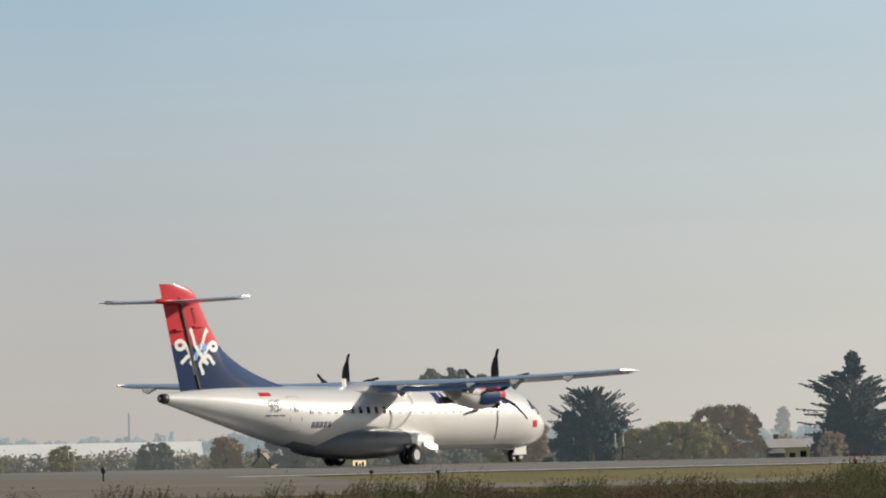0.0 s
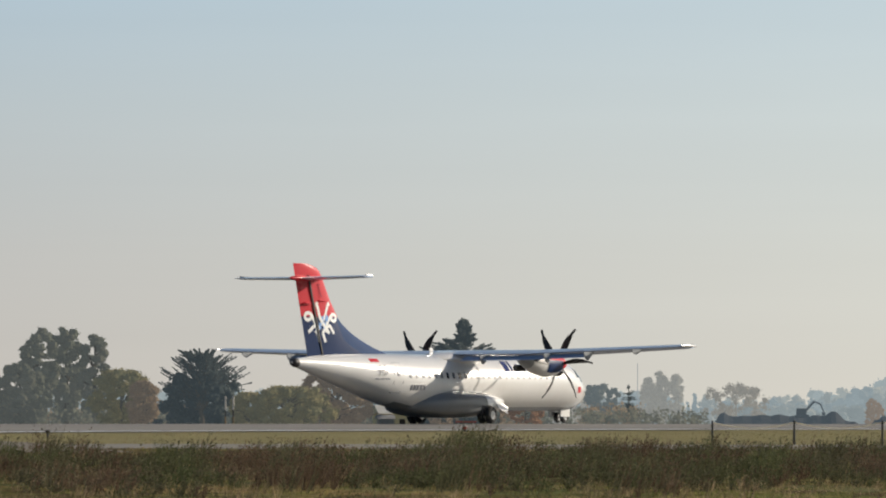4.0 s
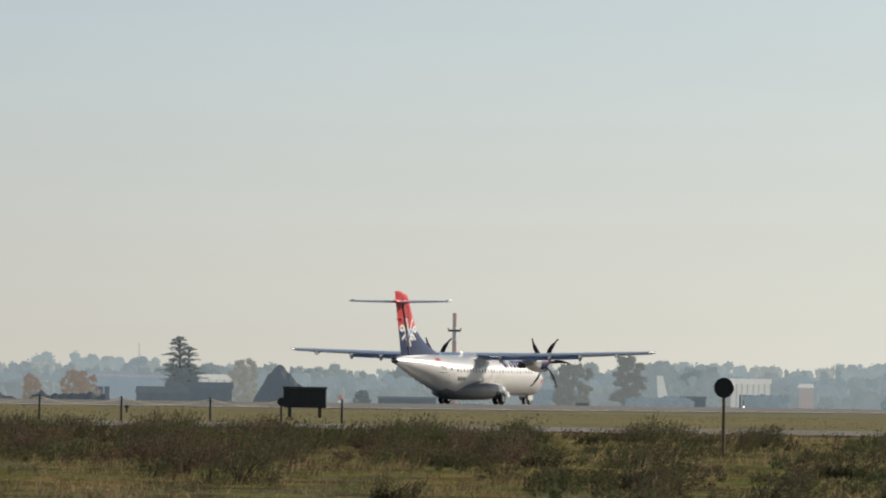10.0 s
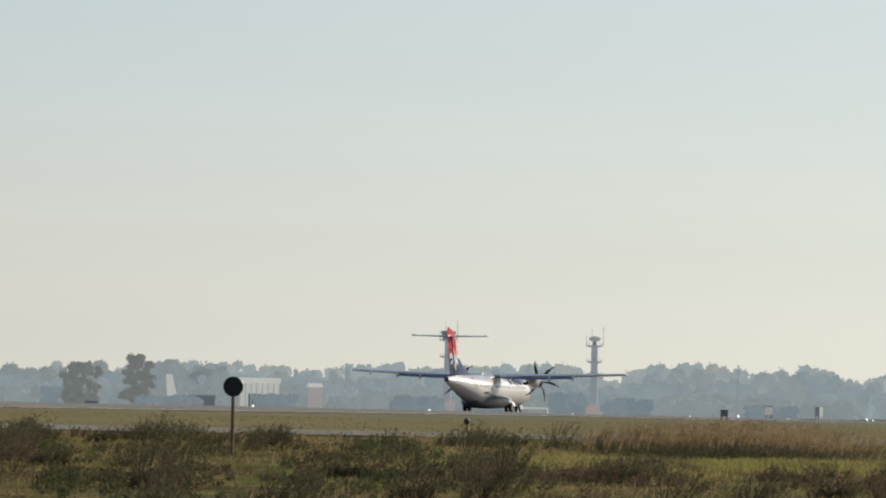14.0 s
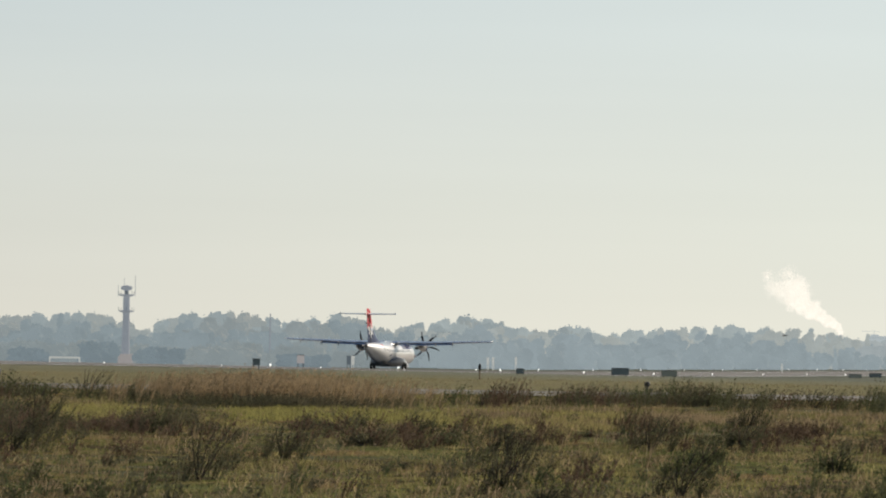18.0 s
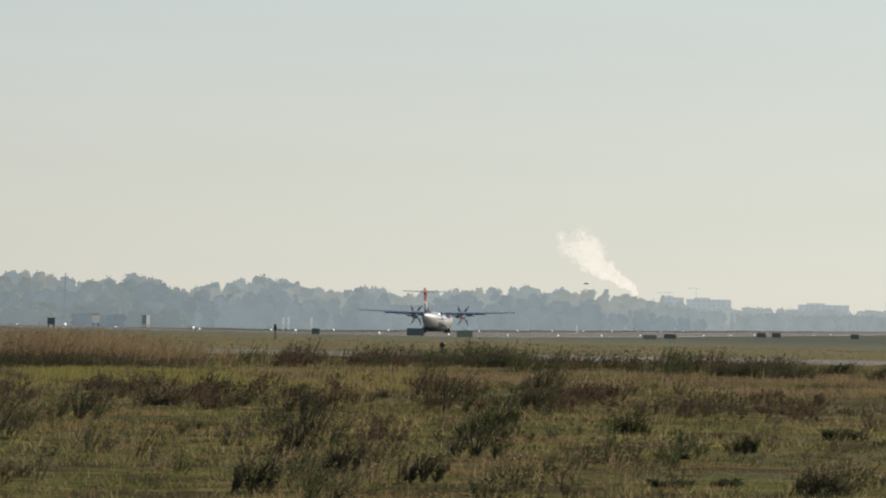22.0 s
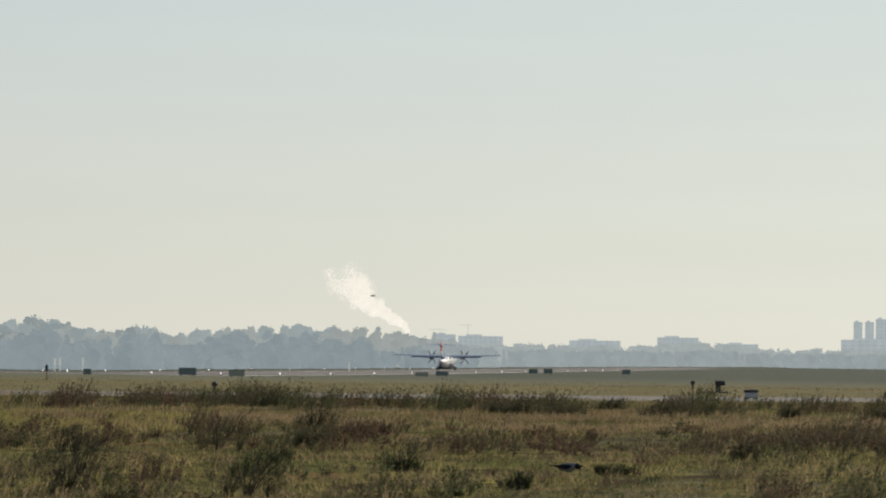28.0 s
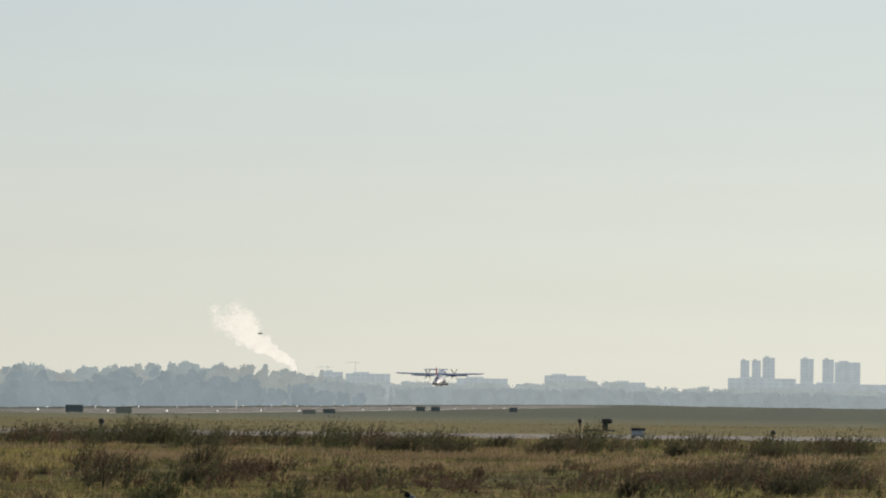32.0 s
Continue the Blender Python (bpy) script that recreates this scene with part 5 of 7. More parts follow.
def far_tree(shape, rng, x, y, g, h, w, spire=False):
    """One tree of a far wood: a crown of uneven lobes with loose foliage round each, over a filled foot."""
    lump_mass(shape, (x, y, g + 0.26 * h), 0.42 * w, 0.34 * h, rng.uniform(0, 99), 7, 4)
    count = int(rng.integers(8, 11)) if spire else int(rng.integers(8, 12))
    for k in range(count):
        v = (k + 0.5) / count
        u, a = (0.2 + 0.74 * v, rng.uniform(0, 6.3)) if spire else (0.44 + 0.46 * v, rng.uniform(0, 6.3))
        s = w * rng.uniform(0.42, 0.5) * (1.05 - 0.62 * v) if spire else w * rng.uniform(0.17, 0.26) * (1.15 - 0.45 * v)
        r = 0.05 * w if spire else 0.37 * w * math.sqrt(max(0, 1 - ((u - 0.52) / 0.5) ** 2)) * rng.uniform(0.35, 1.1)
        c = (x + r * math.cos(a), y + r * math.sin(a), g + min(u * h, h - 0.9 * s))
        lump_mass(shape, c, s * 0.84, s * 0.78, rng.uniform(0, 99), 7, 4, 0.6)
        n = 22 if v > 0.3 else 8
        way = rng.normal(size=(n, 3))
        way /= np.linalg.norm(way, axis=1)[:, None]
        leaf_cloud(shape, rng, np.array(c) + way * s * rng.uniform(0.62, 1.02, (n, 1)), 0.13 + 0.0135 * w)


def make_woods(name, distance, share, spacing, jitter, mats, label, seed, wide, b0, b1):
    """A belt of many uneven trees that close up into a wood, grey-green ones and brown ones."""
    rng = np.random.default_rng(seed)
    shapes = [Shape() for _ in mats]
    b = b0
    while b < b1:
        b += spacing * rng.uniform(0.5, 1.5)
        d = distance * rng.uniform(0.97, 1.03) * between(WOOD_BACK, b)
        swell = 0.045 * noise.noise((b * 1.1, seed, 0)) + 0.03 * noise.noise((b * 3.1, seed, 5))
        top = between(WOOD_TOP, b) * share + (swell + rng.uniform(-jitter, jitter * 0.4)) * (0.5 if b < 5.6 else 1)
        x, y = d * math.cos(radians(b)), d * math.sin(radians(b))
        g = ground_z(x, y) - 1.0
        h = EYE + d * math.tan(radians(top)) - g
        spire = rng.random() < 0.09
        w = h * (0.3 if spire else rng.uniform(0.6, 1.15) * wide)
        pick = min(len(mats) - 1, int(len(mats) * max(0, 0.5 + 0.9 * noise.noise((b * 2.3, seed, 9)) + rng.uniform(-0.25, 0.25))))
        far_tree(shapes[pick], rng, x, y, g, h * (1.06 if spire else 1), w, spire)
    for s, mat in zip(shapes, mats):
        if s.v:
            tagged(new(name, mesh_of(name, s, mat)), label, "woods", kind="stuff")


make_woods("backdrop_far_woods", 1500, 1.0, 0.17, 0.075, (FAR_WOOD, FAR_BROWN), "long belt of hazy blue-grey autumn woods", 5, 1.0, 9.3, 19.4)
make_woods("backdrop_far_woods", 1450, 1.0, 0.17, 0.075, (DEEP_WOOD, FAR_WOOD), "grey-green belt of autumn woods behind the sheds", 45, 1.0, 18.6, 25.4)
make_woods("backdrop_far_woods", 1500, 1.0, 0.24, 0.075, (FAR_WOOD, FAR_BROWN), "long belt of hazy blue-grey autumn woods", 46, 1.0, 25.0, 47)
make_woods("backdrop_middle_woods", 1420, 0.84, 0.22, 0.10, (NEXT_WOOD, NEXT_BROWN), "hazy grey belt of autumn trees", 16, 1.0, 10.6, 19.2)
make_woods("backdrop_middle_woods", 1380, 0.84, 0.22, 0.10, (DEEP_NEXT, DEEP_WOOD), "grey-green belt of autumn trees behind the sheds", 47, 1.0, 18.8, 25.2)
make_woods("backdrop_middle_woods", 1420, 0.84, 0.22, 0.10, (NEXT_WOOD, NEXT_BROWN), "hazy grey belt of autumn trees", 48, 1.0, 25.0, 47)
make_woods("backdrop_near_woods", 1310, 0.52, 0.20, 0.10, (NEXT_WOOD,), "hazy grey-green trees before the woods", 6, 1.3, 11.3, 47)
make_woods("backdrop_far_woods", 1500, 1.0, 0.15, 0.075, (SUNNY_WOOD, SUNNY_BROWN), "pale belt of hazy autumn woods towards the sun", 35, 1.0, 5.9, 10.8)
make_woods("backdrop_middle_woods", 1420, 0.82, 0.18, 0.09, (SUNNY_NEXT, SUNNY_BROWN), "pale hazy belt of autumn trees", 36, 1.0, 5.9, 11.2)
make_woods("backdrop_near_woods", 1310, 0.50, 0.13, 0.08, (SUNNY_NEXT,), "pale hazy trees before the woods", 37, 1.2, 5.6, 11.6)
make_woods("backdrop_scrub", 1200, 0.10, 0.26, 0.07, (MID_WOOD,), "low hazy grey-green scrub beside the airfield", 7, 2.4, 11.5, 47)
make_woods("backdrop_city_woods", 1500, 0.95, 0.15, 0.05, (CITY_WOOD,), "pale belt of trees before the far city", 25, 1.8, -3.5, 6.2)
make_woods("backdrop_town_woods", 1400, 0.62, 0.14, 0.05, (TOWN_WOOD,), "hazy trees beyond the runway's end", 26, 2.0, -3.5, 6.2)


def make_thickets(name, spans, distance, mat, label, seed):
    """Dark thickets, one low round bush beside another, along spans of bearing and top."""
    rng = np.random.default_rng(seed)
    s = Shape()
    for b0, b1, top in spans:
        for b in np.arange(b0, b1, 0.05):
            x, y, g = ground_at(b, distance * rng.uniform(0.98, 1.02))
            h = EYE + distance * math.tan(radians(top + rng.uniform(-0.03, 0.01))) - g
            far_tree(s, rng, x, y, g, h, h * rng.uniform(0.9, 1.3))
    tagged(new(name, mesh_of(name, s, mat)), label, "thicket", kind="stuff")


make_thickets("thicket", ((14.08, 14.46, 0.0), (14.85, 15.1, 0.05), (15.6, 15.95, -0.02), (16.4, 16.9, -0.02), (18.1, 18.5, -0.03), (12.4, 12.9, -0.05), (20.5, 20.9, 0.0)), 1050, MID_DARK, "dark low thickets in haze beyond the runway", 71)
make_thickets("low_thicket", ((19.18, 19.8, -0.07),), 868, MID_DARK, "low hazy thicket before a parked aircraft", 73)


# ---- buildings behind the airfield ----
def block(shape, w, d, z0, z1, x=0.0, y=0.0):
    return shape.box(x - d / 2, y - w / 2, z0, x + d / 2, y + w / 2, z1)


def gable_roof(w, d, z, rise, over=0.4):
    s = Shape()
    a, b = w / 2 + over, d / 2 + over
    s.add([(-b, -a, z), (b, -a, z), (b, a, z), (-b, a, z), (0, -a, z + rise), (0, a, z + rise)], [(3, 2, 1, 0), (0, 1, 4), (2, 3, 5), (1, 2, 5, 4), (3, 0, 4, 5)])
    return s


def gable_wall(w, d, z, rise, side):
    """The wall under a pitched roof at one end, just proud of the roof's filling."""
    y0, y1 = (w / 2 + 0.42, w / 2 + 0.1) if side > 0 else (-w / 2 - 0.42, -w / 2 - 0.1)
    ring = [(-d / 2, z - 0.05), (d / 2, z - 0.05), (0, z + rise * 0.86)]
    return Shape().loft([[(x, y, h) for x, h in ring] for y in (y0, y1)])


def house(label, bearing, distance, width, top, wall_mat, roof_mat, turn, rise, windows=2, depth=0.8):
    """A small house: walls, a pitched roof with eaves, a chimney, a door and windows facing the field."""
    h, w = height_to(bearing, distance, top), distance * radians(width)
    ob = thing("house", label, "house", spot(bearing, distance, turn))
    d, z = w * depth, h - rise
    wall = part("wall", block(Shape(), w, d, -0.5, z), wall_mat, ob)
    roof = part("roof", gable_roof(w, d, z, rise), roof_mat, ob)
    part("chimney", Shape().box(d * 0.1, w * 0.2, z + rise * 0.4, d * 0.1 + 0.6, w * 0.2 + 0.6, z + rise + 0.7), ROOF_TILE, roof)
    for side in (1, -1):
        part("gable", gable_wall(w, d, z, rise, side), wall_mat, wall)
    for k in range(windows):
        y = -w / 2 + w * (k + 0.5) / windows
        win = part("window", Shape().box(-d / 2 - 0.03, y - 0.5, z * 0.42, -d / 2 + 0.03, y + 0.5, z * 0.8), GLASS_DARK, ob)
        part("window_frame", Shape().box(-d / 2 - 0.06, y - 0.6, z * 0.36, -d / 2 - 0.004, y + 0.6, z * 0.42), WHITE_CLAD, win)
    part("door", Shape().box(-d / 2 - 0.04, -0.45, -0.1, -d / 2 + 0.03, 0.45, z * 0.7), BARK, ob)
    return wall


house("small house with cream walls and a tiled roof", 37.1, 760, 0.44, 0.085, PLASTER, ROOF_TILE, 70, 2.4)
house("low house with pale gable behind the runway", 38.02, 770, 0.26, -0.005, PLASTER, ROOF_TILE, 80, 2.0)
house("low cream house with a pale sheet roof", 32.05, 760, 0.53, 0.035, PLASTER, WHITE_CLAD, 20, 1.3, 2, 0.5)


# ribs a little darker, with the same emitted haze as the cladding
HAZE_RIB = glow_material("hazy_grey_ribs", (0.2, 0.2, 0.2), (0.18, 0.18, 0.18), 0.3, (0.28, 0.29, 0.275))


def warehouse(label, bearing, distance, width, top, wall_mat, roof_mat, bays, turn=0.0, doors=2, eaves=0.86):
    """A long shed with a shallow roof, cladding ribs and doors."""
    h, w = height_to(bearing, distance, top), distance * radians(width)
    ob = thing("warehouse", label, "building", spot(bearing, distance, turn))
    d = min(w * 0.5, 22)
    part("wall", block(Shape(), w, d, -1, h * eaves), wall_mat, ob)
    part("roof", gable_roof(w, d, h * eaves, h * (1 - eaves), 0.3), roof_mat, ob)
    for k in range(bays + 1):
        y = -w / 2 + w * k / bays
        part("rib", Shape().box(-d / 2 - 0.12, y - 0.12, -0.5, -d / 2 - 0.004, y + 0.12, h * (eaves - 0.02)), HAZE_RIB if wall_mat is HAZE_CLAD else wall_mat, ob)
    for k in range(doors):
        y = -w / 2 + w * (k + 0.6) / doors
        part("door", Shape().box(-d / 2 - 0.08, y - 1.5, -0.5, -d / 2 + 0.02, y + 1.5, min(3.5, h * 0.6)), HAZE_DARK, ob)


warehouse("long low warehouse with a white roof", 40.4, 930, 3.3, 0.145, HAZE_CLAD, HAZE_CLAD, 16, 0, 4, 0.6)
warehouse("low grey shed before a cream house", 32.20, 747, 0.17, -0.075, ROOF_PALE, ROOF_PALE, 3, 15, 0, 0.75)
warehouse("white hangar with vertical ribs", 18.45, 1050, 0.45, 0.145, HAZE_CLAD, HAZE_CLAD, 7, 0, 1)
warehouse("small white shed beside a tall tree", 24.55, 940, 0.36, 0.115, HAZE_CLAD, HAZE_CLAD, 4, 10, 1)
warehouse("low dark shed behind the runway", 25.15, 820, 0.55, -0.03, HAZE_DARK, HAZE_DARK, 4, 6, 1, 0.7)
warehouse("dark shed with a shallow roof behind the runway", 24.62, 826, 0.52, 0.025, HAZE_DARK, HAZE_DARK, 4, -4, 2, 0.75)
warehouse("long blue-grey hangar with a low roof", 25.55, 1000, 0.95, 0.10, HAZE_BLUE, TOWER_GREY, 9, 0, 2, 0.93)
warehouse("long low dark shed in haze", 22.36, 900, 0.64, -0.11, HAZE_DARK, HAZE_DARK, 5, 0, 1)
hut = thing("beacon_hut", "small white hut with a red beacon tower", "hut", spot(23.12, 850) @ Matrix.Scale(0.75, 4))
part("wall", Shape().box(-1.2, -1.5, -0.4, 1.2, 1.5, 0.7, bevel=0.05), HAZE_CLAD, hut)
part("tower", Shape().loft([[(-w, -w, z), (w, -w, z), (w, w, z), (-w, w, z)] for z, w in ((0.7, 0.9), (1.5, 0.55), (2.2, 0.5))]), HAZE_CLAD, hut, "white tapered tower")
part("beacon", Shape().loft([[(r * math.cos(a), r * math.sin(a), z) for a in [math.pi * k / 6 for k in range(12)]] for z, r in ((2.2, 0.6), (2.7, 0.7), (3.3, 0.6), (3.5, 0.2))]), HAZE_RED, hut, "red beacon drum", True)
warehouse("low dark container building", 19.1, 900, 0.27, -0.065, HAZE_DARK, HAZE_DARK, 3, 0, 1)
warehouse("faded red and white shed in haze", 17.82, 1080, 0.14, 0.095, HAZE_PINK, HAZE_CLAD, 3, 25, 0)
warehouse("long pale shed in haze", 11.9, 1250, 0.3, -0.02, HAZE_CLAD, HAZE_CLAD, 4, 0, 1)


def slim_mast(label, bearing, distance, top, radius, bands, arms=(), steel=False):
    """A mast in red and white sections with cross arms and a stay."""
    h = height_to(bearing, distance, top)
    ob = thing("mast", label, "mast", spot(bearing, distance))
    for k in range(bands):
        mat = TOWER_GREY if steel else (HAZE_RED if k % 2 == 0 else HAZE_WHITE)
        z0, z1 = h * k / bands, h * (k + 1) / bands
        part("mast_section", Shape().tube([(0, 0, z0 - (0.5 if k == 0 else 0)), (0, 0, z1)], radius * (1 - 0.3 * k / bands), 8), mat, ob)
    for z, half in arms:
        arm = part("cross_arm", Shape().box(-0.35, -half, z * h - 0.18, 0.35, half, z * h + 0.18, bevel=0.05), DARK_METAL, ob, "dark cross arm with lamps")
        for y in (-half, half):
            part("lamp", Shape().box(-0.2, y - 0.12, z * h + 0.18, 0.2, y + 0.12, z * h + 0.5, bevel=0.04), MAST_WHITE, arm)
    if arms:
        part("stay", Shape().tube([(0, 0.2, h * 0.28), (0, -2.0, 0)], 0.12, 6), MAST_WHITE, ob)
        part("base_block", Shape().box(-0.6, -0.6, -0.4, 0.6, 0.6, 0.6, bevel=0.08), TOWER_GREY, ob)
    return ob


def banded_pole(bearing, distance, top):
    """A weathered pole: rusty foot, dark bare middle, white painted head."""
    h = height_to(bearing, distance, top)
    ob = thing("pole", "slim weathered pole with a white painted head", "pole", spot(bearing, distance), "poles behind the runway")
    for z0, z1, mat, note in ((-0.4, 0.42 * h, RUST, "rusty foot"), (0.42 * h, 0.62 * h, DARK_METAL, "dark bare middle"), (0.62 * h, h, MAST_WHITE, "white painted head")):
        part("pole_section", Shape().tube([(0, 0, z0), (0, 0, z1)], 0.15 if mat is MAST_WHITE else 0.11, 8), mat, ob, note)


slim_mast("red and white light mast with cross arms", 21.83, 900, 0.85, 0.46, 7, ((0.82, 1.15), (0.49, 1.15)))
slim_mast("thin grey lattice mast among far trees", 39.55, 950, 0.476, 0.22, 4, (), True)
slim_mast("thin grey mast in haze", 29.32, 1000, 0.5, 0.08, 4, (), True)
for bearing in (34.02, 33.93):
    banded_pole(bearing, 700, 0.14)
slim_mast("thin lattice mast behind a hangar", 25.42, 1400, 0.455, 0.13, 4, (), True)
slim_mast("thin mast in haze above the woods", 13.0, 1300, 0.40, 0.2, 3, (), True)


def radar_tower(label, bearing, distance, top, dome):
    """A slim tower with two railed platforms, a cabin and whip antennas; one carries a dish."""
    h = height_to(bearing, distance, top)
    ob = thing("control_tower", label, "tower", spot(bearing, distance))
    n = 14

    def ring(z, r):
        return [(r * math.cos(2 * math.pi * k / n), r * math.sin(2 * math.pi * k / n), z) for k in range(n)]
    u = h / 24
    part("shaft", Shape().loft([ring(-0.5, 1.5 * u), ring(h * 0.3, 1.15 * u), ring(h * 0.66, 1.05 * u), ring(h * 0.86, 1.0 * u)]), TOWER_GREY, ob, smooth=True)
    for k, z in enumerate((0.66, 0.86)):
        deck = part("platform", Shape().loft([ring(h * z, 1.3 * u), ring(h * z + 0.3 * u, 2.4 * u), ring(h * z + 0.6 * u, 2.4 * u), ring(h * z + 0.6 * u, 0.8 * u)]), TOWER_GREY, ob)
        for j in range(8):
            a = 2 * math.pi * j / 8
            x, y = 2.3 * u * math.cos(a), 2.3 * u * math.sin(a)
            part("rail_post", Shape().tube([(x, y, h * z + 0.6 * u), (x, y, h * z + 1.5 * u)], 0.07 * u, 5), HAZE_DARK, deck)
    if dome:
        part("dish", Shape().loft([ring(h * 0.93, 0.3 * u), ring(h * 0.945, 1.6 * u), ring(h * 0.975, 1.9 * u), ring(h * 0.99, 1.2 * u), ring(h, 0.1)]), TOWER_GREY, ob, "grey radar dish", True)
        part("dish_mount", Shape().loft([ring(h * 0.86, 0.7 * u), ring(h * 0.94, 0.5 * u)]), HAZE_DARK, ob)
    else:
        part("cabin", Shape().loft([ring(h * 0.885, 1.7 * u), ring(h * 0.96, 2.1 * u), ring(h * 0.965, 2.3 * u), ring(h * 0.98, 2.2 * u), ring(h * 0.99, 1.0 * u)]), HAZE_DARK, ob, "dark glazed cabin")
        part("roof_mast", Shape().tube([(0, 0, h * 0.98), (0, 0, h * 1.03)], 0.35 * u, 6), TOWER_GREY, ob)
    for y, k in ((-2.6, 1.12), (0.8, 1.09), (2.5, 1.0)):
        part("whip_antenna", Shape().tube([(0, y * u, h * 0.86), (0, y * u, h * k)], 0.07 * u, 5), TOWER_GREY, ob)
    part("foot", Shape().box(-2.2 * u, -2.2 * u, -1, 2.2 * u, 2.2 * u, 3.4 * u, bevel=0.1), HAZE_PINK, ob, "pink base hut paled by haze")


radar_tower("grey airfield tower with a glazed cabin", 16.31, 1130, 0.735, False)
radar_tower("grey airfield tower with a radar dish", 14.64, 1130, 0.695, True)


def heap(label, bearing, distance, width, top, seed, ridge=False):
    """A heap of gravel with an uneven crest."""
    h, w = height_to(bearing, distance, top), distance * radians(width)
    ob = thing("gravel_heap", label, "heap", spot(bearing, distance))
    s, nx, ny = Shape(), 16, 36
    verts = []
    for i in range(nx + 1):
        for j in range(ny + 1):
            u, v = 2 * i / nx - 1, 2 * j / ny - 1
            p = (v - 0.22) / (0.78 if v > 0.22 else 1.22)
            f = max(0, (1.12 - (u * u + p * p + 0.05) ** 0.5) * (1 + 0.15 * noise.noise((v * 4, u * 3, seed))) if not ridge else (1 - abs(u)) * min(1, 4 * (1 - abs(v))))
            z = h * f * (1 if not ridge else 0.72 + 0.35 * noise.noise((v * 6, seed, 0))) + 0.05 * h * noise.noise((u * 5, v * 9, seed)) * min(1, f * 4)
            verts.append((u * w * 0.35, v * w / 2, z - 0.2))
    s.add(verts, [(i * (ny + 1) + j, (i + 1) * (ny + 1) + j, (i + 1) * (ny + 1) + j + 1, i * (ny + 1) + j + 1) for i in range(nx) for j in range(ny)])
    part("heap_mass", s, SOIL if ridge else GRAVEL, ob)


heap("blunt dark gravel heap", 23.76, 880, 0.76, 0.285, 3)
heap("long low dark soil bank", 27.65, 820, 1.9, 0.0, 7, True)
heap("low dark soil bank", 26.2, 830, 1.1, -0.05, 11, True)


def digger(bearing, distance):
    ob = thing("excavator", "dark excavator with raised boom on a soil bank", "excavator", spot(bearing, distance, -90, 2.2) @ Matrix.Scale(0.6, 4))
    part("track", Shape().box(-2, -1.4, 0, 2, -0.8, 0.9, bevel=0.3), SOIL, ob)
    part("track", Shape().box(-2, 0.8, 0, 2, 1.4, 0.9, bevel=0.3), SOIL, ob)
    part("cab", Shape().box(-1.6, -1.3, 0.9, 1.2, 1.3, 2.6, bevel=0.2), SOIL, ob)
    part("boom", Shape().tube([(0.8, 0, 1.8), (3.2, 0, 4.4), (4.9, 0, 3.8)], [0.35, 0.32, 0.22], 6), SOIL, ob)
    part("arm", Shape().tube([(4.9, 0, 3.8), (5.8, 0, 1.6)], [0.22, 0.16], 6), SOIL, ob)
    part("bucket", Shape().box(5.3, -0.5, 0.8, 6.2, 0.5, 1.6, bevel=0.2), SOIL, ob)


digger(27.45, 815)


def tail_panel():
    ob = thing("parked_aircraft_tail", "white fin of a parked aircraft behind sheds", "airplane", spot(19.44, 885, 90))
    h = height_to(19.44, 885, 0.165)
    part("fin", Shape().loft([[(x0, -0.12, z), (x0, 0.12, z), (x1, 0.12, z), (x1, -0.12, z)] for z, x0, x1 in ((h * 0.25, -1.1, 0.9), (h, 0.1, 1.2))]), HAZE_CLAD, ob)
    part("fuselage", Shape().tube([(-4, 0, h * 0.2), (1.4, 0, h * 0.25), (3, 0, h * 0.3)], [0.9, 0.7, 0.2], 12), HAZE_CLAD, ob)


tail_panel()
tent = thing("tent", "small white tent beside the sheds", "tent", spot(20.36, 880))
part("canvas", gable_roof(2.0, 2.2, 0.5, 1.2, 0.1), WHITE_CLAD, tent)
part("canvas_side", Shape().box(-1.1, -1.0, -0.2, 1.1, 1.0, 0.5), WHITE_CLAD, tent)
frame_goal = thing("gate_frame", "white steel gate frame in haze", "gate", spot(15.33, 1000))
for y0, y1, z0, z1 in ((-3.1, -2.8, -0.3, 1.6), (2.8, 3.1, -0.3, 1.6), (-3.1, 3.1, 1.6, 1.95)):
    part("bar", Shape().box(-0.15, y0, z0, 0.15, y1, z1, bevel=0.03), HAZE_CLAD, frame_goal)


# ---- city on the horizon ----
def tower_block(label, b0, b1, top, low, distance, storeys, bays, balcony=True):
    """A far block with its rows of windows and a stepped roofline."""
    b, w = (b0 + b1) / 2, distance * radians(abs(b1 - b0))
    h = height_to(b, distance, top)
    ob = thing("apartment_building", label, "building", spot(b, distance))
    d = max(8, w * 0.6)
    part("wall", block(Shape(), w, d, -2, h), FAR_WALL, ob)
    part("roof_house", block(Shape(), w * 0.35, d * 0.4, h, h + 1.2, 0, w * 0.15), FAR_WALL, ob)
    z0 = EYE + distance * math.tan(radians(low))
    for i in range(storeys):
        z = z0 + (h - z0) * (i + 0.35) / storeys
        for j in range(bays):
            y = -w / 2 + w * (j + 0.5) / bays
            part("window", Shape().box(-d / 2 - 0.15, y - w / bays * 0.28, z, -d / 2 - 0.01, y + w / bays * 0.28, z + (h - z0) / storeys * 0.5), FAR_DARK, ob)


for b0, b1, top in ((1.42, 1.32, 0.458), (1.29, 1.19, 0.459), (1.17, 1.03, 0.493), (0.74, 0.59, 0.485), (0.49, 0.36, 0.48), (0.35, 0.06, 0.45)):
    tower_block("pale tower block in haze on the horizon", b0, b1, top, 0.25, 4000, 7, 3)
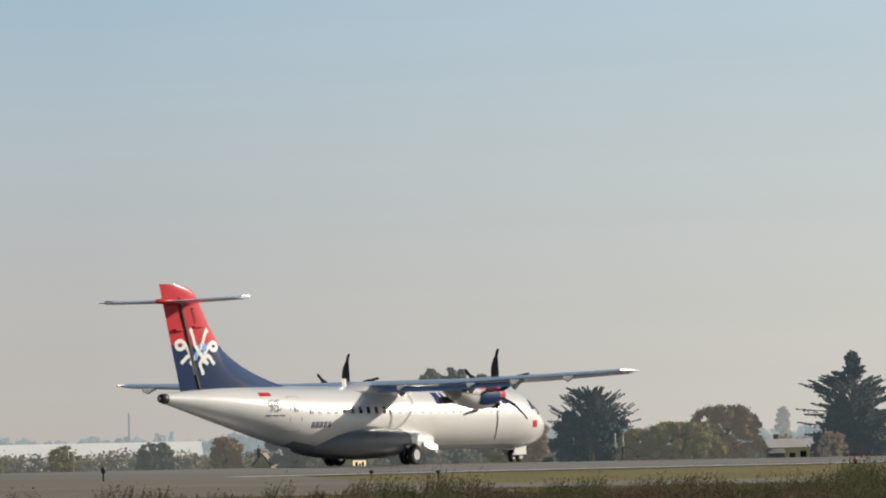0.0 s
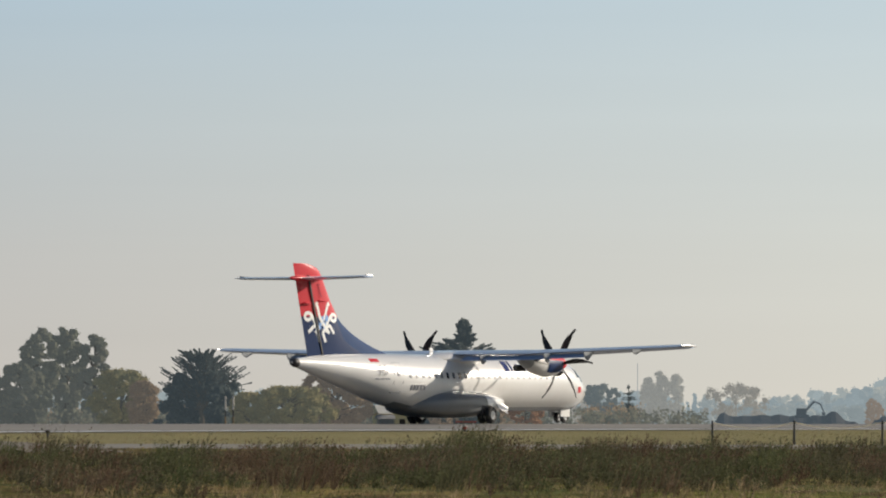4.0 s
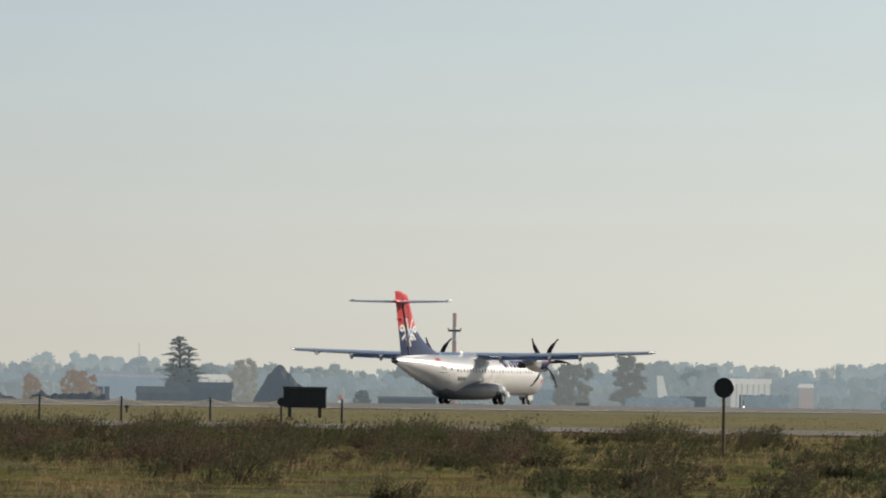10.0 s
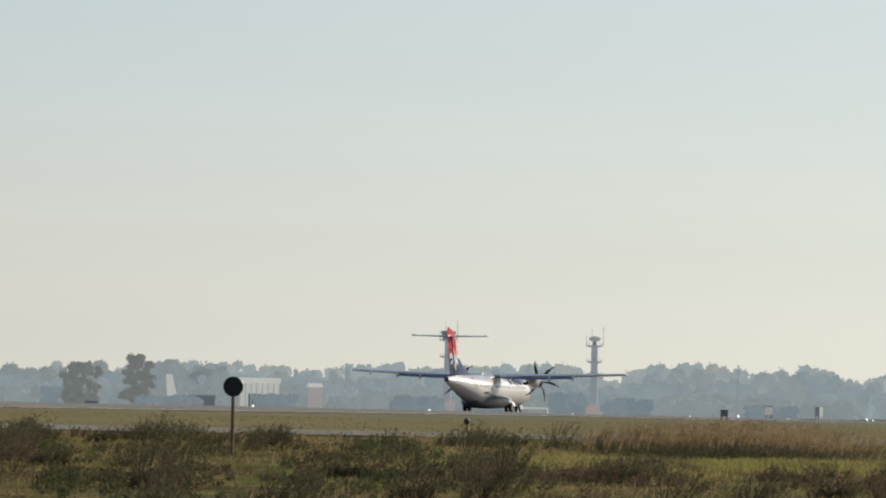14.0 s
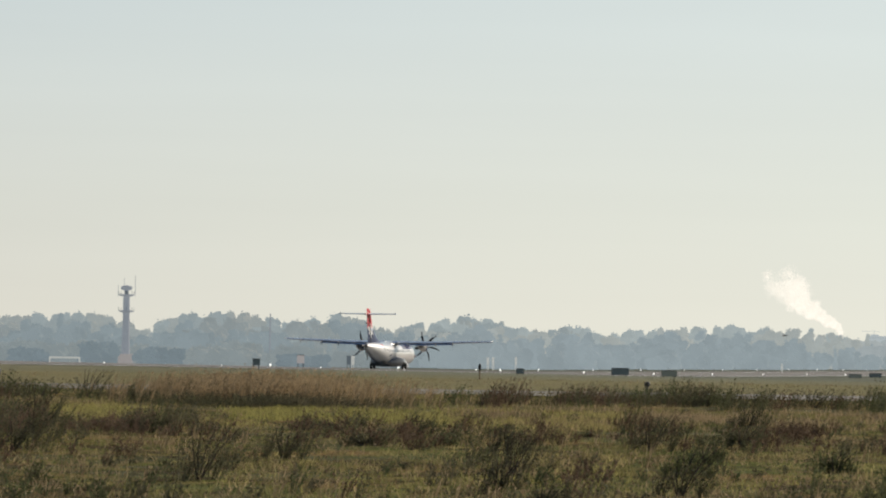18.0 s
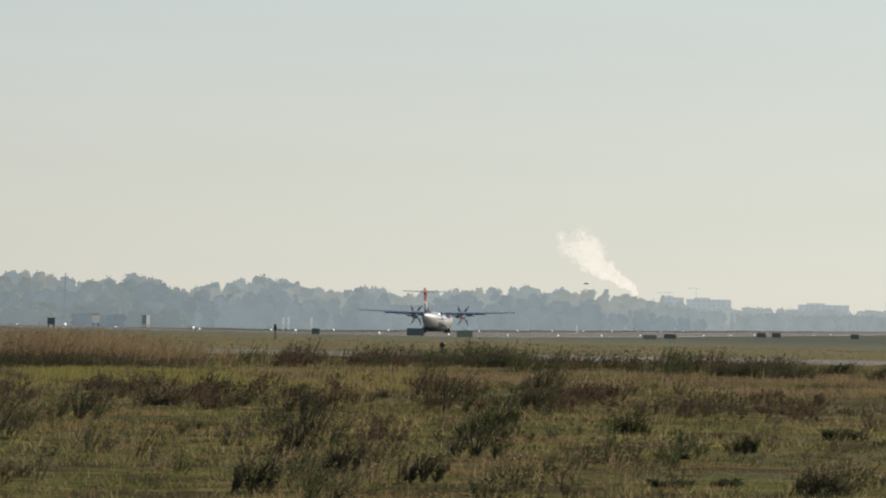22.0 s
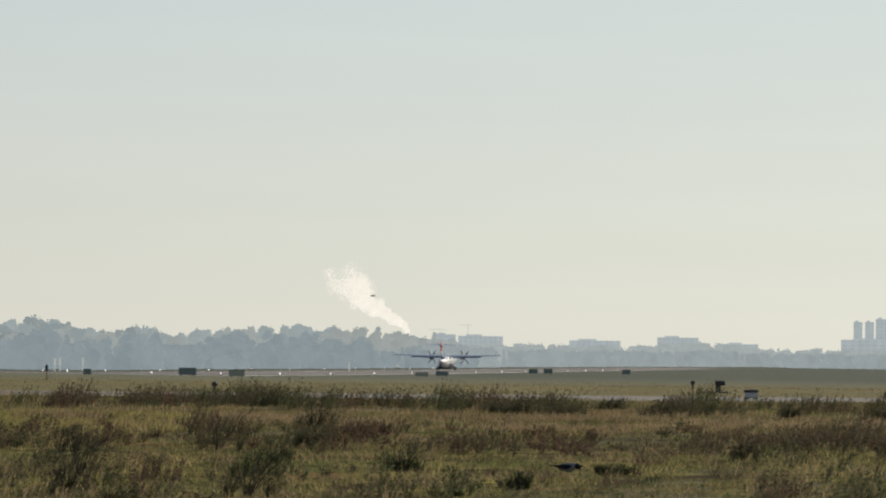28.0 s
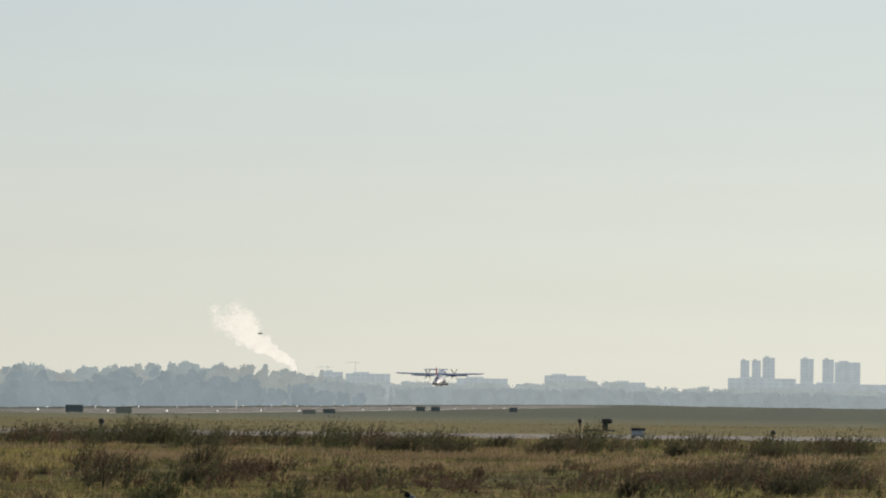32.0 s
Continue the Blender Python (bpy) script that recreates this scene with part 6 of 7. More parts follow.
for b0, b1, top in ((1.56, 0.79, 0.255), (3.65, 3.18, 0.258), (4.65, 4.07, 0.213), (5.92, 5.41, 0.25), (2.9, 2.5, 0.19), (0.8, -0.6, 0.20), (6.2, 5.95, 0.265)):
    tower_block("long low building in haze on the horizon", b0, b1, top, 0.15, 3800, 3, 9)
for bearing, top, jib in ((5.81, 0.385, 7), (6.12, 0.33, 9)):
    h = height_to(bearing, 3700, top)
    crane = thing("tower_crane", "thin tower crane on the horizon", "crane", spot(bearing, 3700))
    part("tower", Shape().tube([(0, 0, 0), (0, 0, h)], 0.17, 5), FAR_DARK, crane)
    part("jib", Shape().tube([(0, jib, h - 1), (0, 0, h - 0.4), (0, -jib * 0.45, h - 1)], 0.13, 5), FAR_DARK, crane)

# ---- airfield fittings ----
for k, bearing in enumerate((28.47, 27.54, 26.54, 25.61, 24.60, 23.79, 23.10)):
    post = thing("fence_post", "short dark fence post holding a rope", "post", spot(bearing, 135), "fence posts along the taxiway")
    part("stake", Shape().tube([(0, 0, -0.2), (0.005, 0.004, 0.3), (0, 0, 0.62)], [0.032, 0.03, 0.027], 8), DARK_PANEL, post)
    part("cap", Shape().tube([(0, 0, 0.62), (0, 0, 0.65)], [0.036, 0.024], 8), DARK_PANEL, post)
    if bearing == 23.79:
        part("reflector", Shape().tube([(-0.06, 0, 0.55), (-0.02, 0, 0.55)], 0.12, 16), DARK_PANEL, post, "round dark reflector disc")
ends = [spot(b, 135).translation + Vector((0, 0, 0.6)) for b in (28.47, 27.54, 26.54, 25.61, 24.60, 23.79, 23.10)]
for a, b in zip(ends, ends[1:-1]):
    rope = Shape().tube([a.lerp(b, u) - Vector((0, 0, 0.16 * 4 * u * (1 - u))) for u in [k / 8 for k in range(9)]], 0.02, 5)
    tagged(new("rope", mesh_of("rope", rope, ROPE)), "pale sagging rope between fence posts", "rope", "ropes of the fence")


def panel_sign(label, bearing, distance, width, low, high, mat, turn=0.0, thick=0.25, group="", legs=DARK_METAL):
    """A sign box seen from behind: a case with a rim on two short legs."""
    w = distance * radians(width)
    x, y = distance * math.cos(radians(bearing)), distance * math.sin(radians(bearing))
    g = ground_z(x, y)
    z0 = max(0.06, EYE + distance * math.tan(radians(low)) - g)
    z1 = EYE + distance * math.tan(radians(high)) - g
    ob = thing("airfield_sign", label, "sign", spot(bearing, distance, turn), group)
    part("case", Shape().box(-thick / 2, -w / 2, z0, thick / 2, w / 2, z1, bevel=min(0.03, w * 0.1)), mat, ob)
    part("rim", Shape().box(-thick / 2 - 0.02, -w / 2 - 0.02, z1 - 0.05, thick / 2 + 0.02, w / 2 + 0.02, z1 + 0.02), legs, ob)
    for y in (-w * 0.35, w * 0.35):
        part("leg", Shape().box(-0.05, y - 0.05, -0.15, 0.05, y + 0.05, z0 + 0.02), legs, ob)
    return ob


panel_sign("black back of a taxiway sign beyond the rope fence", 23.525, 152, 0.49, -0.25, -0.02, DARK_PANEL, 0, 0.3)
panel_sign("pale and dark control box by the taxiway", 2.58, 131, 0.135, -0.445, -0.335, PALE_PANEL, 8, 0.2)
for bearing, distance, width, low, high, mat, word in (
        (13.15, 440, 0.085, -0.19, -0.116, FAR_PANEL, "dark sign box beside the runway"), (12.645, 600, 0.085, -0.16, -0.064, HAZE_PINK, "pink box beside the runway, paled by haze"),
        (10.14, 560, 0.09, -0.28, -0.176, FAR_PANEL, "dark upright sign box beside the runway"), (9.0, 630, 0.2, -0.23, -0.15, FAR_PANEL, "wide dark sign box beside the runway"),
        (8.44, 660, 0.18, -0.235, -0.169, FAR_OLIVE, "olive-lit sign box beside the runway"), (6.33, 880, 0.15, -0.236, -0.171, FAR_OLIVE, "low olive sign box beside the runway"),
        (6.10, 900, 0.14, -0.205, -0.158, FAR_PANEL, "low dark sign box beside the runway"), (5.06, 1080, 0.10, -0.168, -0.12, FAR_PANEL, "low dark sign box far along the runway"),
        (4.89, 1100, 0.10, -0.166, -0.118, FAR_PANEL, "low dark sign box far along the runway"), (4.0, 1200, 0.09, -0.165, -0.115, FAR_PANEL, "low dark sign box far along the runway")):
    panel_sign(word, bearing, distance, width, low, high, mat, 0, 0.3, "sign boxes along the runway")
for bearing, width, low, high in ((12.05, 0.035, -0.165, -0.063), (10.51, 0.022, -0.135, -0.058), (10.45, 0.022, -0.135, -0.055), (10.19, 0.02, -0.13, -0.046), (7.16, 0.013, -0.14, -0.07)):
    panel_sign("slim white marker board beside the runway", bearing, 1150, width, low, high, HAZE_CLAD, 20, 0.3, "white marker boards", HAZE_CLAD)
panel_sign("dark cabinet paled by haze beside a white board", 12.095, 1140, 0.05, -0.165, -0.066, HAZE_DARK, 0, 0.5)

for k, (bearing, low, high) in enumerate(((39.85, -0.27, -0.13), (36.8, -0.36, -0.22), (36.04, -0.40, -0.24), (16.08, -0.445, -0.27), (8.69, -0.455, -0.30), (1.04, -0.45, -0.335), (3.24, -0.285, -0.23), (10.6, -0.206, -0.13), (25.55, -0.33, -0.25))):
    d = 131 if low < -0.4 else 165 if low < -0.25 else 260
    post = thing("edge_marker", "short dark marker post with a rounded head", "marker", spot(bearing, d), "edge markers of the taxiway")
    h = max(0.25, height_to(bearing, d, high))
    part("stem", Shape().tube([(0, 0, -0.15), (0, 0, h * 0.62)], 0.035, 8), RUST if k % 2 else DARK_METAL, post)
    part("head", Shape().loft([[(r * math.cos(a), r * math.sin(a), z) for a in [math.pi * j / 6 for j in range(12)]] for z, r in ((h * 0.6, 0.045), (h * 0.68, 0.075), (h * 0.86, 0.08), (h * 0.97, 0.055), (h, 0.02))]), DARK_PANEL, post, smooth=True)

disc = thing("round_sign", "round dark sign disc on a rusty post", "sign", spot(18.75, 97))
h = height_to(18.75, 97, 0.15)
part("post", Shape().tube([(0.03, 0, -0.3), (0.03, 0, h - 0.1)], 0.033, 10), RUST, disc)
n = 28
part("plate", Shape().loft([[(x, r * math.cos(2 * math.pi * k / n), h - 0.19 + r * math.sin(2 * math.pi * k / n)) for k in range(n)] for x, r in ((-0.02, 0.17), (-0.035, 0.185), (-0.02, 0.195), (0.01, 0.195), (0.015, 0.18))]), DARK_PANEL, disc, smooth=True)
part("bracket", Shape().box(0.0, -0.07, h - 0.26, 0.07, 0.07, h - 0.2, bevel=0.01), RUST, disc)

hydrant = thing("marker_stand", "dark T-shaped stand with a flat base plate", "marker", spot(2.95, 150))
hh = height_to(2.95, 150, -0.228)
part("stem", Shape().box(-0.07, -0.08, 0, 0.07, 0.08, hh - 0.1), DARK_METAL, hydrant)
part("head", Shape().box(-0.1, -0.2, hh - 0.14, 0.1, 0.1, hh, bevel=0.03), DARK_METAL, hydrant)
part("base_plate", Shape().box(-0.4, -0.3, -0.05, 0.4, 0.6, 0.04, bevel=0.02), DARK_METAL, hydrant)

cone = thing("runway_marker", "small red and white marker beside the runway", "marker", spot(31.29, 205))
h = height_to(31.29, 205, -0.19)
part("foot", Shape().box(-0.08, -0.08, -0.1, 0.08, 0.08, h * 0.35, bevel=0.03), DARK_METAL, cone)
part("band", Shape().loft([[(r * math.cos(a), r * math.sin(a), z) for a in [math.pi * j / 6 for j in range(12)]] for z, r in ((h * 0.35, 0.07), (h * 0.5, 0.10), (h * 0.68, 0.10))]), RED_WHITE_RED, cone, "red painted band")
part("top", Shape().loft([[(r * math.cos(a), r * math.sin(a), z) for a in [math.pi * j / 6 for j in range(12)]] for z, r in ((h * 0.68, 0.10), (h * 0.85, 0.09), (h * 0.97, 0.05), (h, 0.02))]), MAST_WHITE, cone, "white painted top")
board = thing("marker_board", "low pale board on thin legs beside the runway", "sign", spot(31.28, 330))
w, h = 330 * radians(0.24) / 2, height_to(31.28, 330, -0.148)
part("panel", Shape().box(-0.05, -w, h - 0.12, 0.05, w, h, bevel=0.02), RED_WHITE_RED, board)
for y in (-w * 0.7, w * 0.7):
    part("leg", Shape().tube([(0, y, -0.2), (0, y, h - 0.11)], 0.03, 6), MAST_WHITE, board)

lamp = Shape().loft([[(r * math.cos(a), r * math.sin(a), z) for a in [math.pi * j / 5 for j in range(10)]] for z, r in ((0.0, 0.12), (0.04, 0.10), (0.06, 0.05), (0.22, 0.05), (0.24, 0.08), (0.30, 0.08))])
glow = Shape().loft([[(r * math.cos(a), r * math.sin(a), z) for a in [math.pi * j / 5 for j in range(10)]] for z, r in ((0.30, 0.07), (0.38, 0.095), (0.45, 0.08), (0.49, 0.02))])
first = None
for x in range(460, 1500, 60):
    for y in (RUNWAY_Y - 24, RUNWAY_Y + 24):
        at = pose(x, y, ground_z(x, y))
        if first is None:
            first = thing("runway_light", "small lit runway edge light", "light", at, "runway edge lights")
            part("stem", lamp, MAST_WHITE, first)
            part("globe", glow, LAMP_GLOW, first, "glowing white globe")
        else:
            copy_thing(first, at)


# ---- weeds and grass ----
def plants(shape, rng, places, h, w, stems, leaves, size, lean=0.30):
    """Dry weeds at many places at once: thin stems that lean outwards with the wind, ragged small leaves on them."""
    if not len(places):
        return
    p, n = np.asarray(places, float)[:, None, :], len(places)
    h, w = np.broadcast_to(h, n)[:, None], np.broadcast_to(w, n)[:, None]
    a, r = rng.uniform(0, 2 * math.pi, (n, stems)), rng.uniform(0.1, 1, (n, stems)) * w / 2
    hh = h * rng.uniform(0.5, 1.0, (n, stems))
    out = np.stack([np.cos(a), np.sin(a), np.zeros_like(a)], -1)
    tip = p + out * r[..., None] + np.stack([0.10 * hh, -lean * hh, hh], -1)
    foot = p + out * 0.22 * r[..., None] - (0, 0, 0.03)
    side = np.stack([-np.sin(a), np.cos(a), np.zeros_like(a)], -1) * size * 0.2
    tri = [np.stack([foot - side, foot + side, tip], -2).reshape(-1, 3)]
    if leaves:
        u = rng.uniform(0.12, 1, (n, stems, leaves, 1)) ** 0.8
        q = foot[:, :, None] + (tip - foot)[:, :, None] * u
        d = rng.normal(size=q.shape) + (0.1, -0.5, 0.55)
        d *= size * rng.uniform(0.7, 1.5, u.shape) / np.linalg.norm(d, axis=-1, keepdims=True)
        e = np.cross(d, rng.normal(size=q.shape))
        e *= size * 0.32 / np.linalg.norm(e, axis=-1, keepdims=True)
        tri.append(np.stack([q - e, q + e, q + d], -2).reshape(-1, 3))
    tri = np.concatenate(tri)
    k = len(shape.v)
    shape.v.extend(map(tuple, tri.tolist()))
    shape.f.extend((i, i + 1, i + 2) for i in range(k, k + len(tri), 3))


def weed_cover(b, d):
    """How thickly weeds stand, and how tall: a belt by the taxiway, a pale grassy strip, a rusty belt, then open patches."""
    drift = 3.5 * noise.noise((b * 0.5, 2, 0)) + 2.0 * noise.noise((b * 1.7, 5, 0))
    lump = noise.noise((b * 1.1, d * 0.10, 4)) + 0.7 * noise.noise((b * 3.1, d * 0.24, 9))
    if b > 21:
        belt = smooth_step(78, 93, d + 2.2 * drift) * (1 - smooth_step(112, 119, d))
        thin = 1 - 0.72 * smooth_step(36.2, 37.4, b)
        return thin * belt * (0.68 + 0.9 * lump), 0.20 + 0.62 * max(0, lump + 0.12) + 0.1 * smooth_step(27, 30, b) * smooth_step(35, 30, b)
    edge = math.exp(-((d - 112 - 0.6 * drift) / 4.0) ** 2) * (1 if b < 10.6 else 0.25 if b < 14.6 else 0.55)
    rusty = math.exp(-((d - 84 - drift) / 6.5) ** 2) * (1 - 0.3 * smooth_step(13, 16, b))
    wide = 0.46 * smooth_step(14.5, 17.5, b) * (1 - smooth_step(108, 113, d))
    near = 0.16 * (1 - smooth_step(66, 76, d))
    cover = edge * (0.62 + 1.9 * lump) + rusty * (0.48 + 1.0 * lump) + wide * (0.45 + 0.9 * lump) + near * (0.5 + 1.6 * lump)
    return cover, 0.13 + 0.50 * max(0, lump) + 0.24 * edge + 0.05 * rusty


rng = np.random.default_rng(77)
weeds, reeds, rusty, green = Shape(), Shape(), Shape(), Shape()
kinds = {"dark": [], "brown": [], "green": []}
for _ in range(30000):
    b, d = rng.uniform(-2.5, 41.5), math.sqrt(rng.uniform(44 ** 2, 119 ** 2))
    if 4.35 < b < 5.15 and 56 < d < 70:
        continue
    cover, tall = weed_cover(b, d)
    if cover < rng.uniform(0.05, 0.85):
        continue
    tone = noise.noise((b * 1.2, d * 0.12, 31)) + 0.22 * rng.normal() + (0.25 if 76 < d < 92 and b < 16 else 0.06 if b > 21 else -0.1)
    kinds["brown" if tone > 0.22 else "green" if tone < -0.32 else "dark"].append((*ground_at(b, d), tall * rng.uniform(0.65, 1.2)))
for key, shape in (("dark", weeds), ("brown", rusty), ("green", green)):
    rows = np.array(kinds[key])
    plants(shape, rng, rows[:, :3], rows[:, 3], 0.25 + 0.8 * rows[:, 3], 8, 7, 0.041)
# low herbs all over the near grass, in patches
low = []
for _ in range(34000):
    b, d = rng.uniform(-2.5, 41.5), math.sqrt(rng.uniform(41 ** 2, 100 ** 2))
    if noise.noise((b * 1.3, d * 0.16, 51)) + 0.7 * noise.noise((b * 3.6, d * 0.5, 52)) > rng.uniform(-0.05, 0.6):
        low.append(ground_at(b, d))
low = np.array(low)
half = rng.random(len(low)) < 0.45
plants(rusty, rng, low[half], rng.uniform(0.05, 0.19, half.sum()), 0.35, 4, 5, 0.022)
plants(green, rng, low[~half], rng.uniform(0.05, 0.17, (~half).sum()), 0.35, 4, 5, 0.022)
# tall straw: a stand of tan reeds, and single dry stalks
tall = [ground_at(rng.normal(13.1, 0.62), rng.uniform(105, 118)) for _ in range(1500)]
plants(reeds, rng, tall, rng.uniform(0.35, 0.75, len(tall)), 0.5, 9, 1, 0.06)
foot = [ground_at(rng.normal(13.1, 0.7), rng.uniform(102, 109)) for _ in range(500)]
plants(weeds, rng, foot, rng.uniform(0.15, 0.36, len(foot)), 0.5, 7, 7, 0.034)
spare = [ground_at(b, d) for b, d in ((rng.uniform(-2.5, 41.5), rng.uniform(50, 118)) for _ in range(2200)) if noise.noise((b * 0.9, d * 0.1, 21)) > 0.05]
plants(reeds, rng, spare, rng.uniform(0.12, 0.38, len(spare)), 0.4, 6, 1, 0.04)
tagged(new("weeds", mesh_of("weeds", weeds, WEED)), "dark dry weeds in dense uneven belts", "weeds", kind="stuff")
tagged(new("brown_weeds", mesh_of("brown_weeds", rusty, RUSTY_WEED)), "rust-brown dry weeds among the green", "weeds", kind="stuff")
tagged(new("green_weeds", mesh_of("green_weeds", green, GREEN_WEED)), "dull dark green weeds in patches", "weeds", kind="stuff")
tagged(new("tall_grass", mesh_of("tall_grass", reeds, TAN_REED)), "tan dry tall grass", "grass", kind="stuff")


def grass_field(name, count, mat, seed, low, high, label):
    rnd = random.Random(seed)
    s = Shape()
    for _ in range(count):
        b = rnd.uniform(-3.5, 43)
        d = math.sqrt(rnd.uniform(39 ** 2, 128 ** 2))
        if 1.3 * noise.noise((b * 0.8, d * 0.11, seed)) + 0.8 * noise.noise((b * 3, d * 0.4, seed)) < rnd.uniform(-0.35, 0.3):
            continue
        if mat is GREEN_GRASS and b > 17 and rnd.random() < 0.55:
            continue
        x, y, z = ground_at(b, d)
        for _ in range(5):
            px, py = x + rnd.gauss(0, 0.09), y + rnd.gauss(0, 0.09)
            h, a = rnd.uniform(low, high), rnd.uniform(0, math.pi)
            wx, wy = 0.009 * math.cos(a), 0.009 * math.sin(a)
            s.add([(px - wx, py - wy, z - 0.02), (px + wx, py + wy, z - 0.02), (px + rnd.gauss(0, 0.06), py + rnd.gauss(0, 0.06), z + h)], [(0, 1, 2)])
    tagged(new(name, mesh_of(name, s, mat)), label, "grass", kind="stuff")


grass_field("straw_grass", 60000, STRAW, 3, 0.03, 0.11, "short dry straw-coloured grass")
grass_field("green_grass", 60000, GREEN_GRASS, 8, 0.03, 0.09, "short olive-green grass")


def grass_strip(name, count, b0, b1, middle, spread, mat, seed, low, high, label):
    """A strip of brighter grass in uneven patches."""
    rnd, s = random.Random(seed), Shape()
    for _ in range(count):
        b, d = rnd.uniform(b0, b1), rnd.gauss(middle, spread)
        if noise.noise((b * 0.9, d * 0.2, seed)) + 0.6 * noise.noise((b * 3, d * 0.5, seed + 1)) < rnd.uniform(-0.15, 0.35):
            continue
        x, y, z = ground_at(b, d)
        for _ in range(5):
            px, py, h, a = x + rnd.gauss(0, 0.09), y + rnd.gauss(0, 0.09), rnd.uniform(low, high), rnd.uniform(0, math.pi)
            wx, wy = 0.012 * math.cos(a), 0.012 * math.sin(a)
            s.add([(px - wx, py - wy, z - 0.02), (px + wx, py + wy, z - 0.02), (px + rnd.gauss(0, 0.05), py + rnd.gauss(0, 0.05), z + h)], [(0, 1, 2)])
    tagged(new(name, mesh_of(name, s, mat)), label, "grass", kind="stuff")


grass_strip("bright_grass", 17000, 9.0, 16.5, 96, 3.6, BRIGHT_GRASS, 61, 0.04, 0.13, "bright yellow-green strip of fresh grass")
grass_strip("tan_grass", 9000, -2.5, 11.0, 99, 4.5, TAN_REED, 65, 0.05, 0.16, "tan and orange dry grass strip")
grass_strip("pale_grass", 4500, -2.5, 14.0, 69, 5.0, BRIGHT_GRASS, 68, 0.03, 0.09, "pale olive grass in open patches")


def meadow(name, count, mat, seed, low, high, label):
    """Coarser tufts over the meadow between the taxiway and the runway."""
    rnd = random.Random(seed)
    s = Shape()
    for _ in range(count):
        b, d = rnd.uniform(-2.5, 43), 134 * (460 / 134) ** rnd.random()
        x, y, z = ground_at(b, d)
        if y > RUNWAY_Y - 24 or noise.noise((x * 0.03, y * 0.06, seed)) + 0.6 * noise.noise((x * 0.11, y * 0.2, seed)) < rnd.uniform(-0.3, 0.3):
            continue
        for _ in range(4):
            px, py, h, a = x + rnd.gauss(0, 0.25), y + rnd.gauss(0, 0.25), rnd.uniform(low, high), rnd.uniform(0, math.pi)
            wx, wy = 0.018 * math.cos(a), 0.018 * math.sin(a)
            s.add([(px - wx, py - wy, z - 0.02), (px + wx, py + wy, z - 0.02), (px + rnd.gauss(0, 0.05), py + rnd.gauss(0, 0.05), z + h)], [(0, 1, 2)])
    tagged(new(name, mesh_of(name, s, mat)), label, "grass", kind="stuff")


meadow("meadow_straw", 6000, STRAW, 41, 0.02, 0.07, "dry straw tufts on the meadow")
meadow("meadow_green", 7000, GREEN_GRASS, 42, 0.02, 0.06, "olive grass tufts on the meadow")
# bushes: bearing, distance, height, width
BUSHES_FAR_SIDE = ((0.36, 88.6, 0.4, 0.9), (0.87, 78.1, 0.35, 0.88), (1.13, 104.2, 0.29, 0.7), (2.13, 105.9, 0.29, 0.6), (2.67, 75.7, 0.41, 0.51), (3.63, 105.9, 0.42, 0.95), (4.18, 112.2, 0.4, 0.76), (4.35, 49.4, 0.28, 0.61),
                   (4.71, 104.6, 0.33, 1.06), (5.01, 109.7, 0.43, 1.73), (5.35, 107.3, 0.36, 1.33), (6.05, 117.2, 0.46, 0.92), (6.79, 113.5, 0.51, 1.28), (7.56, 92.6, 0.52, 0.83), (7.61, 79.4, 0.45, 0.71), (8.14, 111.9, 0.53, 0.82),
                   (8.14, 119.0, 0.52, 0.83), (8.31, 59.3, 0.53, 0.8), (8.65, 77.4, 0.8, 0.96), (8.89, 50.9, 0.34, 0.46))
BUSHES_MIDDLE = ((9.85, 53, 0.36, 0.54), (10.23, 66.1, 0.67, 0.67), (10.29, 74.3, 0.5, 0.67), (10.38, 60.1, 0.44, 0.54), (10.85, 46.8, 0.37, 0.53), (11.3, 84, 0.47, 0.66), (11.93, 77.5, 0.26, 0.7), (12.83, 70.4, 0.63, 0.85),
                 (13.79, 62.3, 0.77, 0.85), (14.45, 83.3, 0.37, 0.84), (14.46, 107.3, 0.3, 0.6), (15.07, 110.6, 0.75, 0.75), (15.65, 90.9, 0.77, 1.02), (15.66, 77.5, 0.7, 0.87), (15.9, 72.3, 0.53, 0.77), (16.61, 83.5, 0.38, 0.75),
                 (16.73, 72.1, 0.32, 0.73), (17.45, 83.3, 0.28, 0.84), (18.28, 68.3, 0.42, 0.85), (18.29, 106.5, 0.5, 0.78), (18.35, 111.5, 0.5, 1.0))
BUSHES_NEAR_SIDE = ((19.7, 75.1, 0.42, 0.85), (20.27, 106.9, 0.36, 0.72), (20.86, 86.7, 0.39, 0.78), (20.91, 106.5, 0.48, 0.6), (21.57, 94.1, 0.53, 0.53), (21.94, 87.4, 0.39, 1.18), (22.53, 68.1, 0.38, 0.77), (22.59, 111.1, 0.44, 0.75),
                    (24.26, 76.6, 0.52, 1.29), (25.24, 105.4, 0.47, 1.3), (26.01, 105.4, 0.47, 1.19), (26.2, 114.9, 0.45, 1.16), (27.17, 108.4, 0.55, 1.1), (27.99, 107.3, 0.48, 1.21), (28.52, 105.6, 0.48, 1.19), (30.91, 93.3, 0.52, 1.47),
                    (31.74, 100.3, 0.51, 1.58), (32.58, 108.4, 0.3, 0.98), (33.16, 102.9, 0.41, 1.16))
BUSHES_LOW_GREEN = ((4.17, 68.9, 0.17, 0.54), (5.22, 62.7, 0.27, 0.34), (6.55, 69, 0.37, 0.62), (8.02, 72, 0.32, 0.57), (8.22, 66.1, 0.45, 0.82), (5.44, 50.9, 0.08, 0.29), (6.03, 59.9, 0.10, 0.4), (6.09, 50.3, 0.08, 0.4))
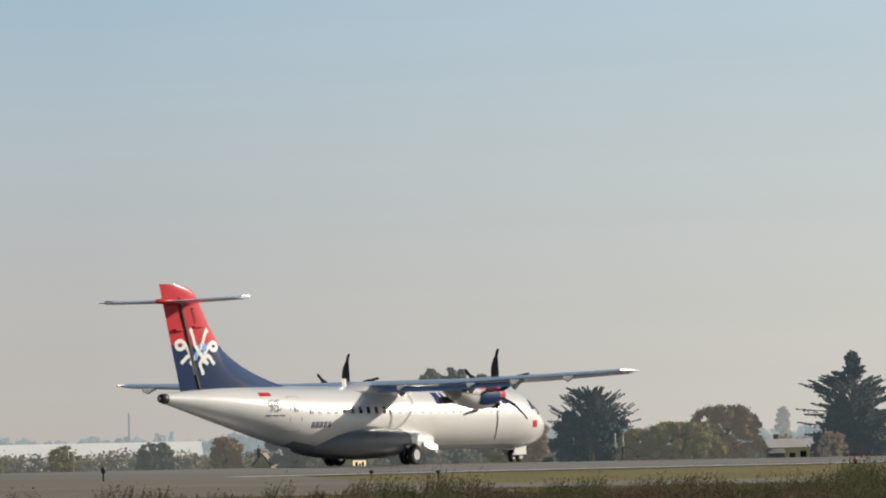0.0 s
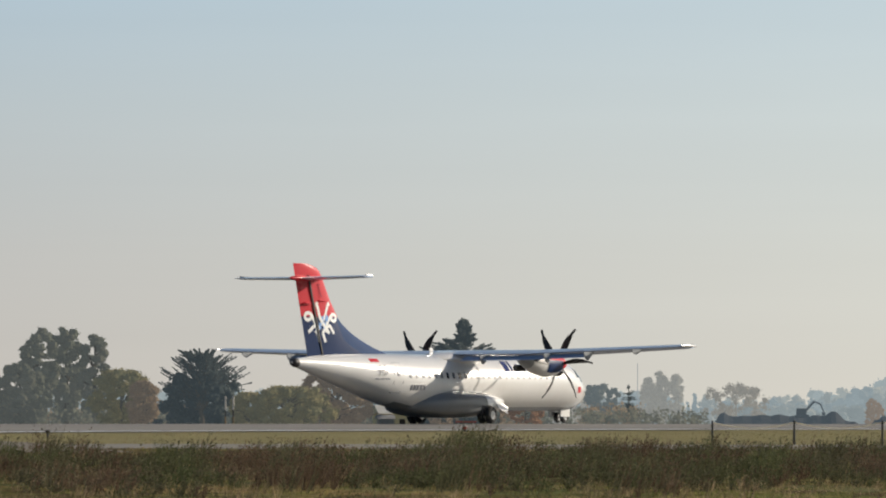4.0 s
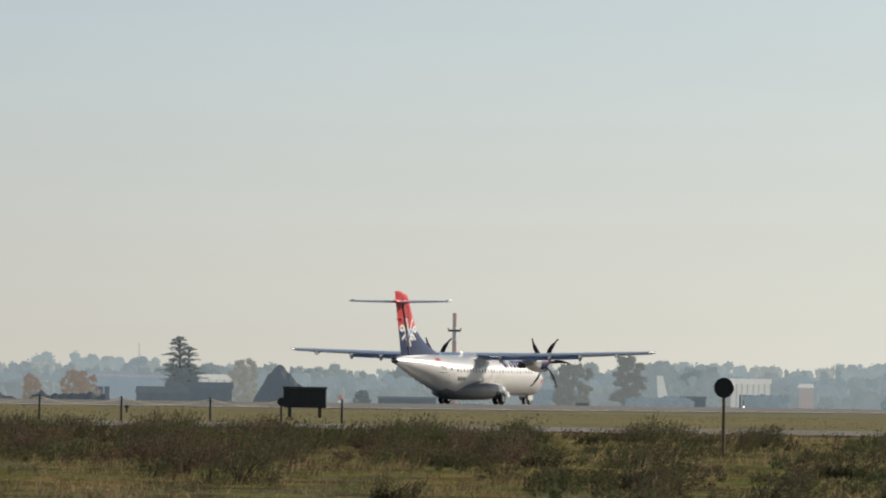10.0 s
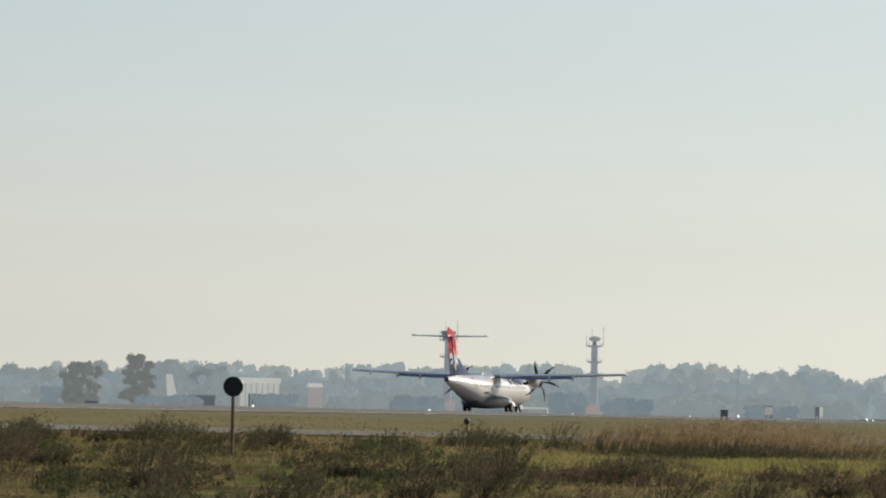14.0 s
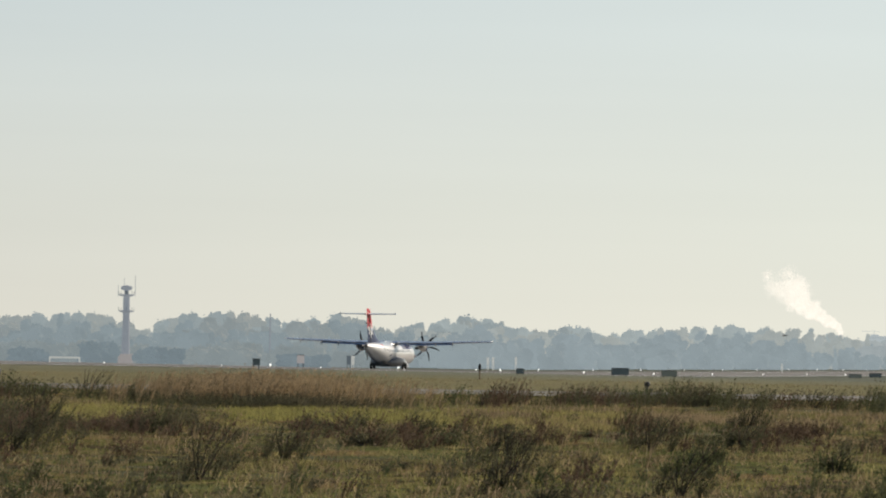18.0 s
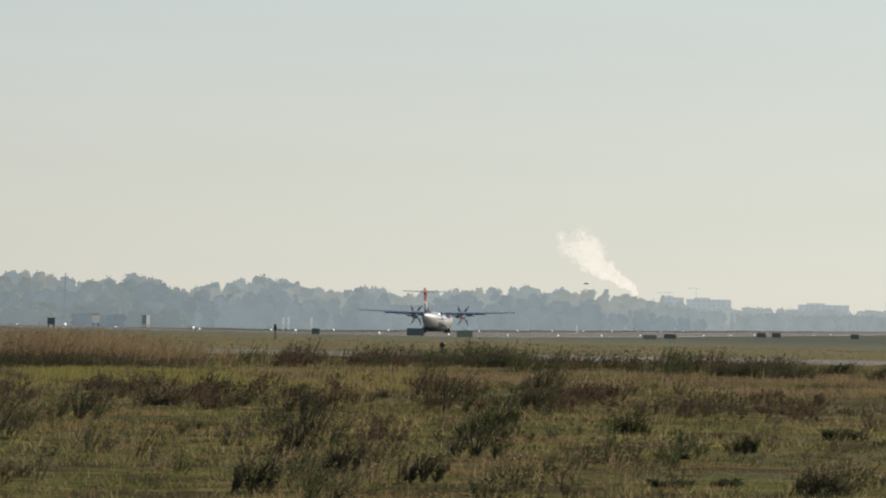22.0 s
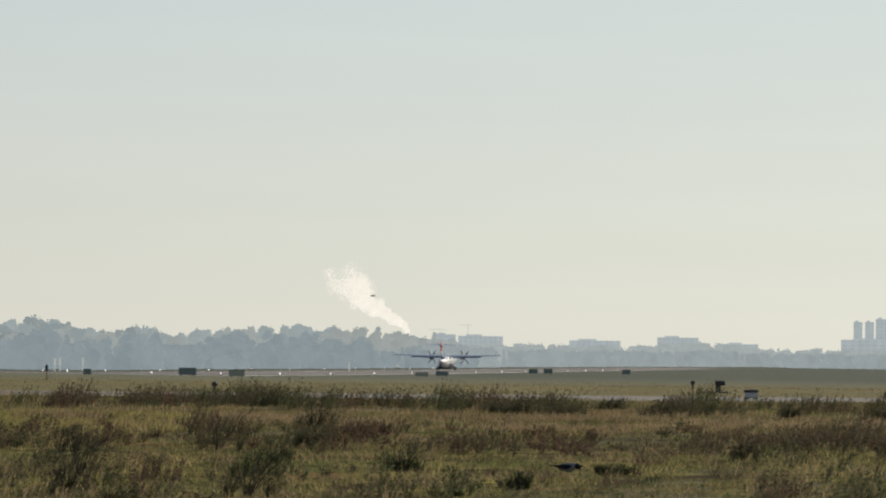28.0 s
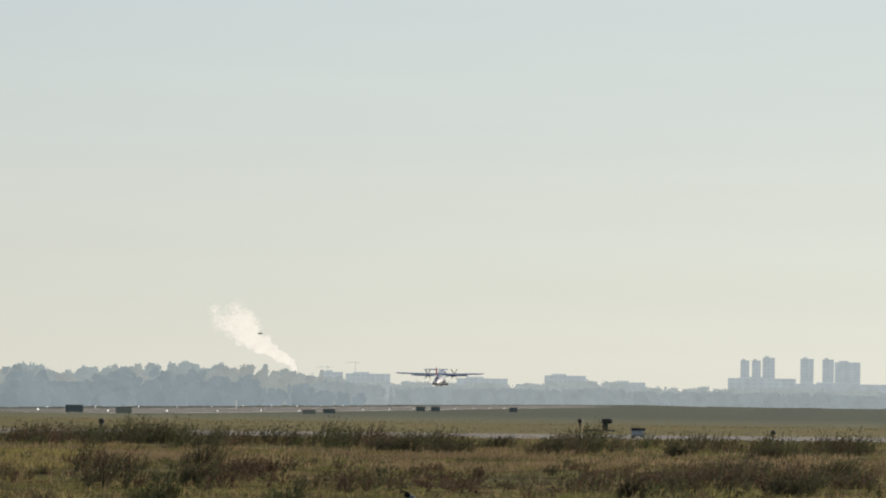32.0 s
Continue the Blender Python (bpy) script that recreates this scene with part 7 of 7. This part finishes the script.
for k, (bearing, distance, h, w) in enumerate(BUSHES_FAR_SIDE + BUSHES_MIDDLE + BUSHES_NEAR_SIDE + BUSHES_LOW_GREEN):
    rng = np.random.default_rng(100 + k)
    leafy = (bearing, distance, h, w) in BUSHES_LOW_GREEN
    bush = thing("weed_bush", "dense low dark green bush in the grass" if leafy else "dark dry weed bush standing in the grass", "bush", spot(bearing, distance), "weed bushes in the field")
    s = Shape()
    clumps = max(2, round(2.2 * w / max(h, 0.25)))
    plants(s, rng, [(rng.normal(0, w * 0.14), (j + 0.5) / clumps * w * 0.9 - w * 0.45, 0) for j in range(clumps)], h * rng.uniform(0.6, 1.12, clumps), w * (0.62 if clumps > 2 else 1.05), 26, 13, 0.030, 0.15 if leafy else 0.42)
    part("foliage", s, GREEN_WEED if leafy else WEED, bush)
    stems = Shape()
    for j in range(5):
        a = 2 * math.pi * j / 5
        stems.tube([(0, 0, -0.05), (0.2 * w * math.cos(a), 0.2 * w * math.sin(a) - 0.12 * h, 0.5 * h), (0.36 * w * math.cos(a), 0.36 * w * math.sin(a) - 0.28 * h, 0.85 * h)], [0.010, 0.007, 0.003], 5)
    part("stalk", stems, BARK, bush)


# ---- crow, far bird, steam plume ----
def make_bird():
    """A hooded crow standing upright: black head, wings and tail, pale grey body."""
    bird = thing("crow", "hooded crow with a pale grey body standing in the grass", "bird", spot(4.87, 69))
    n = 14
    tilt = pose(0, 0, 0.11) @ pose(0, 0, 0, 0, -48, 0) @ pose(0, 0, -0.11)

    def ring(x, z, w, h):
        return [(x, w * math.cos(2 * math.pi * k / n), z + h * math.sin(2 * math.pi * k / n)) for k in range(n)]
    part("body", Shape().loft([ring(-0.14, 0.125, 0.015, 0.015), ring(-0.09, 0.12, 0.048, 0.045), ring(0, 0.118, 0.070, 0.068), ring(0.07, 0.13, 0.060, 0.060), ring(0.115, 0.15, 0.03, 0.03)]), FEATHER_GREY, bird, "pale grey body", True, tilt)
    part("head", Shape().loft([ring(0.085, 0.145, 0.03, 0.03), ring(0.11, 0.165, 0.042, 0.042), ring(0.145, 0.175, 0.042, 0.040), ring(0.172, 0.172, 0.028, 0.026), ring(0.185, 0.168, 0.008, 0.008)]), FEATHER_BLACK, bird, "black head", True, tilt @ pose(0.09, 0, 0.15) @ pose(0, 0, 0, 0, 34, 0) @ pose(-0.09, 0, -0.15))
    part("beak", Shape().tube([(0.16, 0, 0.165), (0.20, 0, 0.148), (0.225, 0, 0.13)], [0.013, 0.010, 0.002], 6), FEATHER_BLACK, bird, "", False, tilt)
    part("tail", Shape().loft([[(x, -w, z), (x, w, z), (x, w, z + 0.010), (x, -w, z + 0.010)] for x, w, z in ((-0.10, 0.028, 0.128), (-0.18, 0.038, 0.128), (-0.245, 0.034, 0.13))]), FEATHER_BLACK, bird, "black tail", False, tilt)
    for side in (1, -1):
        part("wing", Shape().loft([[(x, side * y, z), (x, side * (y + 0.014), z), (x, side * (y + 0.014), z + h), (x, side * y, z + h)] for x, y, z, h in ((0.05, 0.055, 0.125, 0.03), (-0.02, 0.062, 0.10, 0.06), (-0.12, 0.042, 0.11, 0.04), (-0.21, 0.012, 0.135, 0.01))]), FEATHER_BLACK, bird, "black folded wing", False, tilt)
        part("leg", Shape().tube([(-0.02, side * 0.025, 0.07), (-0.01, side * 0.028, 0.0), (0.03, side * 0.028, 0.0)], 0.007, 5), FEATHER_BLACK, bird)
    return bird


crow = make_bird()
far_bird = thing("far_bird", "dark bird gliding far off in the sky", "bird", pose(1000, 120, 12))
part("body", Shape().tube([(-0.45, 0, 0), (-0.2, 0, 0.02), (0.2, 0, 0.02), (0.5, 0, 0)], [0.03, 0.12, 0.12, 0.03], 8), FEATHER_BLACK, far_bird)
for side in (1, -1):
    part("wing", Shape().loft([[(0.25 - s, side * y, z), (-0.15 - s, side * y, z), (-0.15 - s, side * y, z + 0.03), (0.25 - s, side * y, z + 0.03)] for y, z, s in ((0.05, 0, 0), (0.4, 0.08, -0.03), (0.85, 0.02, 0.15))]), FEATHER_BLACK, far_bird)


plume = thing("steam_plume", "white steam plume drifting from a far stack", "steam", spot(6.50, 3600))
plume_base = height_to(6.50, 3600, 0.27)
rnd = random.Random(12)
puffs, rng_plume = [], np.random.default_rng(12)
# centre line of the plume: share of the way, degrees sideways, degrees up
PLUME = [(0.0, 0.0, 0.0), (0.12, 0.03, 0.10), (0.35, 0.20, 0.19), (0.6, 0.40, 0.34), (0.8, 0.54, 0.47), (1.0, 0.72, 0.58)]
for k in range(46):
    u = (k + 0.5) / 46
    wisp = k % 4 == 3 and u > 0.3
    r = (1.5 + 6.6 * u) * rnd.uniform(0.7, 1.25)
    y = 3600 * radians(between([p[:2] for p in PLUME], u)) + rnd.gauss(0, 0.3 + 5.0 * u ** 1.5) + (rnd.uniform(-4, 6) if wisp else 0)
    z = plume_base + 3600 * radians(between([(p[0], p[2]) for p in PLUME], u)) + rnd.gauss(0, 0.3 + 4.5 * u ** 1.5) + (rnd.uniform(2, 14) * u if wisp else 0)
    # fine flecks of mist: thick billows with loose edges, thinner wisps above
    n = int((480 if wisp else 700 + 2200 * (1 - u)) * (0.45 + 0.55 * min(1, (r / 6) ** 2)))
    way = rng_plume.normal(size=(n, 3))
    way /= np.linalg.norm(way, axis=1)[:, None]
    lobes = 1 + 0.22 * np.sin(3.1 * way[:, :1] + k) * np.cos(2.7 * way[:, 1:2] + 2 * k) + 0.18 * np.sin(6 * way[:, 2:] + k)
    s = Shape()
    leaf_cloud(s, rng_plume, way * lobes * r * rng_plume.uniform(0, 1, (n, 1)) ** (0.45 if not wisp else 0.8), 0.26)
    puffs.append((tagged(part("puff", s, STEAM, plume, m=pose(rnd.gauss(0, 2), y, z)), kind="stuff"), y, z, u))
part("stack", Shape().tube([(0, 0, -1), (0, 0, plume_base)], [1.6, 1.1], 12), FAR_DARK, plume, "far chimney stack")


# ---- what moves ----
ROLL = [(0, 174.0), (1, 182.7), (2, 191.7), (3, 201.6), (4, 212.8), (5, 225.3), (6, 240.7), (7, 258.8), (8, 279.2), (9, 302.1), (10, 328.2), (11, 357.4), (12, 388.8), (13, 422.1),
        (14, 458.5), (15, 497.6), (16, 539.1), (17, 584), (18, 631.5), (19, 680.9), (20, 733), (21, 787.1), (22, 843.5), (23, 902.5), (24, 963.8), (25, 1026.5), (26, 1091),
        (27, 1157.5), (28, 1228), (29, 1301), (30, 1377), (31, 1455), (32, 1536)]
CLIMB = [(27.5, 0.0), (28.5, 0.05), (29, 0.35), (30, 1.0), (31, 3.1), (32, 6.6)]
PITCH = [(26.8, 0.0), (27.5, 1.5), (28.2, 4.0), (29, 7.0), (30, 8.5), (31, 9.5), (32, 9.0)]


def aircraft_pose(t):
    x = between(ROLL, t)
    return pose(x, RUNWAY_Y, runway_z(x) + 0.03 + between(CLIMB, t), 0, -between(PITCH, t), 0)


def motions():
    walk(plane, [(t / 2, aircraft_pose(t / 2)) for t in range(65)])
    # six blades alike: the turn within a sixth decides what one sees at each second
    seen = [(0, 2), (1, 2), (2, 18), (5, 32), (6, 26), (7, 33), (9, 37), (10, 29), (12, -18), (13, -18), (16, -16), (17, -16), (18, -17), (19, -29), (20, -29), (22, -30), (32, -28)]
    for prop in propellers:
        home = prop.matrix_basis.copy()
        rows = []
        for k in range(321):
            t = k / 10
            rows.append((t, home @ pose(0, 0, 0, 72 * k + between(seen, t))))
        walk(prop, rows)
    for ob, r in wheels:
        home = ob.matrix_basis.copy()
        walk(ob, [(k / 5, home @ pose(0, 0, 0, 0, 55 * k)) for k in range(161)])
    # the crow stands, pecks, looks about and walks off: seconds, bearing, turn, stoop
    steps = [(0, 3.2, 90, 0), (23.1, 3.2, 90, 0), (23.4, 3.7, 30, 30), (23.7, 4.5, -40, 30), (24, 4.87, -90, 0), (24.5, 4.86, -115, 0), (26.6, 4.80, -70, 4), (27, 4.764, -105, 0), (27.3, 4.764, -95, 20), (27.5, 4.763, -90, 48), (28, 4.729, -90, 50), (28.25, 4.70, -85, 20),
             (28.5, 4.669, -80, 5), (29, 4.607, -110, 0), (29.5, 4.579, -165, 0), (30, 4.59, -190, 0), (30.4, 4.61, -205, 0), (30.8, 4.68, -262, 14), (31.2, 4.88, -270, 10), (31.6, 5.0, -270, 12), (32, 5.1, -270, 12)]
    walk(crow, [(t, spot(b, 69, turn) @ pose(0, 0, 0, 0, stoop, 0)) for t, b, turn, stoop in steps])
    glide = [(0, 7.4, 0.1), (19, 7.12, 0.28), (23, 7.03, 0.46), (25, 6.94, 0.60), (27, 6.90, 0.695), (32, 6.90, 0.69)]
    walk(far_bird, [(t, pose(950 * math.cos(radians(b)), 950 * math.sin(radians(b)), EYE + 950 * math.tan(radians(e)), 0, 0, b + 70)) for t, b, e in glide])
    for ob, y, z, u in puffs:
        x = ob.matrix_basis.translation.x
        walk(ob, [(0, pose(x, y - 5 * u, z - 2 * u)), (16, pose(x, y, z, 0, 0, 6)), (32, pose(x, y + 6 * u, z + 2 * u, 0, 0, 12))])


motions()
